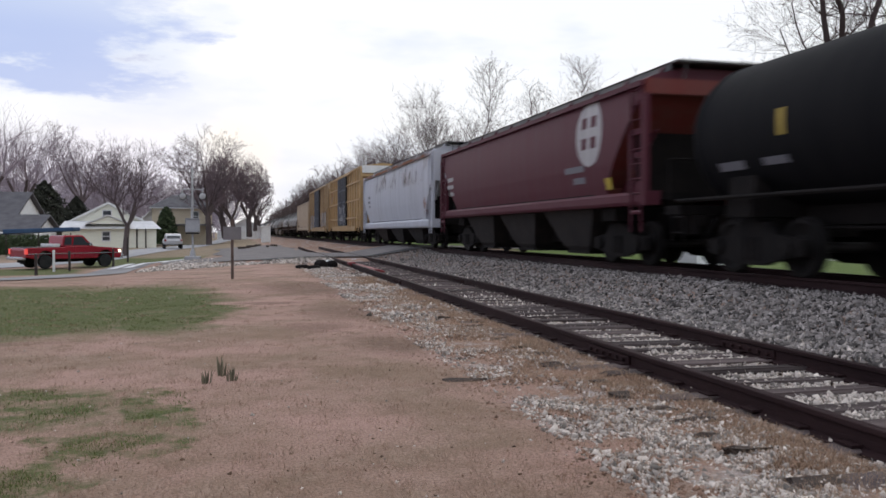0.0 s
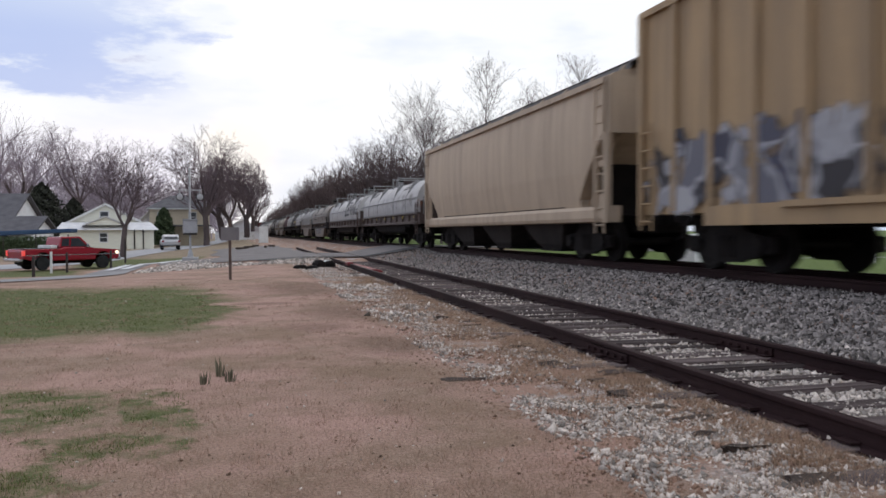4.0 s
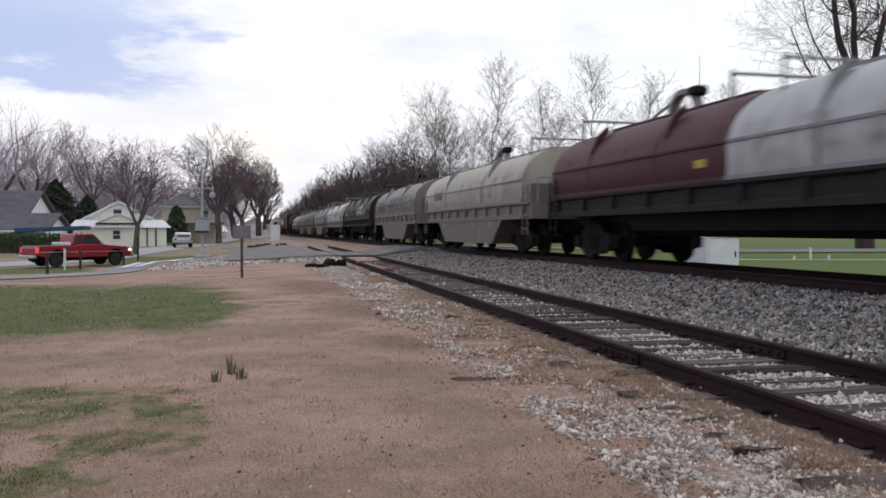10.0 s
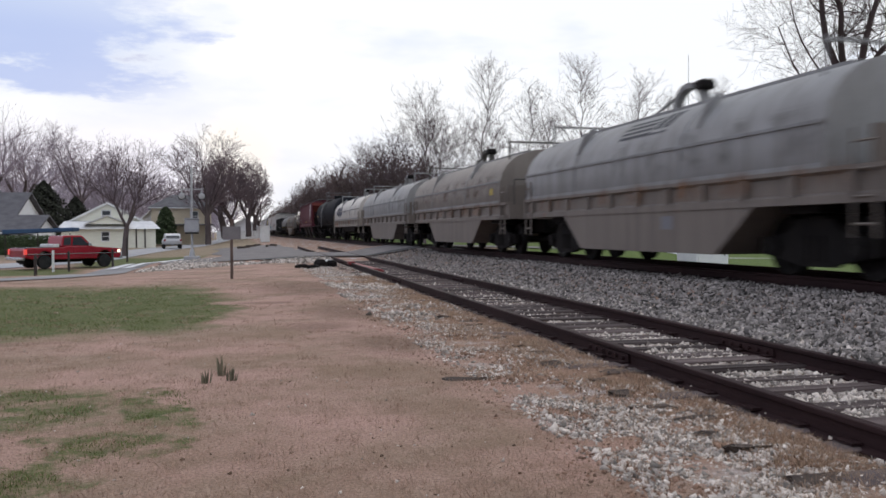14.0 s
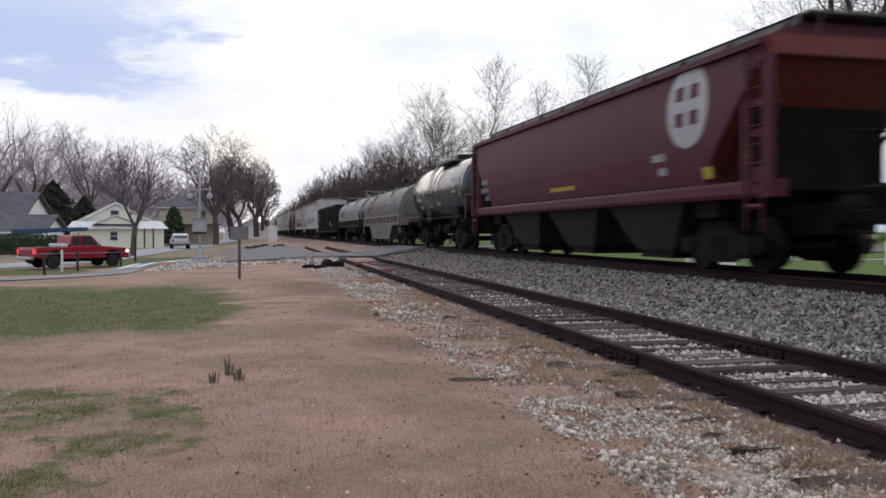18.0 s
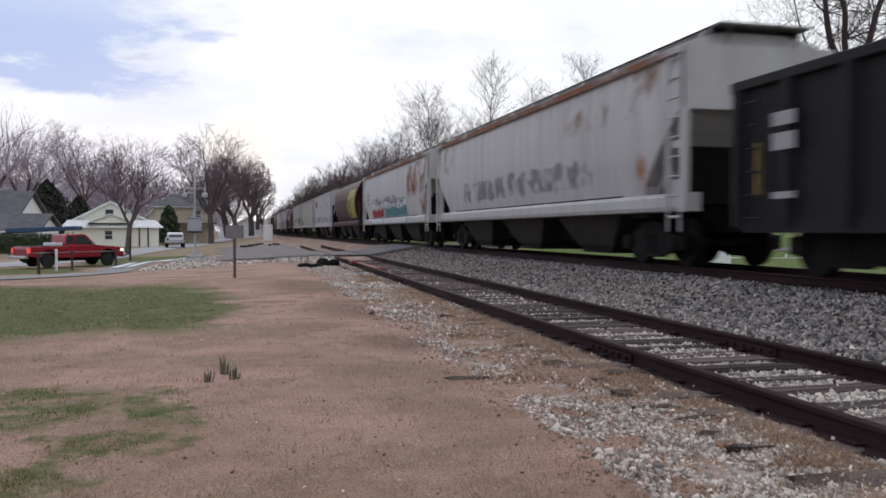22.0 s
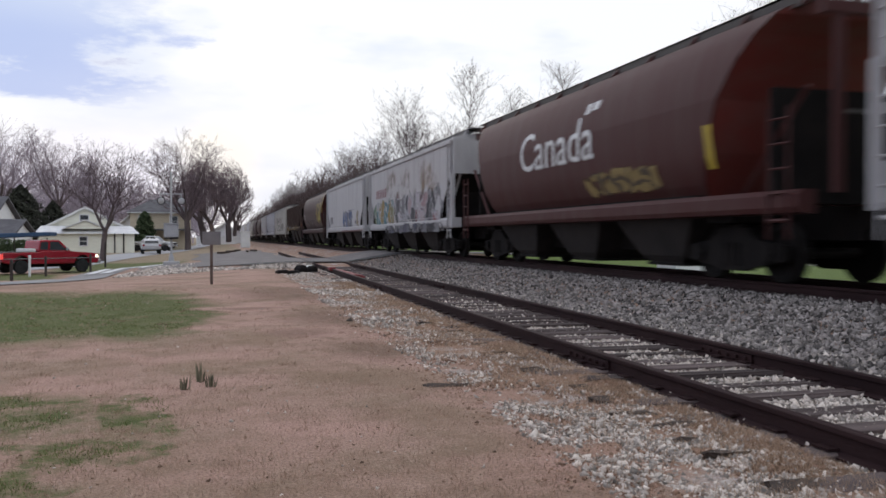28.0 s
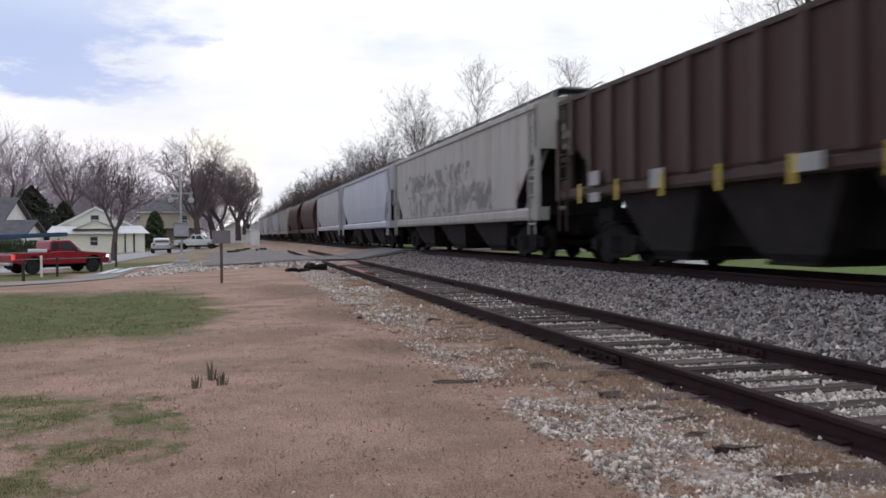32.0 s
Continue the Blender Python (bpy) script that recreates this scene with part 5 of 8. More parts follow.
def hopper(label, centre, half, style, paint, trim=None, end=None, walk_mat=None, ribs=0, bays=3, gap=1.45, slope_top=2.75, sill=0.80, eave=3.93, roof=True):
    """A covered hopper car: body with sloped ends, sills, outlets, roof walk, hatches, ladders."""
    car = start_car("covered_hopper", label, centre, half)
    trim, walk_mat = trim or paint, walk_mat or WALKWAY

    def level(z):
        """Heights of the standard car moved to this car's sill and eave."""
        return float(np.interp(z, (0.0, 0.5, 0.80, 3.93, 4.73), (0.0, 0.5, sill, eave, eave + 0.8)))

    def put_part(name, shape, material, parent, label="", smooth=False, at=None):
        shape.v = [(x, y, level(z)) for x, y, z in shape.v]
        return part(name, shape, material, parent, label, smooth=smooth, at=at)

    prof = HOPPER_PROFILES[style]
    xs, ws = [level(z) for z, w in prof], [w for z, w in prof]

    def surf(z):
        return float(np.interp(z, xs, ws))

    def reach(z):
        if style == "cylinder":
            return half - 0.95 - 1.1 * max(0.0, min(1.0, (3.95 - z) / 1.5)) ** 0.8 - 0.5 * max(0.0, 2.2 - z)
        return half - 0.25 - gap * max(0.0, min(1.0, (slope_top - z) / (slope_top - 1.35)))

    base = np.array([z for z, w in prof]), np.array(ws)
    zs = sorted({*base[0], 1.35, 1.9, slope_top, 2.3})
    rows = [(z, float(np.interp(z, *base)), reach(z)) for z in zs if roof or z < 3.9]
    put_part("body", Shape().hull(rows), paint, car, smooth=style != "flat")
    for sg in (-1, 1):                       # end sheets have their own paint; flat cars' near-black stands for recess shade
        e = Shape()
        for z, w, l in rows:
            if z <= slope_top + 0.01 or style == "cylinder":
                e.v += [(-w + 0.03, sg * (l + 0.006), z), (w - 0.03, sg * (l + 0.006), z)]
        e.f = [(2 * k, 2 * k + 1, 2 * k + 3, 2 * k + 2) for k in range(len(e.v) // 2 - 1)]
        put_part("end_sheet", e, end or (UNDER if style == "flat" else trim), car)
    for x in (-1, 1):
        put_part("side_sill", Shape().prism([(x * 1.22, 0.80), (x * 1.5, 0.82), (x * 1.53, 0.9), (x * 1.53, 1.08), (x * 1.46, 1.16), (x * 1.22, 1.16)], 1, -half + 0.05, half - 0.05), trim, car)
        cap = Shape().box(min(x * 1.44, x * 1.57), max(x * 1.44, x * 1.57), -half + 0.2, half - 0.2, 3.80, 3.93)
        if style != "cylinder":
            put_part("top_chord", cap, trim, car)
    n = bays
    step = (2 * half - 5.2) / n
    for k in range(n):
        y = -half + 2.6 + step * (k + 0.5)
        a = step * 0.49
        o = Shape().hull([(0.13, 0.95, a * 0.32), (0.26, 1.05, a * 0.44), (1.20, 1.42, a)])
        o.v = [(p[0], p[1] + y, p[2]) for p in o.v]
        put_part("outlet_hopper", o, BAY_GRIME_SHADE, car)
        put_part("outlet_gate", Shape().box(-1.0, 1.0, y - a * 0.36, y + a * 0.36, 0.08, 0.14), STEEL_DARK, car)
    put_part("slope_trough", Shape().box(-0.62, 0.62, -half + 2.9, half - 2.9, 0.34, 1.0), UNDER, car)
    top = {"cylinder": 4.26, "round": 4.31, "flat": 4.33}[style]
    # roof walk on brackets, and the hatch row between its planks
    w = Shape()
    for a, b in ((-0.92, -0.5), (0.5, 0.92)):
        w.box(a, b, -half + 0.25, half - 0.25, top - 0.04, top)
        # dark side panel added to stand for grating and the hatches' shade
        w.box(min(a, b, key=abs) if a > 0 else a, (a if a < 0 else b) + (0.04 if a < 0 else 0), -half + 0.25, half - 0.25, 4.04, top) if a < 0 else w.box(b - 0.04, b, -half + 0.25, half - 0.25, 4.04, top)
    for sg in (-1, 1):
        w.box(-0.92, 0.92, sg * (half - 0.25) - 0.32, sg * (half - 0.25) + 0.32, top - 0.04, top)
    if roof:
        put_part("roof_walk", w, walk_mat, car)
    for k in range(11 if roof else 0):
        y = -half + 0.5 + (2 * half - 1.0) * k / 10
        put_part("walk_bracket", Shape().prism([(-1.12, 3.98), (-0.94, top - 0.045), (0.94, top - 0.045), (1.12, 3.98), (1.0, 3.98), (0.86, top - 0.1), (-0.86, top - 0.1), (-1.0, 3.98)], 1, y - 0.03, y + 0.03), trim, car)
    for k in range(4 if roof else 0):
        y = -half + 1.4 + (2 * half - 2.8) * (k + 0.5) / 4
        ln = (2 * half - 3.2) / 8
        put_part("hatch_cover", Shape().prism([(-0.42, 4.185), (-0.42, 4.235), (-0.3, 4.265), (0.3, 4.265), (0.42, 4.235), (0.42, 4.185)], 1, y - ln, y + ln), trim, car)
    for sg in (-1, 1):
        ye = sg * (half - 0.12)
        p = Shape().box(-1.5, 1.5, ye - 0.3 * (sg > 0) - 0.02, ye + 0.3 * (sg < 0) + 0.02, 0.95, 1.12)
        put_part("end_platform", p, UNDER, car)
        # near-black plate added for the shade deep in the end recess
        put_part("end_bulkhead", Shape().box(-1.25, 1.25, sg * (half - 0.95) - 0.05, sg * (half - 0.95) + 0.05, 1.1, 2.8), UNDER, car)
        e = Shape().box(-1.50, 1.50, ye - 0.06, ye + 0.06, slope_top - 0.03, 3.95)
        if style != "cylinder":
            put_part("end_panel", e, end or trim, car)
        else:
            for x in (-0.8, 0.8):
                put_part("end_post", Shape().box(x - 0.07, x + 0.07, ye - 0.05, ye + 0.05, 1.12, 3.95), trim, car)
            put_part("end_beam", Shape().box(-1.1, 1.1, ye - 0.07, ye + 0.07, 3.75, 3.95), trim, car)
            put_part("end_grating", Shape().box(-0.75, 0.75, ye - 0.02, ye + 0.02, 2.3, 2.36), walk_mat, car)
        for x in (-1, 1):
            if style != "cylinder":
                put_part("corner_post", Shape().box(x * 1.5 - 0.06, x * 1.5 + 0.06, ye - 0.06, ye + 0.06, 0.8, slope_top - 0.01), trim, car)
            if style != "cylinder":
                put_part("end_post", Shape().box(x * 1.47 - 0.05, x * 1.47 + 0.05, sg * (half - 0.72) - 0.07, sg * (half - 0.72) + 0.07, 1.1, 2.74), trim, car)
                for za, zb in ((1.12, 1.42), (2.02, 2.16), (2.62, 2.76)):
                    put_part("end_bar", Shape().box(x * 1.465 - 0.03, x * 1.465 + 0.03, sg * (half - 0.42) - 0.26, sg * (half - 0.42) + 0.26, za, zb), trim, car)
            s = ladder_shape(0.42, 0.55, 3.9 if style != "cylinder" else 2.4, 9 if style != "cylinder" else 5)
            put_part("ladder", s, trim, car, at=pose(x * 1.55, sg * (half - 0.42), 0))
            put_part("brace", Shape().tube((x * 1.2, sg * (half - 0.25), 2.7), (x * 1.2, sg * (half - 1.7), 1.15), 0.05, n=4), trim, car)
            h = Shape()
            pts = [(x * 0.7, sg * (half - 0.1), 3.95), (x * 0.7, sg * (half + 0.02), 4.30), (x * 0.7, sg * (half - 0.7), 4.36), (x * 0.7, sg * (half - 0.9), 4.25)]
            for a, b in zip(pts, pts[1:]):
                h.tube(a, b, 0.018, n=4)
            put_part("grab_rail", h, walk_mat, car)
    part("brake_wheel", Shape().lathe([(-0.03, 0.26), (0.03, 0.30), (0.03, 0.24), (-0.02, 0.05)], 1, 16, (0.5, half + 0.02, 2.4)), STEEL_DARK, car)
    if ribs:
        for k in range(ribs):
            y = -half + 1.0 + (2 * half - 2.0) * k / (ribs - 1)
            z0 = 1.15 if abs(y) < half - 1.9 else 2.72 - max(0.0, (half - 0.25 - abs(y))) * 0.72
            for x in (-1, 1):
                put_part("side_post", Shape().box(x * 1.56 - 0.05, x * 1.56 + 0.05, y - 0.08, y + 0.08, max(1.15, z0), 3.85), trim, car)
    running_gear(car, half, half - 2.15)
    return car, surf


DOOR_BAR = mat("blue_grey_door_steel", (0.12, 0.125, 0.15), (0.18, 0.185, 0.205), 0.7, 0.2, 2, 30)


def boxcar(label, centre, half, paint, rails, end_white=True):
    """A tall boxcar with double doors, outside posts and ribbed ends."""
    car = start_car("boxcar", label, centre, half)
    part("body", Shape().prism([(-1.48, 0.9), (-1.48, 4.72), (-1.35, 4.82), (0, 4.98), (1.35, 4.82), (1.48, 4.72), (1.48, 0.9)], 1, -half + 0.12, half - 0.12), paint, car)
    n = 16
    door = 2.25
    for k in range(n):
        y = -half + 0.2 + (2 * half - 0.4) * k / (n - 1)
        if abs(y) < door + 0.1:
            continue
        for x in (-1, 1):
            part("side_post", Shape().box(x * 1.52 - 0.05, x * 1.52 + 0.05, y - 0.06, y + 0.06, 0.95, 4.68), paint, car)
    for x in (-1, 1):
        part("side_sill", Shape().box(x * 1.52 - 0.06, x * 1.52 + 0.06, -half + 2.4, half - 2.4, 0.68, 1.0), paint, car)
        part("eave_rail", Shape().box(x * 1.51 - 0.05, x * 1.51 + 0.05, -half + 0.1, half - 0.1, 4.64, 4.76), paint, car)
        for z in rails:
            for a, b in ((-half + 0.1, -door), (door, half - 0.1)):
                part("side_rail", Shape().box(x * 1.53 - 0.05, x * 1.53 + 0.05, a, b, z - 0.05, z + 0.05), paint, car)
        for a in (-1, 1):
            d = part("door", Shape().box(x * 1.56 - 0.05, x * 1.56 + 0.05, a * door / 2 - door / 2 + 0.03, a * door / 2 + door / 2 - 0.03, 1.05, 4.55), BLACK, car, "black sliding door")
            for z in (1.9, 2.75, 3.6):
                part("door_bar", Shape().box(x * 1.62 - 0.03, x * 1.62 + 0.03, a * door / 2 - 0.95, a * door / 2 + 0.95, z - 0.04, z + 0.04), DOOR_BAR, d)
            for q in (-0.6, 0.15, 0.75):
                part("lock_rod", Shape().tube((x * 1.66, a * door / 2 + q, 1.1), (x * 1.66, a * door / 2 + q, 4.5), 0.025, n=5), DOOR_BAR, d)
        for z in (0.98, 4.6):
            part("door_track", Shape().box(x * 1.6 - 0.05, x * 1.6 + 0.05, -2 * door, 2 * door, z - 0.05, z + 0.04), paint, car)
    for sg in (-1, 1):
        for k in range(7):
            z = 1.2 + 0.47 * k
            part("end_rib", Shape().prism([(sg * (half - 0.12), z), (sg * half, z + 0.09), (sg * half, z + 0.2), (sg * (half - 0.12), z + 0.29)], 0, -1.4, 1.4), paint, car)
        if end_white:
            part("end_marking", Shape().box(-1.44, 1.44, sg * (half - 0.06) - 0.05, sg * (half - 0.06) + 0.05, 4.34, 4.80), WHITE, car, "white height marking")
        part("end_walk", Shape().box(-0.8, 0.8, sg * (half + 0.1) - 0.14, sg * (half + 0.1) + 0.14, 1.12, 1.16), WALKWAY, car)
        for x in (-1, 1):
            part("corner_post", Shape().box(x * 1.47 - 0.07, x * 1.47 + 0.07, sg * (half - 0.1) - 0.07, sg * (half - 0.1) + 0.07, 0.7, 4.72), paint, car)
            part("ladder", ladder_shape(0.42, 0.6, 2.6, 6), paint, car, at=pose(x * 1.62, sg * (half - 0.5), 0))
    running_gear(car, half, half - 2.3)
    return car, lambda z: 1.49


def gondola(label, centre, half, paint):
    car = start_car("gondola", label, centre, half)
    wall = Shape()
    for x in (-1, 1):
        wall.box(x * 1.42 - 0.04, x * 1.42 + 0.04, -half, half, 0.62, 2.82)
    for sg in (-1, 1):
        wall.box(-1.4, 1.4, sg * half - 0.05, sg * half + 0.05, 0.9, 2.82)
    part("body", wall, paint, car)
    part("floor", Shape().box(-1.4, 1.4, -half, half, 0.98, 1.1), paint, car)
    part("load", Shape().hull([(1.1, 1.3, half - 0.2), (1.7, 0.9, half - 1.2), (1.8, 0.4, half - 2.5)]), UNDER, car, "dark scrap load")
    for x in (-1, 1):
        part("top_rail", Shape().box(x * 1.46 - 0.1, x * 1.46 + 0.1, -half - 0.04, half + 0.04, 2.76, 2.92), paint, car, bevel=0.02)
        part("side_sill", Shape().box(x * 1.44 - 0.07, x * 1.44 + 0.07, -half + 0.3, half - 0.3, 0.56, 0.76), paint, car)
        for k in range(14):
            y = -half + 0.15 + (2 * half - 0.3) * k / 13
            part("side_post", Shape().prism([(x * 1.46, y - 0.11), (x * 1.6, y - 0.06), (x * 1.6, y + 0.06), (x * 1.46, y + 0.11)], 2, 0.66, 2.78), paint, car)
        for sg in (-1, 1):
            part("ladder", ladder_shape(0.4, 0.6, 2.7, 6), paint, car, at=pose(x * 1.63, sg * (half - 0.62), 0))
    for sg in (-1, 1):
        for k in range(4):
            z = 1.05 + 0.42 * k
            part("end_rib", Shape().prism([(sg * (half + 0.04), z), (sg * (half + 0.16), z + 0.08), (sg * (half + 0.16), z + 0.18), (sg * (half + 0.04), z + 0.26)], 0, -1.35, 1.35), paint, car)
        part("end_rail", Shape().box(-1.5, 1.5, sg * half - 0.1, sg * half + 0.1, 2.76, 2.92), paint, car)
    running_gear(car, half, half - 2.0)
    return car, lambda z: 1.60


def tank_car(label, centre, half, paint, r=1.29, mid=2.27, rail_mat=None, head=None, platform=2.2):
    car = start_car("tank_car", label, centre, half)
    barrel = half - 0.15
    prof = [(-barrel, 0.02), (-barrel + 0.03, r * 0.35), (-barrel + 0.12, r * 0.62), (-barrel + 0.28, r * 0.84), (-barrel + 0.5, r * 0.96), (-barrel + 0.72, r)]
    body = prof + [(-a, q) for a, q in reversed(prof)]
    part("tank", Shape().lathe(body, 1, 40, (0, 0, mid)), paint, car, smooth=True)
    for y in (-barrel + 0.75, -0.45, 0.45, barrel - 0.75):
        part("jacket_band", Shape().lathe([(y - 0.05, r + 0.003), (y - 0.04, r + 0.014), (y + 0.04, r + 0.014), (y + 0.05, r + 0.003)], 1, 40, (0, 0, mid)), paint, car, smooth=True)
    for sg in (-1, 1):
        part("saddle", Shape().prism([(-1.22, 1.5), (-1.05, 1.35), (-0.7, 1.12), (0.7, 1.12), (1.05, 1.35), (1.22, 1.5), (1.25, 0.95), (-1.25, 0.95)], 1, sg * (half - 2.1) - 0.35, sg * (half - 2.1) + 0.35), UNDER, car)
        part("end_sill", Shape().box(-1.45, 1.45, sg * (half - 0.3) - 0.25, sg * (half - 0.3) + 0.25, 0.92, 1.08), UNDER, car)
        h = Shape()
        for x in (-1.4, 1.4):
            h.tube((x, sg * (half - 0.1), 1.05), (x, sg * (half - 0.1), 1.95), 0.02, n=4)
        h.tube((-1.4, sg * (half - 0.1), 1.95), (1.4, sg * (half - 0.1), 1.95), 0.02, n=4)
        part("end_rail", h, rail_mat or UNDER, car)
        for x in (-1, 1):
            part("step", ladder_shape(0.4, 0.45, 1.0, 2), UNDER, car, at=pose(x * 1.45, sg * (half - 0.5), 0))
    for x in (-1, 1):
        part("side_rail", Shape().tube((x * 1.42, -half + 0.4, 1.16), (x * 1.42, half - 0.4, 1.16), 0.04, n=6), UNDER, car)
    top = mid + r
    part("platform", Shape().box(-0.95, 0.95, -platform / 2, platform / 2, top - 0.10, top - 0.05), WALKWAY, car)
    part("dome", Shape().lathe([(top - 0.1, 0.36), (top + 0.22, 0.36), (top + 0.27, 0.38), (top + 0.3, 0.3)], 2, 16), paint, car, smooth=True)
    part("valve_box", Shape().lathe([(top - 0.1, 0.2), (top + 0.15, 0.2), (top + 0.18, 0.15)], 2, 12, (0, 0.7, 0)), WALKWAY, car)
    g = Shape()
    p = platform / 2
    for x in (-0.95, 0.95):
        for y in (-p, 0, p):
            g.tube((x, y, top - 0.08), (x, y, top + 0.6), 0.022, n=5)
        for z in (top + 0.3, top + 0.6):
            g.tube((x, -p, z), (x, p, z), 0.022, n=5)
    for z in (top + 0.3, top + 0.6):
        g.tube((-0.95, p, z), (0.95, p, z), 0.022, n=5)
    part("guard_rail", g, rail_mat or WALKWAY, car)
    for x in (-1, 1):
        l = Shape()
        for y in (-0.22, 0.22):
            l.tube((x * 0.95, y, top - 0.08), (x * 1.36, y, top - 0.5), 0.02, n=4)
            l.tube((x * 1.36, y, top - 0.5), (x * 1.58, y, mid), 0.02, n=4)
            l.tube((x * 1.58, y, mid), (x * 1.56, y, 1.0), 0.02, n=4)
        for k in range(9):
            z = 1.15 + 0.3 * k
            l.tube((x * (1.57 if z < mid + 0.2 else 1.5), -0.22, z), (x * (1.57 if z < mid + 0.2 else 1.5), 0.22, z), 0.016, n=4)
        part("ladder", l, WALKWAY if rail_mat is None else rail_mat, car)
    part("bottom_outlet", Shape().lathe([(0.62, 0.12), (0.7, 0.2), (1.2, 0.24)], 2, 12), UNDER, car)
    running_gear(car, half, half - 2.1)

    def surf(z):
        return math.sqrt(max(0.01, r * r - (z - mid) ** 2))
    return car, surf


HOOD = [(1.45, 1.46), (1.52, 1.50), (2.06, 1.50), (2.12, 1.475), (2.32, 1.42), (2.52, 1.31), (2.70, 1.14), (2.85, 0.92), (2.96, 0.66), (3.04, 0.36), (3.07, 0.14)]
HOOD_Z, HOOD_W = [z for z, w in HOOD], [w for z, w in HOOD]


def hood_surf(z):
    return float(np.interp(z, HOOD_Z, HOOD_W))


def hood_part(car, y0, y1, paint, trim, gear, ends=0.34, lift_mat=None):
    """One lifting hood over the coils: arched shell with faceted ends, seam, guide arms and lifting eye."""
    m, h = (y0 + y1) / 2, (y1 - y0) / 2
    s = Shape().hull([(z, w, h - ends * max(0.0, (z - 2.1) / 0.97) ** 2) for z, w in HOOD])
    s.v = [(p[0], p[1] + m, p[2]) for p in s.v]
    hood = part("hood", s, paint, car, smooth=True)
    for x in (-1, 1):
        part("hood_seam", Shape().box(x * 1.5 - 0.025, x * 1.5 + 0.025, y0 + 0.02, y1 - 0.02, 2.05, 2.10), trim, hood)
        part("hood_sill", Shape().box(x * 1.5 - 0.03, x * 1.5 + 0.03, y0 - 0.02, y1 + 0.02, 1.44, 1.51), trim, hood)
        for k in range(2):
            y = y0 + (y1 - y0) * (0.28 + 0.44 * k)
            a = Shape().prism([(x * 1.36, 2.36), (x * 1.44, 2.36), (x * 1.26, 2.78), (x * 1.0, 3.02), (x * 0.95, 2.9), (x * 1.16, 2.7)], 1, y - 0.04, y + 0.04)
            part("guide_arm", a, trim, hood)
    for y in (y0 + (y1 - y0) * 0.32, y0 + (y1 - y0) * 0.72):
        part("hood_strap", Shape().hull([(z, w + 0.012, 0.05) for z, w in HOOD]), trim, hood, at=pose(0, y, 0))
    turn = [math.pi * k / 10 for k in range(11)]
    hoop = [(m + 0.60 * math.cos(u), 2.98 + 0.66 * math.sin(u) ** 0.7) for u in turn] + [(m + 0.50 * math.cos(u), 2.98 + 0.55 * math.sin(u) ** 0.7) for u in reversed(turn)]
    g = Shape().prism(hoop, 0, -0.10, 0.10)
    part("lifting_pad", Shape().box(-0.16, 0.16, m - 0.68, m - 0.30, 3.42, 3.62), STEEL_DARK, hood, bevel=0.05)
    part("hood_brace", Shape().tube((0, m + 0.5, 3.45), (0, m + 1.9, 3.08), 0.035, n=5), lift_mat or gear, hood)
    part("lifting_eye", g, lift_mat or gear, hood)
    for y in (y0 + 0.7, y1 - 0.7):
        b = Shape().tube((-0.95, y, 2.8), (-0.95, y, 3.40), 0.035, n=4)
        b.tube((-0.95, y, 3.34), (0.95, y, 3.34), 0.03, n=4)
        b.tube((0.95, y, 2.8), (0.95, y, 3.40), 0.035, n=4)
        part("hood_guide", b, gear, hood)
    part("roof_plank", Shape().box(-0.3, 0.3, y0 + 0.9, y1 - 0.9, 3.06, 3.12), trim, hood)
    return hood


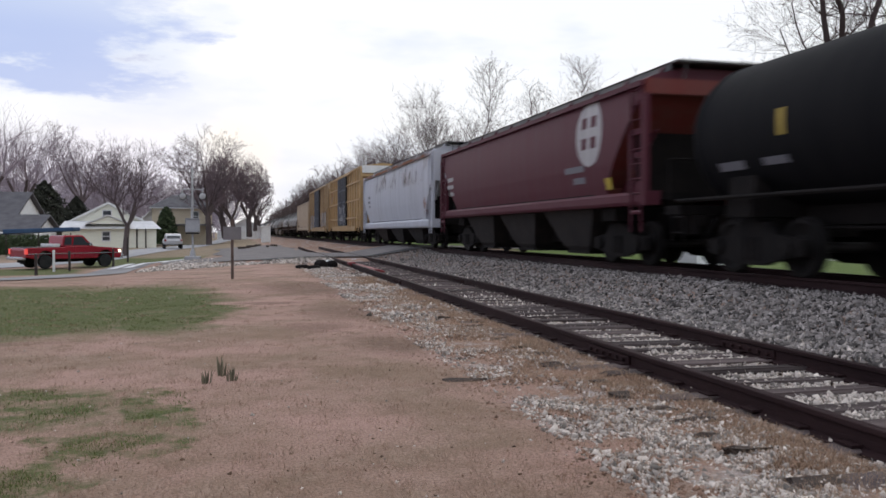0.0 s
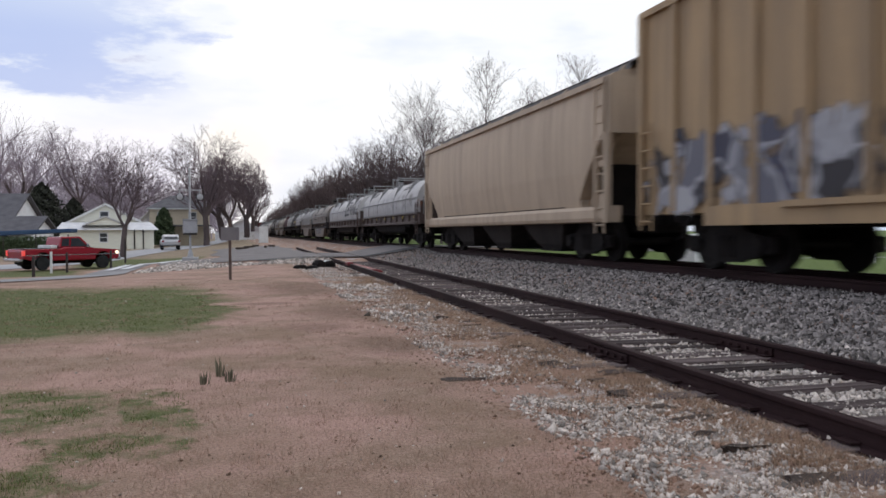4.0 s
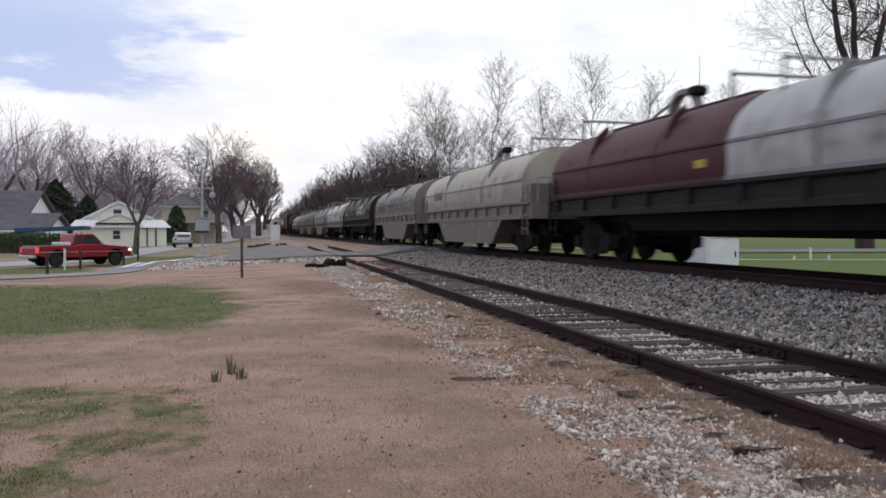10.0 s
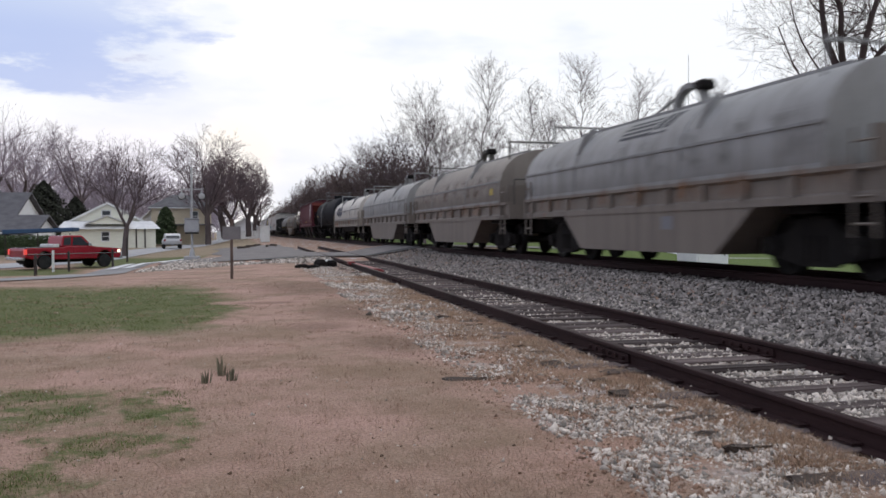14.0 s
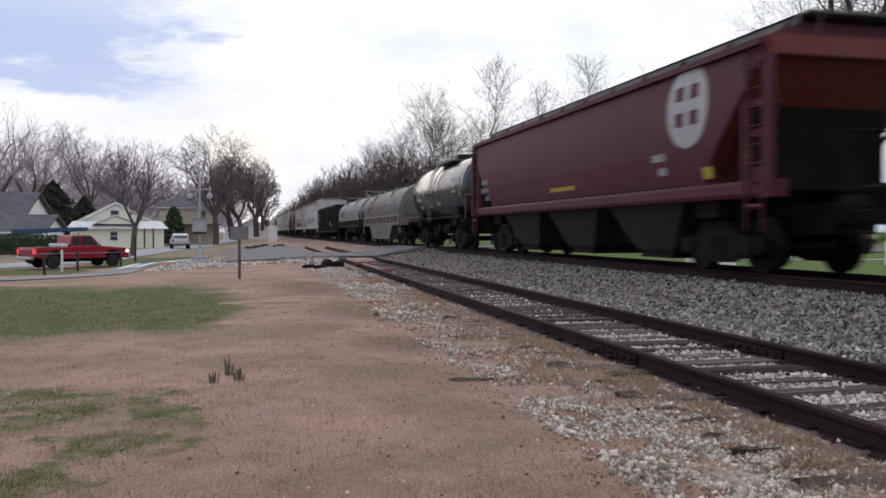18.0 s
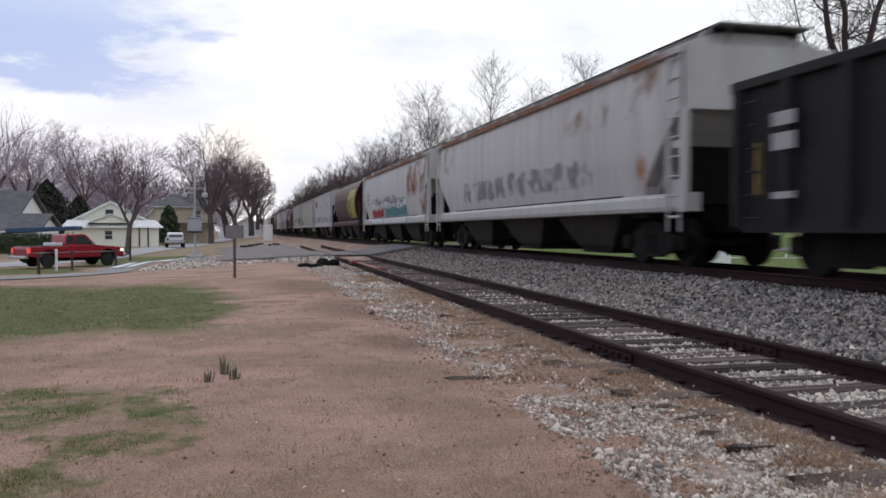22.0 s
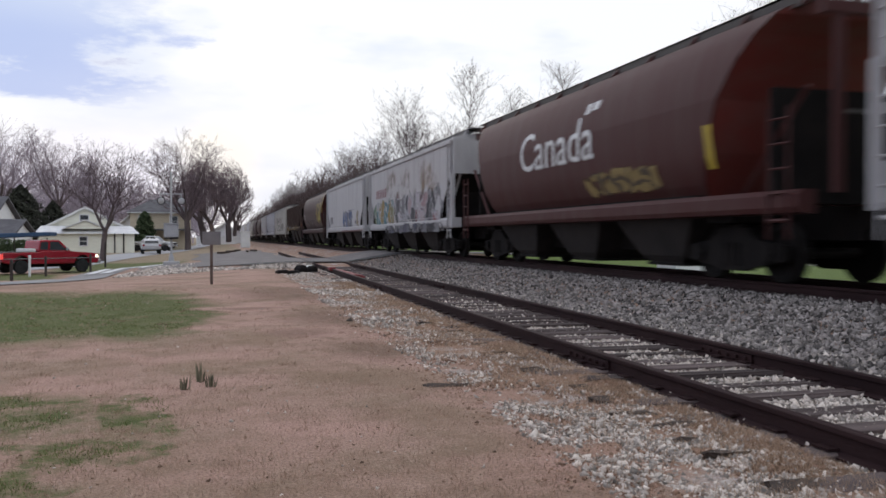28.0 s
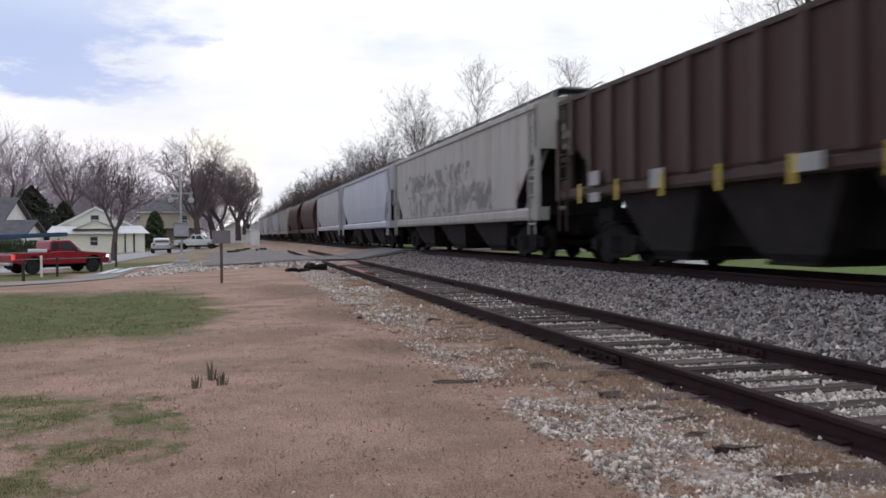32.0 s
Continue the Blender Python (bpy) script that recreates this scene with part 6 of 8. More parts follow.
def coil_car(label, centre, half, deck, hoods, trim, skirt=None, gear=None, front=0.6, rear=0.4):
    """A coil steel car: deck with side sills, one or two hoods, and a deep belly where skirt is given."""
    car = start_car("coil_car", label, centre, half)
    gear = gear or (trim if isinstance(trim, bpy.types.Material) else trim[0])
    d = Shape().box(-1.42, 1.42, -half, half, 1.1, 1.3)
    part("deck", d, UNDER, car)
    for x in (-1, 1):
        part("side_sill", Shape().prism([(x * 1.3, 0.95), (x * 1.52, 0.95), (x * 1.52, 1.06), (x * 1.46, 1.1), (x * 1.46, 1.34), (x * 1.54, 1.38), (x * 1.54, 1.44), (x * 1.3, 1.44)], 1, -half + 0.1, half - 0.1), deck, car)
        for k in range(11):
            y = -half + 0.7 + (2 * half - 1.4) * k / 10
            part("stake_pocket", Shape().box(x * 1.49 - 0.05, x * 1.49 + 0.05, y - 0.07, y + 0.07, 1.07, 1.36), deck, car)
    if skirt:
        a = half - 3.6
        for x in (-1, 1):
            part("belly_side", Shape().prism([(-a - 0.9, 1.0), (-a + 0.2, 0.2), (a - 0.2, 0.2), (a + 0.9, 1.0)], 0, x * 1.46 - 0.04, x * 1.46 + 0.04), skirt, car)
        part("belly_floor", Shape().hull([(0.2, 1.42, a - 0.3), (1.0, 1.42, a + 0.8)]), skirt, car)
    else:
        for x in (-1, 1):
            part("under_rail", Shape().box(x * 1.2 - 0.05, x * 1.2 + 0.05, -half + 3.2, half - 3.2, 0.82, 1.1), UNDER, car)
        part("coil_trough", Shape().hull([(0.5, 1.0, half - 4.6), (0.62, 1.25, half - 4.3), (1.2, 1.32, half - 3.6)]), UNDER, car)
    n = len(hoods)
    a, b = -half + front, half - rear
    for k, paint in enumerate(hoods):
        y0, y1 = a + (b - a) * k / n, a + (b - a) * (k + 1) / n
        hood_part(car, y0 + 0.01, y1 - 0.01, paint, trim if isinstance(trim, bpy.types.Material) else trim[k], gear, 0.12)
    for sg in (-1, 1):
        part("end_bulkhead", Shape().box(-1.35, 1.35, sg * (half - 0.5) - 0.05, sg * (half - 0.5) + 0.05, 1.36, 1.95), deck, car)
        part("end_sill", Shape().box(-1.5, 1.5, sg * (half - 0.06) - 0.08, sg * (half - 0.06) + 0.08, 0.95, 1.36), deck, car)
        r = Shape()
        for x in (-1.3, -0.5, 0.5, 1.3):
            r.tube((x, sg * (half - 0.08), 1.36), (x, sg * (half - 0.08), 2.1), 0.02, n=4)
        r.tube((-1.3, sg * (half - 0.08), 2.1), (1.3, sg * (half - 0.08), 2.1), 0.02, n=4)
        part("end_rail", r, gear, car)
        for x in (-1, 1):
            part("ladder", ladder_shape(0.4, 0.5, 1.9, 4), deck, car, at=pose(x * 1.54, sg * (half - 0.45), 0))
    part("brake_wheel", Shape().lathe([(-0.03, 0.26), (0.03, 0.30), (0.03, 0.24), (-0.02, 0.05)], 1, 16, (-0.9, half - 0.35, 2.0)), STEEL_DARK, car)
    running_gear(car, half, half - 1.95)
    return car, hood_surf


def horse_mark(car, y, z, w, h, material, surf):
    """A railway's mark as plain slanted stripes and a block."""
    q = [(y + w * 0.32, y + w, z + h * (0.02 + 0.25 * k), z + h * (0.16 + 0.25 * k), 0.35) for k in range(4)]
    q += [(y - w * 0.0, y + w * 0.13, z, z + h, 0.35), (y + w * 0.17, y + w * 0.3, z, z + h, 0.35)]
    return decal(car, "railway_mark", q, material, surf, label="dark painted stripes of a railway mark")


def leaf_mark(car, surf, y0, z0, y1, z1, material):
    """A pointed leaf painted on the side, from its foot to its tip."""
    s, n = Shape(), 10
    for k in range(n + 1):
        u = k / n
        y, z = y0 + (y1 - y0) * u, z0 + (z1 - z0) * u
        w = 0.20 * math.sin(math.pi * min(1.0, u * 0.92 + 0.08)) ** 0.8 + 0.004
        s.v += [(-surf(z) - 0.018, y - w, z), (-surf(z) - 0.018, y + w, z)]
    s.f = [(2 * k, 2 * k + 1, 2 * k + 3, 2 * k + 2) for k in range(n)]
    return part("wheat_ear", s, material, car)


def data_bars(car, surf, y, z, material, rows=3, w=0.9):
    """Small stencilled figures that cannot be read, as bars."""
    q = []
    for k in range(rows):
        q.append((y, y + w * (0.6 + 0.13 * ((k * 7) % 4)), z + 0.26 * k, z + 0.26 * k + 0.14, 0))
    return decal(car, "stencil", q, material, surf)


def yellow_tabs(car, surf, half, z, count, material=None, h=0.34):
    for k in range(count):
        y = -half + 0.9 + (2 * half - 1.8) * k / (count - 1)
        decal(car, "reflector", [(y, y + 0.14, z, z + h, 0)], material or YELLOW, surf, 0.012)


# ---- paints of the train ----
P_MAROON = car_paint("maroon_hopper_paint", (0.082, 0.015, 0.026), 0.25, 0.05, grime=(0.085, 0.055, 0.06))
P_MAROON_END = car_paint("faded_red_paint", (0.15, 0.03, 0.024), 0.3, 0.15)
P_SILVER = car_paint("pale_grey_paint", (0.45, 0.46, 0.50), 0.28, 0.4)
P_WHITE_RUST = car_paint("white_paint_rusting", (0.455, 0.44, 0.425), 0.3, 0.45, rust_col=(0.26, 0.12, 0.06))
P_WHITE = car_paint("dull_white_paint", (0.42, 0.41, 0.41), 0.3, 0.12)
P_BEIGE = car_paint("dirty_beige_paint", (0.38, 0.365, 0.33), 0.4, 0.25)
P_TAN = car_paint("tan_paint", (0.46, 0.36, 0.26), 0.35, 0.05)
P_YELLOW = car_paint("ochre_boxcar_paint", (0.46, 0.30, 0.14), 0.5, 0.2)
P_YELLOW2 = car_paint("dull_ochre_paint", (0.40, 0.275, 0.15), 0.6, 0.35)
P_BROWN = car_paint("brown_hopper_paint", (0.042, 0.020, 0.020), 0.25, 0.05, grime=(0.085, 0.065, 0.062))
P_BROWN_RED = car_paint("red_brown_hopper_paint", (0.056, 0.0145, 0.0135), 0.22, 0.05)
P_RIB_BROWN = car_paint("rib_brown_paint", (0.048, 0.022, 0.018), 0.3, 0.25)
P_RIB_POST = car_paint("faded_rib_paint", (0.056, 0.034, 0.028), 0.3, 0.2)
P_TANK = car_paint("black_tank_paint", (0.008, 0.008, 0.0095), 0.35, 0.0, 0.75, (0.022, 0.021, 0.021))
matte(P_TANK)
P_TANK_GREY = car_paint("grey_black_tank_paint", (0.0154, 0.0161, 0.0196), 0.45, 0.03, 0.75, (0.026, 0.024, 0.024))
matte(P_TANK_GREY)
P_TANK_GLOSS = car_paint("glossy_black_tank_paint", (0.014, 0.016, 0.024), 0.3, 0.0, 0.24, (0.05, 0.05, 0.055))
P_TANK_GLOSS.node_tree.nodes["Principled BSDF"].inputs["Specular IOR Level"].default_value = 0.42
P_GOND = car_paint("black_gondola_paint", (0.010, 0.010, 0.011), 0.35, 0.08, 0.7, (0.03, 0.027, 0.025))
P_HOOD_WHITE = car_paint("white_hood_paint", (0.425, 0.415, 0.405), 0.4, 0.12)
P_HOOD_CREAM = car_paint("cream_hood_paint", (0.50, 0.465, 0.42), 0.4, 0.25)
P_HOOD_GREY = car_paint("grey_hood_paint", (0.26, 0.256, 0.252), 0.6, 0.3)
P_HOOD_BROWN = car_paint("brown_stained_hood_paint", (0.192, 0.168, 0.148), 0.7, 0.55, rust_col=(0.12, 0.06, 0.04))
P_HOOD_BEIGE = car_paint("beige_hood_paint", (0.38, 0.345, 0.285), 0.6, 0.4)
P_HOOD_BLACK = car_paint("black_hood_paint", (0.012, 0.011, 0.012), 0.4, 0.08, 0.6, (0.035, 0.03, 0.028))
P_HOOD_MAROON = car_paint("maroon_hood_paint", (0.060, 0.013, 0.017), 0.45, 0.12, grime=(0.035, 0.018, 0.018))
P_DECK = car_paint("dark_rusty_deck_paint", (0.014, 0.0115, 0.0115), 0.5, 0.1, 0.8, (0.028, 0.022, 0.02), (0.06, 0.03, 0.02))
P_DECK_CREAM = car_paint("rusting_cream_deck_paint", (0.26, 0.225, 0.19), 0.8, 0.9)
P_DECK_RUST = car_paint("rusty_deck_paint", (0.055, 0.035, 0.03), 0.6, 0.45)
P_BELLY = car_paint("grimy_belly_paint", (0.175, 0.147, 0.126), 0.75, 0.5)
P_LOGO = car_paint("dark_mark_paint", (0.03, 0.032, 0.04), 0.2)
P_STENCIL = car_paint("grey_stencil_paint", (0.17, 0.17, 0.19), 0.2)
P_STENCIL_W = car_paint("white_stencil_paint", (0.34, 0.335, 0.33), 0.5)
P_TRIM_GREY = car_paint("grey_trim_paint", (0.24, 0.24, 0.24), 0.6, 0.1)
P_TRIM_DARK = car_paint("dark_trim_paint", (0.07, 0.065, 0.06), 0.5, 0.2)
SPRAY = {
    "blue": car_paint("blue_spray", (0.05, 0.10, 0.24), 0.15), "navy": car_paint("navy_spray", (0.05, 0.055, 0.10), 0.15),
    "red": car_paint("red_spray", (0.30, 0.022, 0.028), 0.15), "white": car_paint("white_spray", (0.62, 0.62, 0.62), 0.2),
    "black": car_paint("black_spray", (0.022, 0.022, 0.028), 0.1), "teal": car_paint("teal_spray", (0.06, 0.20, 0.22), 0.15),
    "yellow": car_paint("yellow_spray", (0.32, 0.275, 0.04), 0.35), "ochre": car_paint("ochre_spray", (0.42, 0.30, 0.06), 0.3),
    "green": car_paint("green_spray", (0.09, 0.19, 0.10), 0.2), "violet": car_paint("violet_spray", (0.22, 0.20, 0.38), 0.2),
    "grey": car_paint("grey_spray", (0.17, 0.17, 0.20), 0.3),
}


P_EMBLEM = car_paint("chalky_white_paint", (0.46, 0.44, 0.44), 0.4)
TAPE_RED = car_paint("dull_red_tape", (0.17, 0.035, 0.045), 0.35)


def ring_mark(car, surf, y, z, w, h, material, name="round_emblem", inner=None):
    """A filled round mark on the side, laid on its curve, with a darker cross inside."""
    s, n = Shape(), 22
    verts = []
    for k in range(n + 1):
        q = -1 + 2 * k / n
        half_w = w * math.sqrt(max(0.0, 1 - q * q))
        verts += [(-surf(z + q * h) - 0.008, y - half_w, z + q * h), (-surf(z + q * h) - 0.008, y + half_w, z + q * h)]
    s.add(verts, [(2 * k, 2 * k + 1, 2 * k + 3, 2 * k + 2) for k in range(n)])
    ob = part(name, s, material, car)
    if inner:
        g = w * 0.17
        quads = [(y - 0.6 * w + a * w * 0.7, y - 0.6 * w + a * w * 0.7 + 0.52 * w, z + b * h * 0.62 - 0.46 * h, z + b * h * 0.62 - 0.46 * h + 0.34 * h, 0) for a in (0, 1) for b in (0, 1)]
        decal(car, "emblem_figure", [(a + 0.15 * g, b - 0.4 * g, c, d, 0) for a, b, c, d, e in quads], inner, surf, 0.014)
    return ob


def veil(name, colour_of, alpha_of, rough=0.75):
    """Paint or stain that lets the surface under it show where its own shape ends."""
    m, t, b = nodes_of(name, rough)
    t.links.new(colour_of(t), b.inputs["Base Color"])
    clear = t.nodes.new("ShaderNodeBsdfTransparent")
    both = t.nodes.new("ShaderNodeMixShader")
    t.links.new(alpha_of(t), both.inputs["Fac"])
    t.links.new(clear.outputs["BSDF"], both.inputs[1])
    t.links.new(b.outputs["BSDF"], both.inputs[2])
    t.links.new(both.outputs["Shader"], t.nodes["Material Output"].inputs["Surface"])
    return m


def sheet_fade(t, soft_y, soft_z):
    """0 at the sheet's rim, 1 inside."""
    c = t.nodes.new("ShaderNodeTexCoord")
    sep = t.nodes.new("ShaderNodeSeparateXYZ")
    t.links.new(c.outputs["Generated"], sep.inputs["Vector"])
    out = None
    for axis, soft in (("Y", soft_y), ("Z", soft_z)):
        for lo, hi in ((0.0, soft), (1.0, 1.0 - soft)):
            v = span(t, sep.outputs[axis], lo, hi)
            if out is None:
                out = v
            else:
                m = t.nodes.new("ShaderNodeMath")
                m.operation = "MULTIPLY"
                t.links.new(out, m.inputs[0])
                t.links.new(v, m.inputs[1])
                out = m.outputs["Value"]
    return out


HUES = {"blue": (0.05, 0.10, 0.24), "navy": (0.045, 0.05, 0.09), "red": (0.26, 0.03, 0.04), "white": (0.52, 0.52, 0.53), "black": (0.02, 0.02, 0.025), "teal": (0.06, 0.19, 0.22),
        "yellow": (0.40, 0.33, 0.06), "ochre": (0.30, 0.21, 0.06), "green": (0.10, 0.19, 0.11), "violet": (0.22, 0.20, 0.38), "grey": (0.20, 0.195, 0.20), "tan": (0.30, 0.24, 0.16)}
VEILS = {}


def muddy(name):
    """A spray colour dulled by road dirt."""
    return tuple(0.72 * c + 0.28 * g for c, g in zip(HUES[name], (0.13, 0.125, 0.13)))


def spray_veil(colours, seed, faint):
    """Sprayed letters as swelling cells with dark rims, in the given colours."""
    key = (colours, faint)
    if key in VEILS:
        return VEILS[key]

    def cells(t):
        c = t.nodes.new("ShaderNodeTexCoord")
        warp = put(t, "ShaderNodeTexNoise", Scale=1.7, Detail=1.5)
        t.links.new(c.outputs["Object"], warp.inputs["Vector"])
        mv = t.nodes.new("ShaderNodeVectorMath")
        mv.operation = "MULTIPLY_ADD"
        mv.inputs[1].default_value = (0.0, 1.2, 1.1)
        t.links.new(warp.outputs["Color"], mv.inputs[0])
        t.links.new(c.outputs["Object"], mv.inputs[2])
        mp = put(t, "ShaderNodeMapping", Scale=(0.01, 1.5, 1.0), Location=(0, seed * 0.37, 0))
        t.links.new(mv.outputs["Vector"], mp.inputs["Vector"])
        return mp.outputs["Vector"]

    def colour_of(t):
        v = cells(t)
        vor = put(t, "ShaderNodeTexVoronoi", Scale=1.0)
        t.links.new(v, vor.inputs["Vector"])
        sep = t.nodes.new("ShaderNodeSeparateColor")
        t.links.new(vor.outputs["Color"], sep.inputs["Color"])
        pick = t.nodes.new("ShaderNodeValToRGB")
        r = pick.color_ramp
        r.interpolation = "LINEAR"
        r.elements[0].color = (*muddy(colours[0]), 1)
        r.elements.remove(r.elements[1])
        for k in range(1, len(colours)):
            r.elements.new(k / len(colours)).color = (*muddy(colours[k]), 1)
        t.links.new(sep.outputs["Red"], pick.inputs["Fac"])
        edge = t.nodes.new("ShaderNodeTexVoronoi")
        edge.feature = "DISTANCE_TO_EDGE"
        edge.inputs["Scale"].default_value = 1.0
        t.links.new(v, edge.inputs["Vector"])
        rim = span(t, edge.outputs["Distance"], 0.03, 0.075, 0.75, 0.0)
        return mix(t, rim, pick.outputs["Color"], (0.40, 0.40, 0.42) if len(colours) > 3 else (0.03, 0.03, 0.04) if not faint else HUES[colours[0]])

    def alpha_of(t):
        v = cells(t)
        blot = put(t, "ShaderNodeTexNoise", Scale=1.5, Detail=1.0)
        t.links.new(v, blot.inputs["Vector"])
        lift = t.nodes.new("ShaderNodeMath")
        lift.operation = "ADD"
        t.links.new(blot.outputs["Fac"], lift.inputs[0])
        t.links.new(span(t, sheet_fade(t, 0.12, 0.22), 0, 1, -0.30, 0.03), lift.inputs[1])
        return span(t, lift.outputs["Value"], 0.36 if not faint else 0.45, 0.45 if not faint else 0.58, 0.0, 0.88 if not faint else 0.5)
    VEILS[key] = veil("spray_" + "_".join(colours), colour_of, alpha_of)
    return VEILS[key]


def sheet(car, name, y0, y1, z0, z1, material, surf, lift, label=""):
    s, nz, ny = Shape(), 8, max(2, int((y1 - y0) / 0.8))
    for k in range(nz + 1):
        z = z0 + (z1 - z0) * k / nz
        for j in range(ny + 1):
            s.v.append((-surf(z) - lift, y0 + (y1 - y0) * j / ny, z))
    n = ny + 1
    s.f = [(k * n + j, k * n + j + 1, (k + 1) * n + j + 1, (k + 1) * n + j) for k in range(nz) for j in range(ny)]
    return part(name, s, material, car, label)


def tagging(car, surf, seed, y0, y1, z0, z1, colours, count=0):
    faint = set(colours) == {"grey"}
    sheet(car, "graffiti", y0, y1, z0 - 0.1, z1 + 0.15, spray_veil(tuple(colours), seed, faint), surf, 0.007, "sprayed " + " and ".join(dict.fromkeys(colours)) + " graffiti")


def block_letters(car, surf, seed, y0, y1, colour):
    """A row of sprayed letters that cannot be read: coloured feet, white heads, a white shadow on the sill."""
    rnd = random.Random(seed)
    foot, head, dark, low = [], [], [], []
    y = y0
    while y < y1 - 0.3:
        w = min(rnd.uniform(0.5, 0.85), y1 - y)
        lean = rnd.uniform(-0.15, 0.15)
        top = 2.12 + rnd.uniform(-0.12, 0.12)
        foot.append((y, y + w - rnd.uniform(0.0, 0.07), 1.34 + rnd.uniform(-0.03, 0.03), 1.74 + rnd.uniform(-0.06, 0.08), lean))
        for a in (0.04, 0.56):
            if rnd.random() < 0.85:
                head.append((y + w * a, y + w * (a + rnd.uniform(0.26, 0.36)), 1.70, top - rnd.uniform(0, 0.1), lean))
        dark += [(y + w * 0.06, y + w * 0.9, top, top + 0.035, 0.0), (y + w * 0.40, y + w * 0.5, 1.5, 1.9, lean)]
        low.append((y + 0.03, y + w - 0.08, 1.0, 1.26, lean))
        y += w
    decal(car, "graffiti", foot, SPRAY[colour], surf, 0.012, "sprayed " + colour + " block letters")
    decal(car, "graffiti", head, SPRAY["white"], surf, 0.010, "sprayed white heads of the letters")
    decal(car, "graffiti", dark, SPRAY["black"], surf, 0.014, "thin sprayed black outlines")
    decal(car, "graffiti", low, SPRAY["white"], lambda z: 1.55, 0.008, "sprayed white shadow on the sill")


def rust_veil(name, col, low, stretch, most=0.85):
    def alpha_of(t):
        streak = span(t, noise_at(t, 1.5, 8, stretch, 0.72), low, low + 0.2, 0.0, most)
        return product(t, streak, sheet_fade(t, 0.08, 0.22))
    return veil(name, lambda t: mix(t, span(t, noise_at(t, 6, 4), 0.35, 0.7), col, tuple(0.55 * v for v in col)), alpha_of, 0.9)


RUST_EAVE = rust_veil("rust_streaks", (0.30, 0.15, 0.075), 0.50, (1, 1.2, 0.4))
RUST_SPOT = rust_veil("rust_spots", (0.25, 0.14, 0.08), 0.52, (1, 1.0, 1.6))
RUST_BLOOM = rust_veil("rust_bloom", (0.34, 0.22, 0.12), 0.50, (1, 0.62, 0.55), 0.9)
RUST_HEAVY = rust_veil("rust_heavy", (0.29, 0.12, 0.06), 0.43, (1, 0.7, 0.5), 0.9)
RUST_BAND = rust_veil("rust_band", (0.27, 0.125, 0.07), 0.30, (1, 0.5, 1.0), 0.85)
SOOT = rust_veil("soot_streaks", (0.10, 0.085, 0.07), 0.50, (1, 0.7, 0.55), 0.5)


def scab(car, surf, seed, y0, y1, z0, z1, count, material):
    """Rust bloom over a stretch of the side."""
    sheet(car, "rust_patch", y0 - 0.3, y1 + 0.3, max(1.2, z0 - 0.35), min(3.84, z1 + 0.2), material, surf, 0.004, "brown rust stains")


def eave_rust(car, surf, half, z1):
    sheet(car, "rust_streak", -half + 0.3, half - 0.3, z1 - 0.16, z1 + 0.02, RUST_BAND, lambda z: 1.572, 0.004, "brown rust along the eave")


def stain(car, surf, half, z0, z1):
    sheet(car, "soot_stain", -half + 0.4, half - 0.4, z0, z1, SOOT, surf, 0.003, "dark soot streaks")


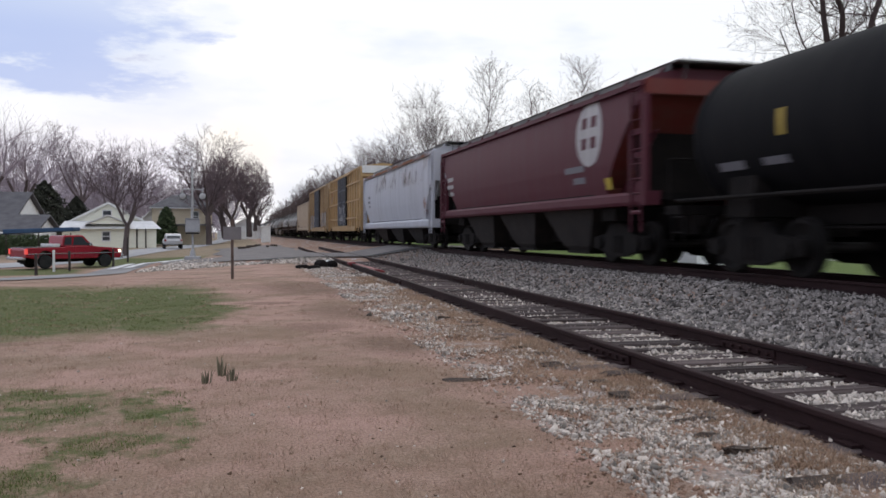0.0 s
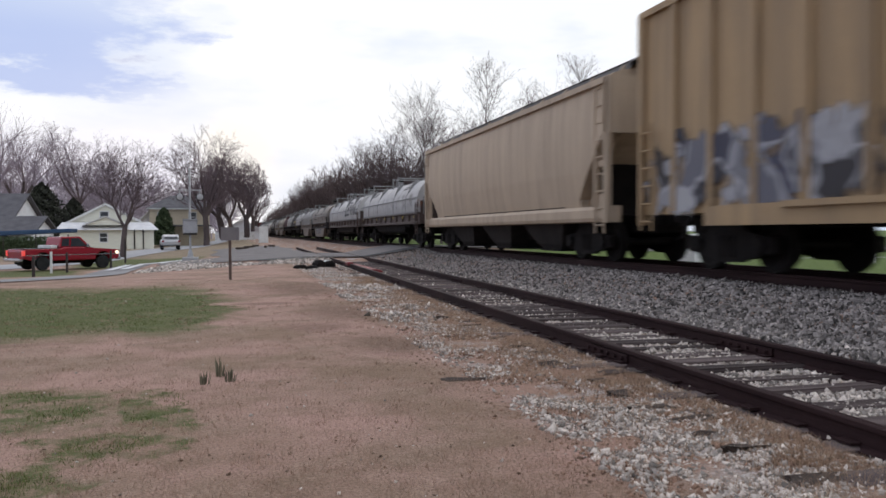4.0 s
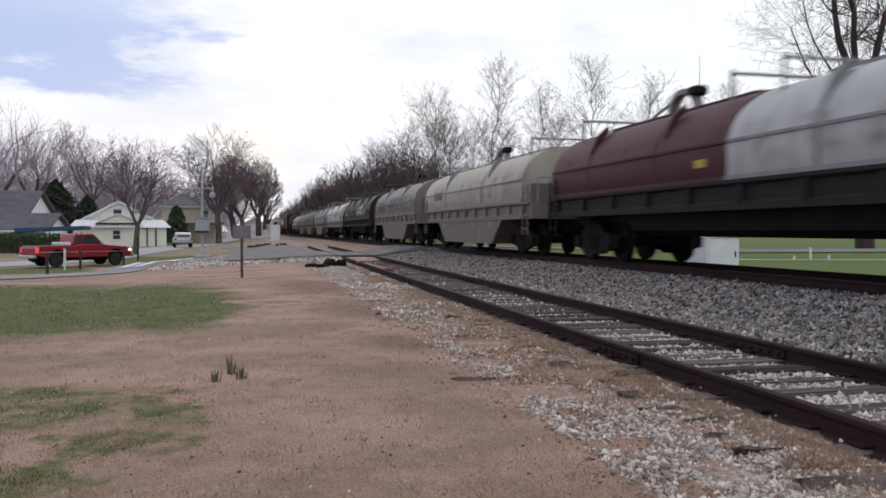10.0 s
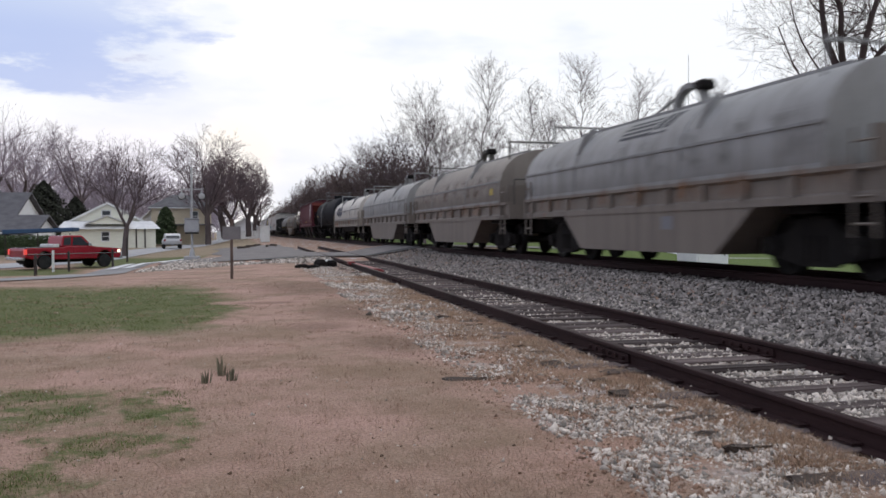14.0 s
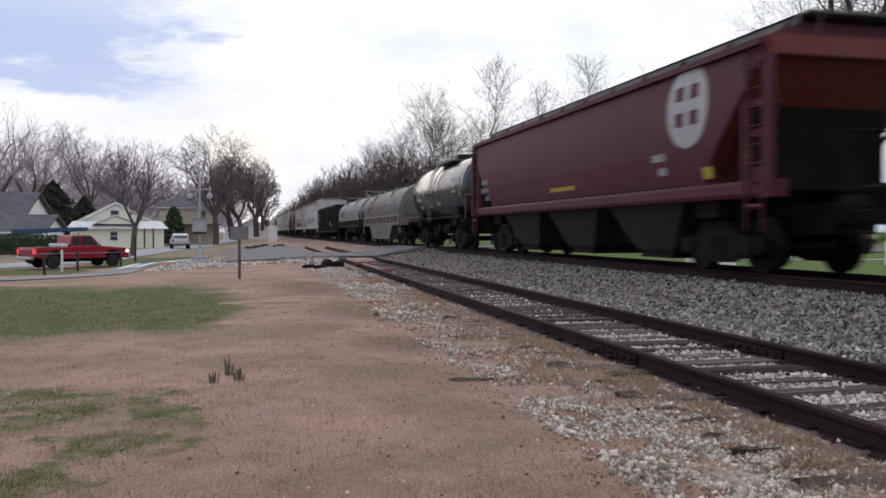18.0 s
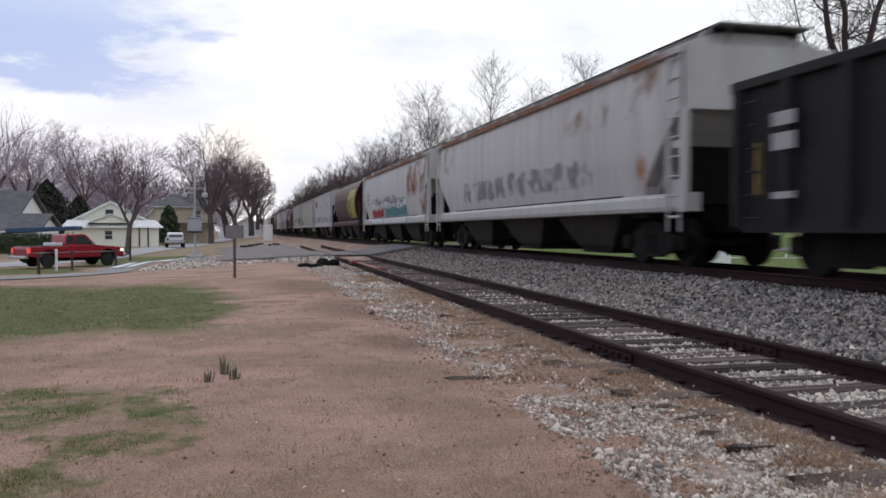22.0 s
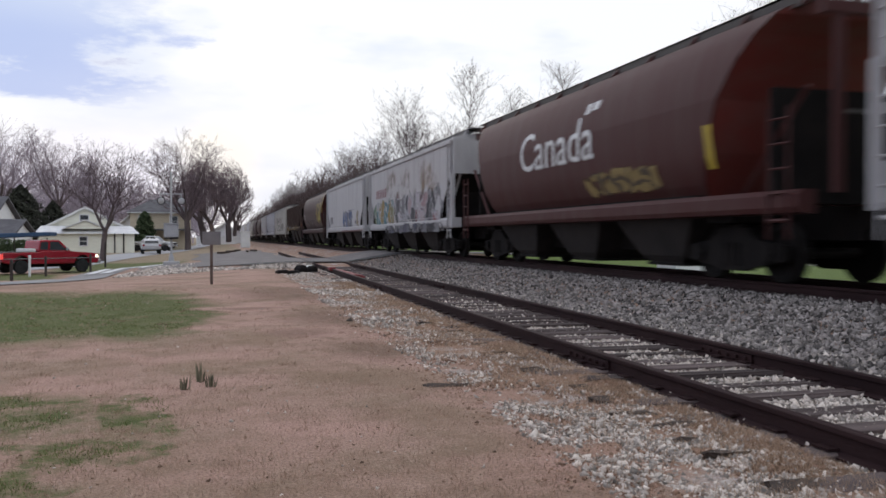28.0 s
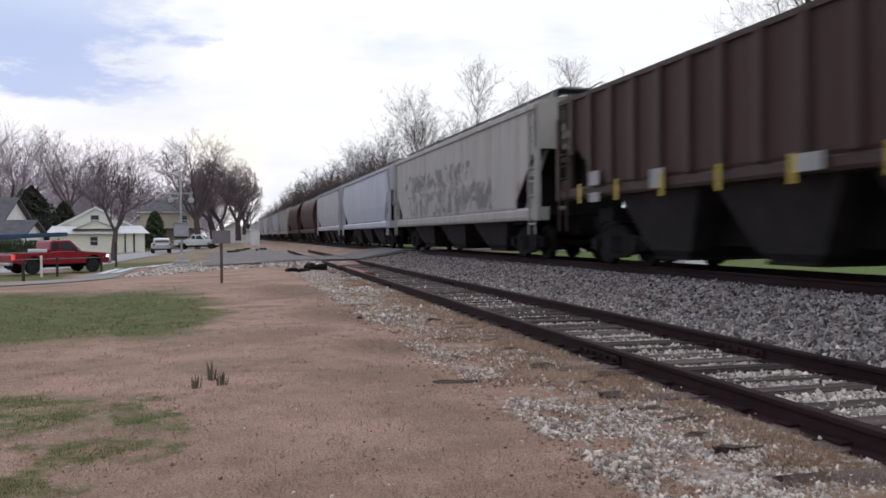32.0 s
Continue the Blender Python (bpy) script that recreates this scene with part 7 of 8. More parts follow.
def train():
    tank_car("black tank car with grimy white stencils", 5.6, 8.15, P_TANK, head=None)
    car, sf = CARS[-1][0], None
    surf = lambda z: math.sqrt(max(0.01, 1.29 ** 2 - (z - 2.27) ** 2))
    decal(car, "stencil", [(6.1, 6.8, 1.62, 1.76, 0), (5.0, 5.6, 1.64, 1.76, 0), (6.2, 6.6, 1.42, 1.5, 0)], P_STENCIL, surf)
    decal(car, "yellow_mark", [(4.95, 5.1, 2.05, 2.45, 0)], SPRAY["ochre"], surf)
    # maroon hopper with a round emblem
    car, sf = hopper("maroon covered hopper with a white round emblem", 22.4, 8.15, "round", P_MAROON, end=P_MAROON_END, slope_top=3.6, gap=1.7, sill=1.12, eave=3.54)
    ring_mark(car, sf, -5.5, 2.78, 0.68, 0.74, P_EMBLEM, inner=P_MAROON)
    data_bars(car, sf, 6.2, 1.9, P_STENCIL_W)
    data_bars(car, sf, -5.2, 1.7, P_STENCIL, 2, 1.1)
    decal(car, "yellow_panel", [(-6.5, -6.2, 1.5, 1.75, 0)], YELLOW, sf)
    # pale grey hopper with rust under the eave
    car, sf = hopper("pale grey covered hopper with rust stains under its eave", 41.0, 9.2, "round", P_SILVER, sill=0.78, eave=3.86)
    scab(car, sf, 3, -8.0, 6.0, 3.0, 3.7, 12, RUST_BLOOM)
    eave_rust(car, sf, 9.2, 3.85)
    data_bars(car, sf, 6.4, 2.0, P_STENCIL)
    # two ochre boxcars
    car, sf = boxcar("ochre high-cube boxcar with black double doors", 60.3, 9.0, P_YELLOW, (1.55, 2.7, 3.85))
    tagging(car, lambda z: 1.62, 41, -2.2, 2.2, 1.1, 2.6, ("white",), 7)
    decal(car, "cross_mark", [(6.6, 6.84, 2.95, 3.85, -0.8)], SPRAY["red"], lambda z: 1.49, 0.01, "faded red bar of a crossed mark")
    decal(car, "cross_mark", [(7.3, 7.54, 2.95, 3.85, 0.8)], SPRAY["violet"], lambda z: 1.49, 0.014, "faded violet bar of a crossed mark")
    decal(car, "yellow_panel", [(-7.2, -6.6, 1.4, 1.65, 0)], YELLOW, sf)
    car, sf = boxcar("dull ochre high-cube boxcar with black double doors and graffiti", 79.5, 8.95, P_YELLOW2, ())
    tagging(car, lambda z: 1.53, 51, -8.6, -2.3, 0.95, 2.45, ("navy", "white", "grey"), 10)
    tagging(car, lambda z: 1.53, 57, 2.2, 8.8, 0.9, 2.25, ("navy", "white", "navy", "black"), 10)
    # tan hopper
    hopper("tan covered hopper with plain clean sides", 98.2, 8.5, "round", P_TAN, sill=0.78, eave=3.86)
    # coil cars
    car, sf = coil_car("coil steel car with light grey hoods and dark stripes", 115.95, 8.05, P_DECK_RUST, [P_HOOD_WHITE, P_HOOD_WHITE], P_TRIM_GREY, front=0.5, rear=0.55)
    stain(car, sf, CARS[-1][2], 1.62, 2.4)
    horse_mark(car, -5.2, 2.55, 1.7, 0.42, P_LOGO, sf)
    horse_mark(car, 4.0, 2.55, 1.5, 0.4, P_LOGO, sf)
    yellow_tabs(car, lambda z: 1.53, 8.0, 1.22, 7, h=0.12)
    car, sf = coil_car("coil steel car with light grey hoods and big black graffiti", 133.6, 8.35, P_DECK_RUST, [P_HOOD_WHITE, P_HOOD_WHITE], P_TRIM_GREY, front=0.55, rear=0.35)
    stain(car, sf, CARS[-1][2], 1.62, 2.4)
    lettering(car, "ZENKO", -1.4, 1.72, 1.42, SPRAY["black"], sf, "graffiti", 0.12, 1.32)
    horse_mark(car, 4.6, 2.55, 1.2, 0.3, P_LOGO, sf)
    car, sf = coil_car("deep-bellied coil steel car with brown-stained grey hood", 150.2, 7.1, P_DECK, [P_HOOD_BROWN], P_TRIM_GREY, P_BELLY, P_TRIM_DARK, front=0.6, rear=0.2)
    stain(car, sf, CARS[-1][2], 1.62, 2.4)
    sheet(car, "rust_patch", -CARS[-1][2] + 1.0, CARS[-1][2] - 1.0, 1.64, 2.4, RUST_SPOT, sf, 0.004, "brown rust stains")
    sheet(car, "rust_patch", -CARS[-1][2] + 0.2, CARS[-1][2] - 0.2, 1.1, 1.54, RUST_EAVE, lambda z: 1.545, 0.004, "brown rust stains")
    tagging(car, sf, 61, 2.4, 5.0, 1.7, 2.4, ("grey",), 7)
    tagging(car, lambda z: 1.5, 66, -2.0, 3.0, 0.5, 0.9, ("white", "grey"), 8)
    car, sf = coil_car("deep-bellied coil steel car with pale grey hood", 164.6, 6.35, P_BELLY, [P_HOOD_GREY], P_TRIM_GREY, P_BELLY, front=0.25, rear=0.5)
    stain(car, sf, CARS[-1][2], 1.62, 2.4)
    horse_mark(car, 3.6, 1.8, 0.9, 0.3, P_LOGO, sf)
    decal(car, "yellow_panel", [(-5.2, -4.9, 1.7, 1.95, 0)], YELLOW, sf)
    car, sf = coil_car("coil steel car with one white and one black hood", 179.3, 7.5, P_DECK, [P_HOOD_WHITE, P_HOOD_BLACK], [P_TRIM_GREY, P_TRIM_DARK], front=0.3, rear=0.2)
    stain(car, sf, CARS[-1][2], 1.62, 2.4)
    horse_mark(car, -4.6, 2.52, 1.3, 0.45, P_LOGO, sf)
    decal(car, "yellow_panel", [(0.7, 2.2, 1.75, 2.05, 0)], YELLOW, sf)
    decal(car, "stencil", [(3.4, 4.6, 1.75, 2.0, 0)], P_STENCIL_W, sf)
    yellow_tabs(car, lambda z: 1.53, 7.5, 1.22, 7, h=0.12)
    car, sf = coil_car("coil steel car with one white and one maroon hood", 196.4, 8.5, P_DECK, [P_HOOD_WHITE, P_HOOD_MAROON], [P_TRIM_GREY, P_HOOD_MAROON], front=1.05, rear=0.3)
    stain(car, sf, CARS[-1][2], 1.62, 2.4)
    horse_mark(car, -5.6, 2.52, 1.7, 0.42, P_LOGO, sf)
    data_bars(car, sf, 1.0, 1.7, YELLOW, 1, 0.6)
    car, sf = coil_car("deep-bellied beige coil steel car with a small dark mark", 213.1, 6.95, P_BELLY, [P_HOOD_BEIGE], P_TRIM_GREY, P_BELLY, front=0.85, rear=0.15)
    stain(car, sf, CARS[-1][2], 1.62, 2.4)
    horse_mark(car, 3.7, 1.85, 1.35, 0.34, P_LOGO, sf)
    yellow_tabs(car, lambda z: 1.51, 4.0, 0.75, 4, h=0.14)
    car, sf = coil_car("deep-bellied coil steel car with grey-brown hood", 227.8, 6.55, P_BELLY, [P_HOOD_BROWN], P_TRIM_GREY, P_BELLY, P_TRIM_DARK, front=1.1, rear=0.35)
    stain(car, sf, CARS[-1][2], 1.62, 2.4)
    sheet(car, "rust_patch", -CARS[-1][2] + 1.0, CARS[-1][2] - 1.0, 1.64, 2.4, RUST_SPOT, sf, 0.004, "brown rust stains")
    sheet(car, "rust_patch", -CARS[-1][2] + 0.2, CARS[-1][2] - 0.2, 1.1, 1.54, RUST_EAVE, lambda z: 1.545, 0.004, "brown rust stains")
    decal(car, "dark_stripe", [(2.9, 4.9, 1.72 + 0.14 * k, 1.80 + 0.14 * k, 0) for k in range(4)], P_LOGO, sf)
    tagging(car, sf, 71, -3.6, 2.2, 1.6, 2.35, ("grey",), 9)
    decal(car, "panel", [(-1.5, 2.8, 2.5, 2.7, 0)], P_STENCIL, sf)
    yellow_tabs(car, lambda z: 1.55, 6.2, 1.24, 6, h=0.2)
    car, sf = coil_car("coil steel car with two black hoods and white stencils", 243.3, 7.6, P_DECK, [P_HOOD_BLACK, P_HOOD_BLACK], P_TRIM_DARK, front=0.8, rear=0.12)
    stain(car, sf, CARS[-1][2], 1.62, 2.4)
    decal(car, "stencil", [(4.9, 5.8, 1.75, 2.0, 0), (-2.8, -1.6, 1.75, 2.05, 0), (-2.6, -1.8, 2.12, 2.2, 0)], P_STENCIL_W, sf)
    decal(car, "yellow_panel", [(-4.7, -4.0, 1.75, 2.05, 0)], YELLOW, sf)
    tagging(car, sf, 73, -3.9, -0.2, 1.65, 2.3, ("grey", "white"), 6)
    car, sf = coil_car("white coil steel car with rusted deck edge", 258.4, 6.3, P_DECK_CREAM, [P_HOOD_CREAM], P_TRIM_GREY, front=0.6, rear=-0.1)
    stain(car, sf, CARS[-1][2], 1.62, 2.4)
    tagging(car, sf, 75, -4.2, -0.6, 1.85, 2.15, ("grey",), 8)
    car, sf = coil_car("deep-bellied coil steel car with pale grey hood and dark mark", 273.4, 6.5, P_BELLY, [P_HOOD_GREY], P_TRIM_GREY, P_BELLY, front=1.2, rear=0.15)
    stain(car, sf, CARS[-1][2], 1.62, 2.4)
    horse_mark(car, -0.8, 2.45, 1.9, 0.4, P_LOGO, sf)
    sheet(car, "rust_patch", -CARS[-1][2] + 0.2, CARS[-1][2] - 0.2, 1.1, 1.54, RUST_EAVE, lambda z: 1.545, 0.004, "brown rust stains")
    decal(car, "panel", [(-1.35, -0.95, 0.62, 0.86, 0)], P_STENCIL, lambda z: 1.5)
    car, sf = coil_car("deep-bellied coil steel car with brown-grey stained hood", 287.6, 6.4, P_BELLY, [P_HOOD_BROWN], P_TRIM_GREY, P_BELLY, P_TRIM_DARK, front=0.8, rear=-0.1)
    stain(car, sf, CARS[-1][2], 1.62, 2.4)
    sheet(car, "rust_patch", -CARS[-1][2] + 1.0, CARS[-1][2] - 1.0, 1.64, 2.4, RUST_SPOT, sf, 0.004, "brown rust stains")
    sheet(car, "rust_patch", -CARS[-1][2] + 0.2, CARS[-1][2] - 0.2, 1.1, 1.54, RUST_EAVE, lambda z: 1.545, 0.004, "brown rust stains")
    decal(car, "yellow_panel", [(-4.9, -4.6, 1.7, 1.9, 0)], YELLOW, sf)
    car, sf = coil_car("deep-bellied coil steel car with grey hood", 302.2, 6.9, P_BELLY, [P_HOOD_GREY], P_TRIM_GREY, P_BELLY, front=0.5, rear=0.2)
    stain(car, sf, CARS[-1][2], 1.62, 2.4)
    car, sf = coil_car("off-white coil steel car with faint graffiti", 317.3, 7.0, P_DECK_CREAM, [P_HOOD_CREAM], P_TRIM_GREY, front=0.5, rear=0.3)
    stain(car, sf, CARS[-1][2], 1.62, 2.4)
    tagging(car, sf, 81, 2.0, 5.2, 1.75, 2.35, ("grey", "navy"), 8)
    data_bars(car, sf, 0.2, 1.95, P_STENCIL, 1, 1.8)
    # tank, maroon hopper, tank
    car, sf = tank_car("grey-black tank car with roof platform and railing", 333.8, 8.2, P_TANK_GREY)
    tagging(car, sf, 83, 0.5, 2.2, 2.3, 2.8, ("grey",), 3)
    decal(car, "yellow_panel", [(5.6, 6.6, 2.0, 2.12, 0)], YELLOW, sf)
    car, sf = hopper("maroon covered hopper with a white round emblem", 351.5, 8.2, "round", P_MAROON, end=P_MAROON_END, slope_top=3.6, gap=1.7, sill=1.12, eave=3.54)
    ring_mark(car, sf, -5.8, 2.8, 0.68, 0.74, P_EMBLEM, inner=P_MAROON)
    data_bars(car, sf, -5.0, 1.65, P_STENCIL_W, 2, 0.5)
    data_bars(car, sf, 6.3, 1.6, P_STENCIL, 3, 0.8)
    decal(car, "yellow_panel", [(-6.5, -6.2, 1.5, 1.7, 0), (-0.6, 1.0, 1.6, 1.7, 0)], YELLOW, sf)
    car, sf = tank_car("glossy black short tank car with white stencils and yellow marks", 366.2, 5.25, P_TANK_GLOSS, 1.31, 2.26, WALKWAY, platform=3.0)
    decal(car, "stencil", [(2.8, 3.7, 1.95, 2.1, 0), (2.8, 3.4, 1.65, 1.74, 0), (-0.6, -0.1, 1.7, 1.85, 0), (-3.3, -2.6, 2.56, 2.7, 0), (-3.3, -2.6, 2.32, 2.44, 0), (-3.3, -2.8, 2.1, 2.2, 0), (1.0, 1.4, 1.65, 1.74, 0)], P_STENCIL_W, sf)
    decal(car, "yellow_mark", [(-0.14, 0.0, 2.37, 2.67, 0), (-3.95, -3.86, 1.97, 2.72, 0), (2.25, 2.35, 1.97, 2.35, 0)], YELLOW, sf)
    car, sf = coil_car("deep-bellied coil steel car with heavily stained hood", 379.3, 6.7, P_BELLY, [P_HOOD_BROWN], P_TRIM_GREY, P_BELLY, P_TRIM_DARK, front=0.4, rear=0.1)
    stain(car, sf, CARS[-1][2], 1.62, 2.4)
    sheet(car, "rust_patch", -CARS[-1][2] + 1.0, CARS[-1][2] - 1.0, 1.64, 2.4, RUST_SPOT, sf, 0.004, "brown rust stains")
    sheet(car, "rust_patch", -CARS[-1][2] + 0.2, CARS[-1][2] - 0.2, 1.1, 1.54, RUST_EAVE, lambda z: 1.545, 0.004, "brown rust stains")
    tagging(car, sf, 85, 2.4, 4.8, 1.9, 2.4, ("ochre",), 6)
    tagging(car, lambda z: 1.5, 87, -2.8, 2.0, 0.5, 1.0, ("white", "grey"), 7)
    decal(car, "panel", [(-3.6, -1.6, 1.75, 2.3, 0)], P_STENCIL, sf)
    car, sf = coil_car("grey coil steel car with dark stripes", 394.0, 6.8, P_DECK, [P_HOOD_GREY], P_TRIM_GREY, front=0.5, rear=0.7)
    stain(car, sf, CARS[-1][2], 1.62, 2.4)
    horse_mark(car, 2.8, 1.75, 1.9, 0.5, P_LOGO, sf)
    yellow_tabs(car, lambda z: 1.53, 6.8, 1.22, 5, h=0.12)
    car, sf = gondola("black ribbed gondola with white stencils", 410.1, 8.0, P_GOND)
    for quad in ((6.4, 6.9, 1.75, 2.0, 0), (6.4, 6.9, 2.1, 2.3, 0), (6.4, 6.9, 1.05, 1.15, 0), (-4.2, -3.7, 1.2, 1.5, 0), (-5.8, -5.0, 1.1, 1.16, 0)):
        decal(car, "stencil", [quad], P_STENCIL_W, sf)
    decal(car, "yellow_mark", [(7.15, 7.28, 1.1, 1.9, 0)], SPRAY["ochre"], sf)
    # white hoppers
    car, sf = hopper("white covered hopper with rust along its eave", 428.8, 9.35, "round", P_WHITE_RUST, sill=0.93, eave=3.88)
    scab(car, sf, 5, 5.2, 8.0, 3.0, 3.7, 14, RUST_BLOOM)
    scab(car, sf, 5, -8.6, -4.0, 3.1, 3.7, 14, RUST_BLOOM)
    eave_rust(car, sf, 9.35, 3.87)
    tagging(car, sf, 90, -6.0, 6.0, 1.5, 2.2, ("grey",), 4)
    data_bars(car, sf, -4.6, 1.9, P_STENCIL, 1, 0.4)
    car, sf = hopper("white covered hopper with red and blue graffiti and rust", 448.6, 9.2, "round", P_WHITE_RUST, sill=0.93, eave=3.88)
    block_letters(car, sf, 91, 1.9, 5.75, "red")
    block_letters(car, sf, 92, -4.3, 1.6, "teal")
    tagging(car, sf, 95, -4.4, 1.7, 1.35, 2.1, ("teal", "grey", "teal", "white"), 10)
    tagging(car, sf, 96, -2.6, 5.4, 1.75, 2.35, ("grey",), 10)
    eave_rust(car, sf, 9.2, 3.87)
    scab(car, sf, 7, -8.6, -4.8, 2.4, 3.75, 9, RUST_HEAVY)
    data_bars(car, sf, 6.6, 2.1, P_STENCIL, 3, 0.8)
    # brown cylindrical hopper with a yellow circle
    car, sf = hopper("brown cylindrical covered hopper with a yellow wheat mark", 467.0, 7.9, "cylinder", P_BROWN, end=P_BROWN_RED, walk_mat=P_TRIM_DARK, sill=0.93, eave=3.88)
    ring_mark(car, sf, -3.2, 2.42, 1.4, 0.98, SPRAY["yellow"], "yellow_circle", None)
    for y0, z0, y1, z1 in ((-2.90, 2.15, -2.20, 2.95), (-3.14, 2.10, -3.78, 2.95), (-2.90, 1.55, -2.24, 2.25), (-3.18, 1.50, -3.76, 2.22)):
        leaf_mark(car, sf, y0, z0, y1, z1, P_BROWN)
    decal(car, "wheat_stem", [(-3.06, -2.98, 1.4, 2.5, 0.0)], SPRAY["yellow"], sf, 0.019, "", 10)
    for quad in ((5.3, 6.1, 2.95, 3.03, 0), (5.5, 6.0, 2.62, 2.7, 0), (4.4, 4.9, 2.2, 2.28, 0)):
        decal(car, "stencil", [quad], P_STENCIL, sf)
    ring_mark(car, sf, 3.3, 2.45, 0.24, 0.24, P_TRIM_DARK, "faded_emblem")
    decal(car, "yellow_panel", [(-5.55, -3.2, 1.5, 3.4, 0.0)], SPRAY["yellow"], sf, 0.011, "", 18)
    car, sf = hopper("off-white covered hopper with rust spots and patched paint", 484.0, 8.0, "flat", P_WHITE, sill=0.93, eave=3.88)
    scab(car, sf, 9, -6.5, 6.0, 1.6, 3.3, 14, RUST_SPOT)
    tagging(car, sf, 99, 4.6, 6.6, 2.9, 3.4, ("red",), 3)
    tagging(car, sf, 98, -6.4, 6.2, 1.3, 1.8, ("grey",), 16)
    hopper("plain grey covered hopper with rounded sides", 501.1, 7.9, "round", P_BEIGE, sill=0.93, eave=3.88)
    car, sf = hopper("light grey covered hopper with a dark emblem and graffiti", 517.9, 7.75, "round", P_WHITE, sill=0.93, eave=3.88)
    ring_mark(car, sf, -4.4, 3.05, 0.62, 0.62, P_TRIM_GREY, "dark_emblem")
    tagging(car, sf, 103, -6.6, -1.6, 1.15, 2.3, ("green", "blue", "yellow"), 7)
    tagging(car, sf, 107, -1.0, 5.4, 1.6, 2.2, ("grey",), 12)
    yellow_tabs(car, sf, 6.6, 1.25, 5, h=0.14)
    car, sf = hopper("red-brown cylindrical covered hopper with a country name in white", 534.7, 7.85, "cylinder", P_BROWN_RED, end=P_MAROON_END, walk_mat=P_TRIM_DARK, sill=0.93, eave=3.88)
    lettering(car, "Canada", 2.6, 2.25, 1.36, WHITE, sf, "country_name", 0.0, 1.05)
    decal(car, "flag_mark", [(-1.35, -1.13, 3.22, 3.44, 0.3), (-1.75, -1.45, 3.26, 3.44, 0.3)], WHITE, sf, 0.012)
    tagging(car, sf, 109, -4.4, -0.9, 1.5, 1.85, ("ochre",), 6)
    decal(car, "yellow_mark", [(-5.85, -5.65, 1.7, 2.4, 0)], YELLOW, sf)
    # later hoppers
    car, sf = hopper("off-white covered hopper with a broad band of graffiti", 551.4, 7.75, "flat", P_WHITE, sill=0.93, eave=3.88)
    tagging(car, sf, 111, -6.6, 2.0, 1.1, 2.4, ("black", "white", "red", "black", "grey", "black"), 13)
    tagging(car, lambda z: 1.535, 113, -6.8, 4.0, 0.84, 1.04, ("navy", "grey", "black"), 8)
    tagging(car, sf, 117, 1.2, 6.6, 1.1, 2.25, ("ochre", "ochre", "green", "teal"), 9)
    decal(car, "red_lettering_bars", [(3.4 + 0.42 * k, 3.62 + 0.42 * k, 2.45, 2.85, 0.15) for k in range(6)], TAPE_RED, sf)
    scab(car, sf, 11, -5.5, 3.4, 2.3, 3.5, 8, RUST_BLOOM)
    car, sf = hopper("clean light grey covered hopper with small graffiti", 568.0, 7.75, "flat", P_WHITE, sill=0.93, eave=3.88)
    tagging(car, sf, 121, -3.7, 0.3, 1.1, 2.15, ("navy", "grey", "navy", "blue"), 6)
    decal(car, "scribble", [(-4.1, -1.95, 2.16, 2.2, 0.0), (-3.2, -2.4, 2.12, 2.17, 0.0)], P_STENCIL, sf)
    decal(car, "placard", [(-4.78, -4.48, 1.38, 1.56, 0)], P_LOGO, sf, label="dark green placard in a frame")
    tagging(car, sf, 123, -5.7, -4.9, 1.2, 2.0, ("ochre", "tan"), 3)
    for k in range(12):
        decal(car, "reflector", [(-6.9 + 0.62 * k, -6.6 + 0.62 * k, 0.95, 1.03, 0)], TAPE_RED, lambda z: 1.535, 0.006)
    tagging(car, sf, 125, 4.0, 6.0, 1.4, 1.9, ("grey",), 6)
    car, sf = hopper("brown cylindrical covered hopper with faded yellow marks", 584.9, 8.05, "cylinder", P_BROWN, end=P_BROWN_RED, walk_mat=P_TRIM_DARK, sill=0.93, eave=3.88)
    tagging(car, sf, 127, -6.3, -2.9, 1.7, 3.5, ("ochre", "ochre", "yellow"), 5)
    decal(car, "yellow_edge", [(-6.75, -6.6, 2.4, 3.6, 0.1)], SPRAY["ochre"], sf)
    data_bars(car, sf, 4.8, 2.1, P_STENCIL_W, 2, 0.9)
    tagging(car, sf, 129, -2.0, 4.0, 1.4, 2.0, ("grey",), 8)
    car, sf = hopper("rust-brown ribbed hopper with yellow reflectors", 601.8, 7.7, "flat", P_RIB_BROWN, walk_mat=P_TRIM_DARK, ribs=15, gap=1.9, slope_top=3.4, sill=1.36, eave=3.66, roof=False, trim=P_RIB_POST)
    yellow_tabs(car, lambda z: 1.62, 7.0, 1.25, 8, h=0.42)
    decal(car, "stencil", [(5.2, 5.7, 1.6, 1.9, 0), (5.2, 5.7, 1.25, 1.45, 0), (2.6, 3.1, 1.4, 1.75, 0), (-1.4, -0.8, 1.4, 1.65, 0)], P_STENCIL_W, lambda z: 1.62)
    car, sf = hopper("beige covered hopper with grey graffiti and rusty streaks", 619.7, 9.05, "flat", P_BEIGE, sill=0.93, eave=3.88)
    tagging(car, sf, 131, -6.5, 7.0, 1.2, 2.3, ("grey", "grey"), 20)
    tagging(car, sf, 137, -4.0, 7.0, 2.2, 3.0, ("grey",), 12)
    hopper("light grey covered hopper with plain rounded sides", 638.1, 8.15, "round", P_SILVER, sill=0.93, eave=3.88)
    hopper("light grey covered hopper with plain rounded sides", 654.6, 7.2, "round", P_WHITE, sill=0.93, eave=3.88)
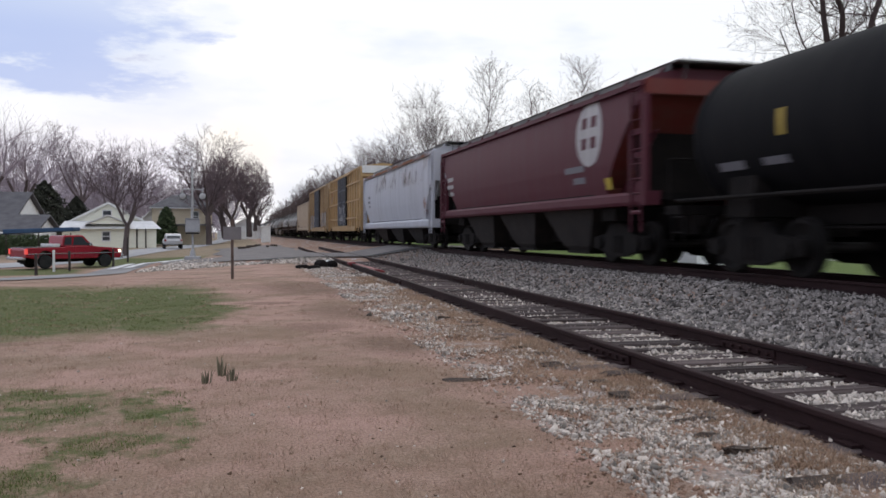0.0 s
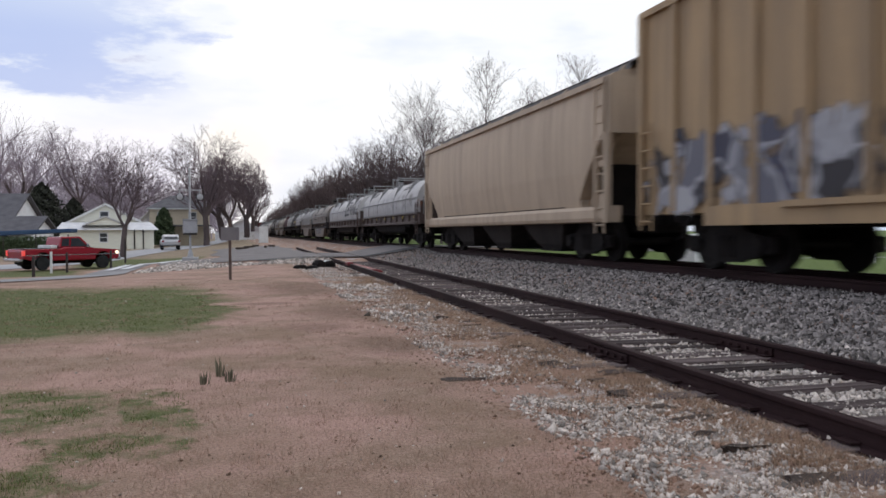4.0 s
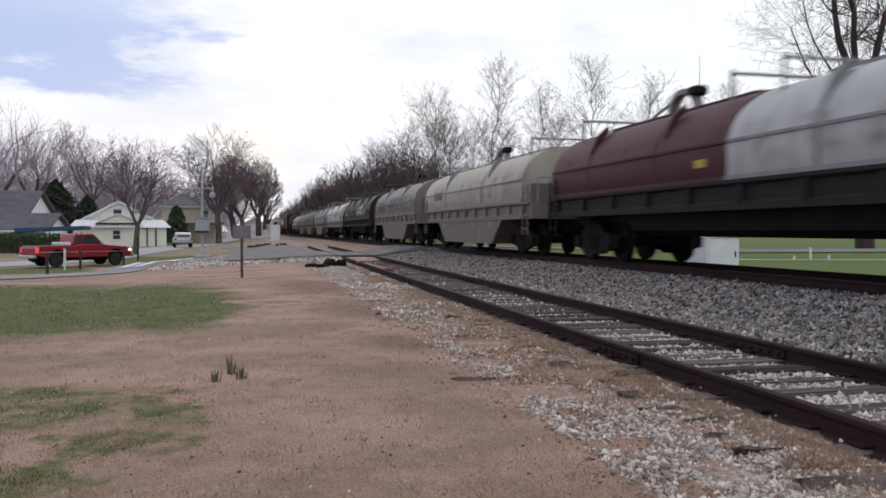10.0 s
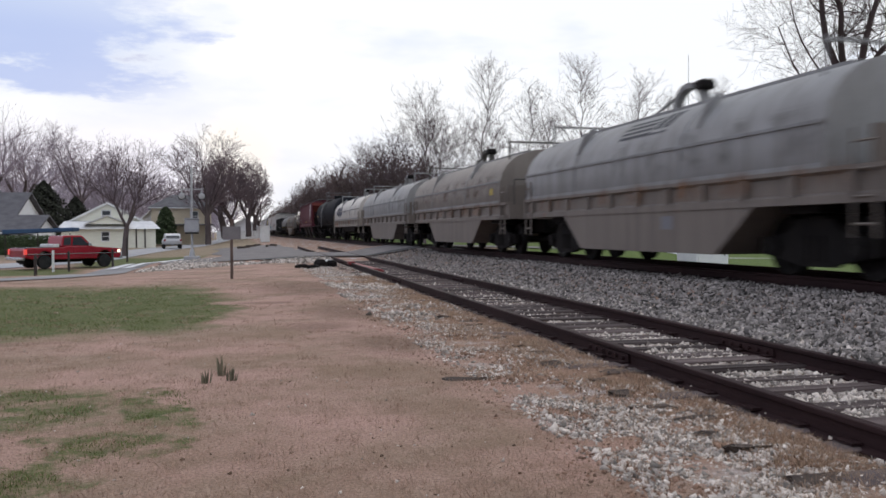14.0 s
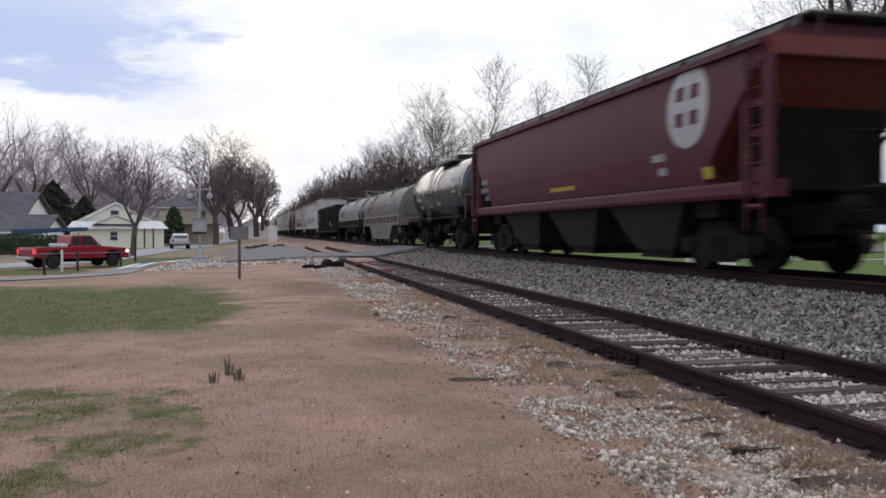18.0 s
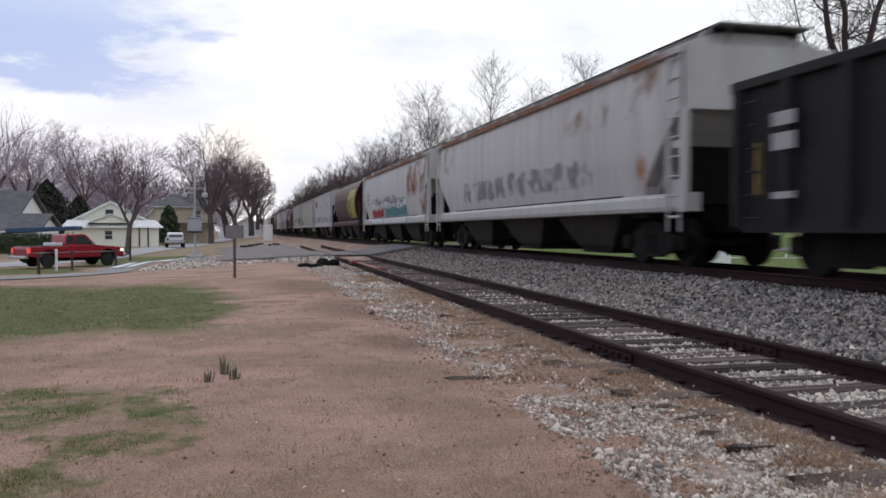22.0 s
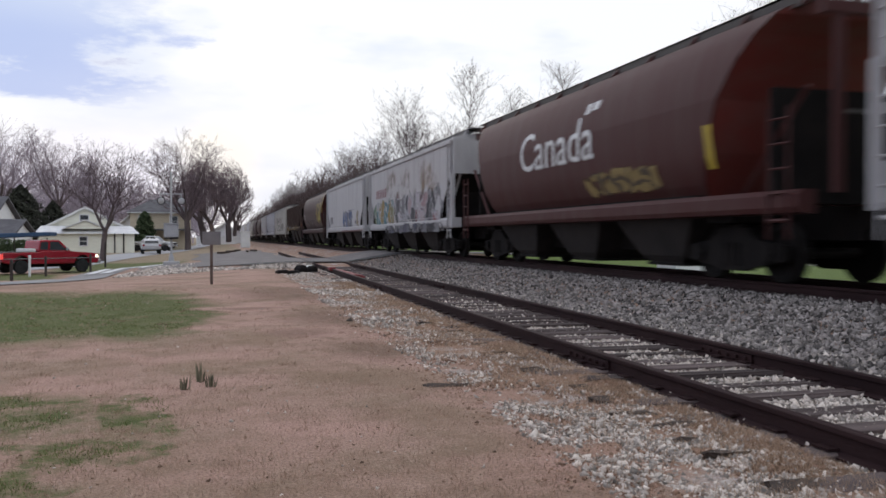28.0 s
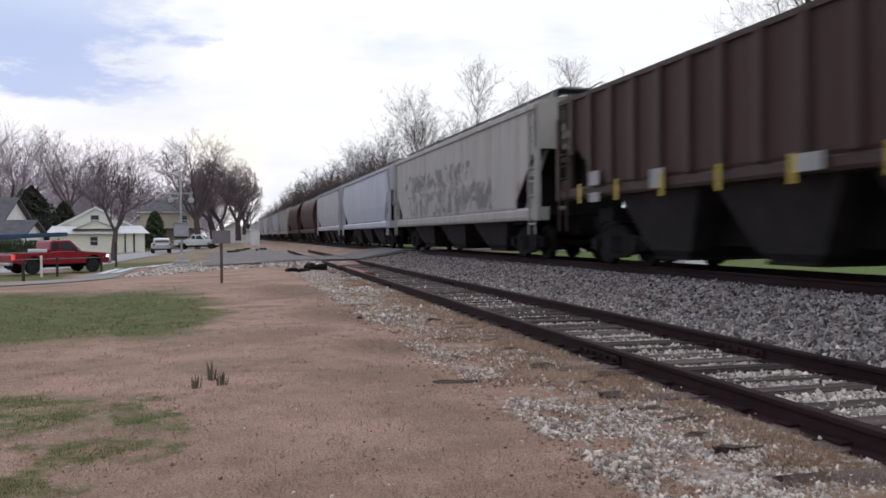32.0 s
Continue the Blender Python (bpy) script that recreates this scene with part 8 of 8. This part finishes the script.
    far = [("orange-brown cylindrical covered hopper", "cylinder", P_RIB_BROWN), ("brown cylindrical covered hopper", "cylinder", P_BROWN), ("grey covered hopper", "round", P_BEIGE),
           ("light grey covered hopper", "round", P_SILVER)]
    at = 670.9
    for k in range(14):
        words, style, paint = far[k if k < 2 else 2 + k % 2]
        hopper(words + " far back in the train", at, 7.9, style, paint)
        at += 17.0


train()


# ---- broken stone, grass and small things on the ground ----
STONE_PALE = mat("pale_limestone", (0.43, 0.362, 0.312), (0.58, 0.515, 0.455), 0.9, 0, 8, 60, 0.2, per="island", tones=(0.28, 1.5))
STONE_GREY = mat("grey_ballast", (0.168, 0.146, 0.134), (0.26, 0.232, 0.214), 0.9, 0, 8, 60, 0.2, per="island", tones=(0.15, 1.85))
STRAW = mat("dry_grass_blades", (0.46, 0.322, 0.242), (0.35, 0.232, 0.17), 0.95, 0, 2, 12, 0, per="island", tones=(0.7, 1.2))
BLADE = mat("green_grass_blades", (0.082, 0.116, 0.026), (0.125, 0.142, 0.040), 0.95, 0, 2, 12, 0, per="island")
WEED = mat("grey_green_weed", (0.13, 0.125, 0.085), (0.21, 0.18, 0.125), 0.95, 0, 3, 20, 0, per="island")
OLD_WOOD = mat("rotten_wood", (0.05, 0.038, 0.032), (0.095, 0.072, 0.06), 0.95, 0, 3, 30, 0.6, (0.3, 3, 3))
RED_STEEL = mat("red_painted_steel", (0.24, 0.04, 0.045), (0.14, 0.03, 0.03), 0.6, 0.1, 3, 30, 0.2)


def scatter(seed, n, place, lo, hi, sink=0.3):
    """n broken stones as one Shape; place(rng, n) gives arrays of x, y and of height."""
    rng = np.random.default_rng(seed)
    x, y, z = place(rng, n)
    n = len(x)
    base = np.array([(1, 0, 0), (-1, 0, 0), (0, 1, 0), (0, -1, 0), (0, 0, 1), (0, 0, -1)], float)
    size = rng.uniform(lo, hi, n) * rng.choice([0.7, 1.0, 1.3], n)
    v = base[None] * rng.uniform(0.55, 1.2, (n, 6, 1)) + rng.normal(0, 0.20, (n, 6, 3))
    v = v * size[:, None, None] * rng.uniform(0.5, 1.35, (n, 1, 3))
    q = rng.normal(size=(n, 4))
    q /= np.linalg.norm(q, axis=1)[:, None]
    a, b, c, d = q.T
    rot = np.stack([1 - 2 * (c * c + d * d), 2 * (b * c - a * d), 2 * (b * d + a * c), 2 * (b * c + a * d), 1 - 2 * (b * b + d * d), 2 * (c * d - a * b),
                    2 * (b * d - a * c), 2 * (c * d + a * b), 1 - 2 * (b * b + c * c)], 1).reshape(n, 3, 3)
    v = np.einsum("nij,nkj->nki", rot, v)
    v[:, :, 0] += x[:, None]
    v[:, :, 1] += y[:, None]
    v[:, :, 2] += (z + size * (0.5 - sink))[:, None]
    tri = np.array([(0, 2, 4), (2, 1, 4), (1, 3, 4), (3, 0, 4), (2, 0, 5), (1, 2, 5), (3, 1, 5), (0, 3, 5)])
    f = (tri[None] + 6 * np.arange(n)[:, None, None]).reshape(-1, 3)
    return v.reshape(-1, 3), f


def stuff(name, verts, faces, material, label, category):
    me = bpy.data.meshes.new(name)
    me.vertices.add(len(verts))
    me.vertices.foreach_set("co", verts.astype(np.float32).ravel())
    me.loops.add(len(faces) * 3)
    me.loops.foreach_set("vertex_index", faces.astype(np.int32).ravel())
    me.polygons.add(len(faces))
    me.polygons.foreach_set("loop_start", np.arange(0, len(faces) * 3, 3, dtype=np.int32))
    me.update(calc_edges=True)
    me.validate()
    me.materials.append(material)
    return tagged(new(name, me), label, category, kind="stuff")


LAND = np.vectorize(land)


def deep(rng, n, near, far):
    """Distances that thin out away from the camera."""
    return near * (far / near) ** rng.random(n)


def patchy(x, y, seed, scale, cut):
    """Keeps points where a coarse noise is over cut."""
    return np.array([noise.noise(Vector((a * scale, b * scale, seed))) > cut for a, b in zip(x, y)], bool)


def on_slope(rng, n):
    y = deep(rng, n, 4.5, 36)
    x = rng.uniform(5.7, 8.36, n)
    return x, y, LAND(x, y)


def between_ties(rng, n):
    y = deep(rng, n, 2.4, 34)
    x = side_x(0) + 0.018 * y + np.clip(rng.normal(0, 0.62, n), -1.15, 1.6)
    keep = (np.abs(x - side_x(0) - 0.018 * y) < 0.69) | (rng.random(n) < 0.6)
    x, y = x[keep], y[keep]
    return x, y, np.full(len(x), -0.070)


def apron(rng, n):
    y = deep(rng, n, 2.2, 33)
    x = 1.75 + rng.beta(1.5, 1.3, n) * 1.6 + 0.012 * y
    bare = np.where((y > 6.6) & (y < 13.5), 0.5, 0.0)        # more dirt than stone in the middle stretch
    keep = ((patchy(x, y, 3.0, 0.9, -0.05) | (y < 5.4)) & patchy(x, y, 7.0, 3.1, -0.25) & (rng.random(n) > bare)) | (rng.random(n) < 0.10)
    keep &= (x < 2.92 + 0.012 * y) | (rng.random(n) < 0.3)
    return x[keep], y[keep], LAND(x[keep], y[keep])


def far_apron(rng, n):
    y = rng.uniform(11, 30, n)
    x = 1.2 + rng.beta(2.0, 1.4, n) * 2.3 + 0.02 * (y - 11)
    keep = patchy(x, y, 13.0, 0.55, 0.0) & patchy(x, y, 17.0, 1.9, -0.2) & ((y > 14) | (rng.random(n) < 0.35)) & (x > 1.75 + 0.035 * (y - 11))
    return x[keep], y[keep], LAND(x[keep], y[keep])


def outer_edge(rng, n):
    y = deep(rng, n, 3.5, 34)
    x = rng.uniform(5.05, 6.0, n) + 0.014 * y
    return x, y, LAND(x, y)


def crossing_rubble(rng, n):
    y = rng.uniform(31.5, 44.5, n)
    x = rng.uniform(-3.9, 4.0, n)
    keep = (y > 33.2 - 0.35 * x) & ((y < 36.4) | ((x < -1.0) & (x > -3.9 + 0.12 * (y - 36)))) & patchy(x, y, 9.0, 0.5, -0.25)
    x, y = x[keep], y[keep]
    return x, y, LAND(x, y)


stuff("ballast_stones", *scatter(1, 40000, on_slope, 0.021, 0.042, 0.3), STONE_GREY, "grey crushed-stone ballast on the main line's shoulder", "ballast")
stuff("siding_stones", *scatter(2, 38000, between_ties, 0.014, 0.030, 0.3), STONE_PALE, "pale limestone between the siding's ties", "gravel")
stuff("gravel_apron", *scatter(3, 58000, apron, 0.009, 0.024, 0.5), STONE_PALE, "patchy pale gravel beside the siding", "gravel")
stuff("far_apron", *scatter(8, 9000, far_apron, 0.022, 0.046, 0.35), STONE_PALE, "pale gravel spilled beside the siding's far end", "gravel")
def beside_eye(rng, n):
    y = rng.uniform(-6.0, 2.5, n)
    x = rng.uniform(1.5, 5.0, n)
    keep = (x > 3.35) | patchy(x, y, 3.0, 0.9, 0.0)
    x, y = x[keep], y[keep]
    return x, y, np.where(x > 3.35, -0.08, LAND(x, y))


def clods(rng, n):
    y = deep(rng, n, 2.2, 27)
    x = 1.5 + rng.beta(1.8, 1.0, n) * 1.9 + 0.012 * y
    keep = patchy(x, y, 21.0, 1.2, -0.15) | (rng.random(n) < 0.15)
    return x[keep], y[keep], LAND(x[keep], y[keep])


CLOD = mat("brown_soil_clods", (0.22, 0.13, 0.09), (0.34, 0.21, 0.15), 0.95, 0, 6, 40, 0.3, per="island", tones=(0.45, 1.3))
stuff("soil_clods", *scatter(18, 26000, clods, 0.006, 0.016, 0.5), CLOD, "crumbs of brown soil and rotten wood among the gravel", "soil")
stuff("near_gravel", *scatter(16, 9000, beside_eye, 0.014, 0.03, 0.35), STONE_PALE, "pale gravel round the siding's near end", "gravel")
stuff("edge_stones", *scatter(4, 9000, outer_edge, 0.015, 0.032, 0.3), STONE_PALE, "pale gravel between siding and ballast", "gravel")
stuff("crossing_rubble", *scatter(5, 9500, crossing_rubble, 0.03, 0.07, 0.4), STONE_PALE, "pale rubble along the crossing's edge", "gravel")


def blades(seed, n, place, height, width):
    rng = np.random.default_rng(seed)
    x, y, z = place(rng, n)
    n = len(x)
    a = rng.uniform(0, 6.283, n)
    h = height * rng.uniform(0.5, 1.3, n) * (1 + y * 0.02)
    w = width * (1 + y * 0.09)
    lean = rng.normal(0, 0.6, (n, 2)) * h[:, None]
    v = np.zeros((n, 3, 3))
    for k, s in ((0, -1), (1, 1)):
        v[:, k, 0], v[:, k, 1], v[:, k, 2] = x + s * w * np.cos(a) / 2, y + s * w * np.sin(a) / 2, z - 0.01
    v[:, 2, 0], v[:, 2, 1], v[:, 2, 2] = x + lean[:, 0], y + lean[:, 1], z + h
    return v.reshape(-1, 3), np.arange(3 * n).reshape(n, 3)


def green_at(x, y):
    out = np.zeros(len(x), bool)
    edge = np.array([0.85 + 0.9 * noise.noise(Vector((a * 1.3, b * 0.9, 4.0))) for a, b in zip(x, y)])
    for cx, cy, rx, ry in GREEN_SPOTS:
        out |= ((x - cx) / rx) ** 2 + ((y - cy) / ry) ** 2 < edge
    return out


def dry_lawn(rng, n):
    y = deep(rng, n, 2.0, 24)
    x = y * rng.uniform(-0.36, 0.75, n)
    keep = (x < 2.3 + rng.normal(0, 0.25, n)) & (~green_at(x, y) | (rng.random(n) < 0.08))
    x, y = x[keep], y[keep]
    return x, y, LAND(x, y)


def green_lawn(rng, n):
    y = deep(rng, n, 3.0, 22)
    x = y * rng.uniform(-0.4, 0.12, n)
    keep = green_at(x, y) & (patchy(x, y, 5.0, 1.6, -0.15) | (rng.random(n) < 0.2)) & ((y > 8.5) | patchy(x, y, 8.0, 3.2, 0.0) | (rng.random(n) < 0.25))
    x, y = x[keep], y[keep]
    return x, y, LAND(x, y)


stuff("dry_grass", *blades(6, 100000, dry_lawn, 0.015, 0.003), STRAW, "short dormant straw-brown grass", "grass")
stuff("green_grass", *blades(7, 70000, green_lawn, 0.019, 0.004), BLADE, "short green grass in patches", "grass")


def tufts(rng, n):
    """Longer straw in clumps."""
    cy = deep(rng, n // 14, 2.2, 20)
    cx = cy * rng.uniform(-0.36, 0.6, n // 14)
    x = np.repeat(cx, 14) + rng.normal(0, 0.05, len(cx) * 14)
    y = np.repeat(cy, 14) + rng.normal(0, 0.05, len(cx) * 14)
    keep = x < 2.4
    return x[keep], y[keep], LAND(x[keep], y[keep])


def leaf_bits(rng, n):
    y = deep(rng, n, 2.0, 16)
    x = y * rng.uniform(-0.36, 0.7, n)
    keep = x < 2.5
    return x[keep], y[keep], LAND(x[keep], y[keep])


def rail_side(rng, n):
    """Dead grass in clumps along the near rail and in the gravel."""
    m = n // 40
    cy = deep(rng, m, 2.4, 22)
    cx = side_x(0) + 0.018 * cy - 0.86 - np.abs(rng.normal(0, 0.52, m))
    cx = np.where(rng.random(m) < 0.25, side_x(0) + 0.018 * cy + rng.uniform(-0.5, 0.55, m), cx)
    x = np.repeat(cx, 40) + rng.normal(0, 0.09, m * 40)
    y = np.repeat(cy, 40) + rng.normal(0, 0.16, m * 40)
    return x, y, LAND(x, y)


DEAD = mat("dead_brown_grass", (0.52, 0.37, 0.26), (0.40, 0.27, 0.185), 0.95, 0, 2, 12, 0, per="island", tones=(0.6, 1.2))
stuff("rail_weeds", *blades(15, 78000, rail_side, 0.036, 0.0035), DEAD, "dead brown grass in clumps along the rusty rail", "grass")
LEAF = mat("dead_leaf_bits", (0.10, 0.06, 0.04), (0.17, 0.105, 0.07), 0.95, 0, 3, 20, 0, per="island")
stuff("straw_tufts", *blades(9, 24000, tufts, 0.03, 0.0035), STRAW, "longer clumps of straw-brown grass", "grass")
def strewn(rng, n):
    y = deep(rng, n, 2.4, 18)
    x = y * rng.uniform(-0.36, 0.5, n)
    keep = x < 2.2
    return x[keep], y[keep], LAND(x[keep], y[keep])


stuff("strewn_pebbles", *scatter(19, 260, strewn, 0.006, 0.014, 0.4), STONE_PALE, "a few pale pebbles strewn on the lawn", "pebbles")
stuff("leaf_litter", *scatter(10, 900, leaf_bits, 0.005, 0.013, 0.6), LEAF, "scattered bits of dead brown leaves", "leaf litter")
rnd = random.Random(12)
for x, y in ((-0.24, 6.72), (-0.04, 6.8), (-0.12, 7.05)):
    w = Shape()
    for k in range(26):
        a, h, o = rnd.uniform(0, 6.28), rnd.uniform(0.03, 0.19 if y > 7 else 0.12), rnd.uniform(0, 0.05) ** 1.3 * 2
        bx, by = o * math.cos(a), o * math.sin(a)
        w.add([(bx - 0.0035, by, 0), (bx + 0.0035, by, 0), (bx * 1.2 + 0.007, by * 1.2, h * 0.6), (bx * 1.5, by * 1.5, h)], [(0, 1, 2), (0, 2, 3)])
    solid("weed", w, WEED, "small grey-green weed in the lawn", "plant", "stuff", "weeds in the lawn", at=pose(x, y, land(x, y)))
for x, y, l, turn in ((1.80, 6.42, 0.36, 8), (2.90, 6.16, 0.2, 4), (2.80, 5.58, 0.2, -5), (2.79, 5.13, 0.3, 2), (2.86, 4.74, 0.36, 2), (2.78, 4.36, 0.3, -2), (2.82, 4.01, 0.34, -4), (2.80, 3.46, 0.36, -6), (2.98, 8.2, 0.22, 6), (2.99, 7.75, 0.24, 3), (2.93, 8.94, 0.2, 0), (2.92, 10.1, 0.26, 4), (2.85, 7.1, 0.18, -8), (2.95, 11.3, 0.3, 2)):
    s = Shape().box(-l / 2, l / 2, -0.06, 0.06, -0.05, 0.028)
    ob = solid("tie_end", s, OLD_WOOD, "rotten dark end of an old wooden tie in the gravel", "tie end", "", "rotten tie ends", bevel=0.02, at=pose(x, y, land(x, y) - 0.005, rnd.uniform(-14, 14), rnd.uniform(-8, 8), turn + rnd.uniform(-15, 15)))
    for v in ob.data.vertices:
        v.co += Vector((rnd.uniform(-0.06, 0.06), rnd.uniform(-0.03, 0.03), rnd.uniform(-0.02, 0.01)))

# derail block and scrap at the far end of the siding
der = thing("derail", "red derail block between the rails of the siding", "derail", pose(side_x(28.5), 28.5, SIDE_Z - 0.15))
part("plate", Shape().prism([(-0.66, 0.0), (-0.3, 0.0), (-0.28, 0.05), (-0.4, 0.1), (-0.62, 0.12)], 1, -4.0, 0.9), RED_STEEL, der, bevel=0.02)
part("wedge", Shape().box(-0.88, -0.66, -0.3, 0.3, 0.08, 0.2), RED_STEEL, der, bevel=0.03)
for x, y, w, d, h, turn in ((2.85, 28.6, 0.34, 0.5, 0.26, 20), (3.25, 28.9, 0.4, 0.3, 0.24, 50), (2.5, 27.4, 0.3, 0.4, 0.14, 75), (2.2, 28.4, 0.5, 0.25, 0.12, 30)):
    solid("scrap_block", Shape().hull([(-0.1, w / 2, d / 2), (h * 0.6, w * 0.46, d * 0.5), (h, w * 0.25, d * 0.3)]), UNDER, "black block of track scrap beside the siding", "scrap", "", "track scrap", bevel=0.03, at=pose(x, y, land(x, y), 0, 0, turn))
solid("pale_block", Shape().hull([(-0.05, 0.16, 0.14), (0.14, 0.15, 0.12), (0.2, 0.1, 0.08)]), WHITE, "small white block on the rail's end", "block", bevel=0.02, at=pose(3.25, 29.6, SIDE_Z - 0.12))
for k in range(5):
    x, y = 0.6 + 0.6 * k, 66 + 3.0 * (k % 3)
    solid("old_tie", Shape().box(-0.5, 0.5, -0.1, 0.1, 0, 0.16), OLD_WOOD, "old dark tie dumped beyond the crossing", "tie", "", "dumped ties", bevel=0.02, at=pose(x, y, land(x, y) + 0.02, 0, 0, 20 + 23 * k))


def motions():
    """The train rolls towards the camera at a steady pace and its wheels turn."""
    for car, centre, half in CARS:
        walk(car, [(t, pose(MAIN_X, centre - SPEED * t, MAIN_Z + LIFT)) for t in range(0, 33, 4)])
    drive = ((0, -14.0, 108.3, 0), (25.6, -14.0, 108.3, 0), (26.6, -11.6, 107.2, -24), (27.5, -8.7, 105.6, -20), (28, -7.3, 105.0, -16), (28.5, -6.25, 104.6, -12), (29, -5.05, 104.2, -9), (30, -3.5, 103.9, -6), (31, -3.25, 103.8, -6), (32, -3.25, 103.8, -6))
    walk(WHITE_PICKUP, [(t, pose(x, y, land(x, y) + 0.04, 0, 0, a)) for t, x, y, a in drive])
    turn = math.degrees(SPEED / 0.452 / FPS)
    for k, y in enumerate((-0.89, 0.89)):
        first = WHEELSETS[k][0]
        walk(first, [(n / FPS, pose(0, y, 0.46, turn * n % 360)) for n in range(32 * FPS + 1)])
        for other in WHEELSETS[k][1:]:
            other.rotation_mode = "QUATERNION"
            keys = other.animation_data_create()
            keys.action = first.animation_data.action
            keys.action_slot = first.animation_data.action_slot


motions()
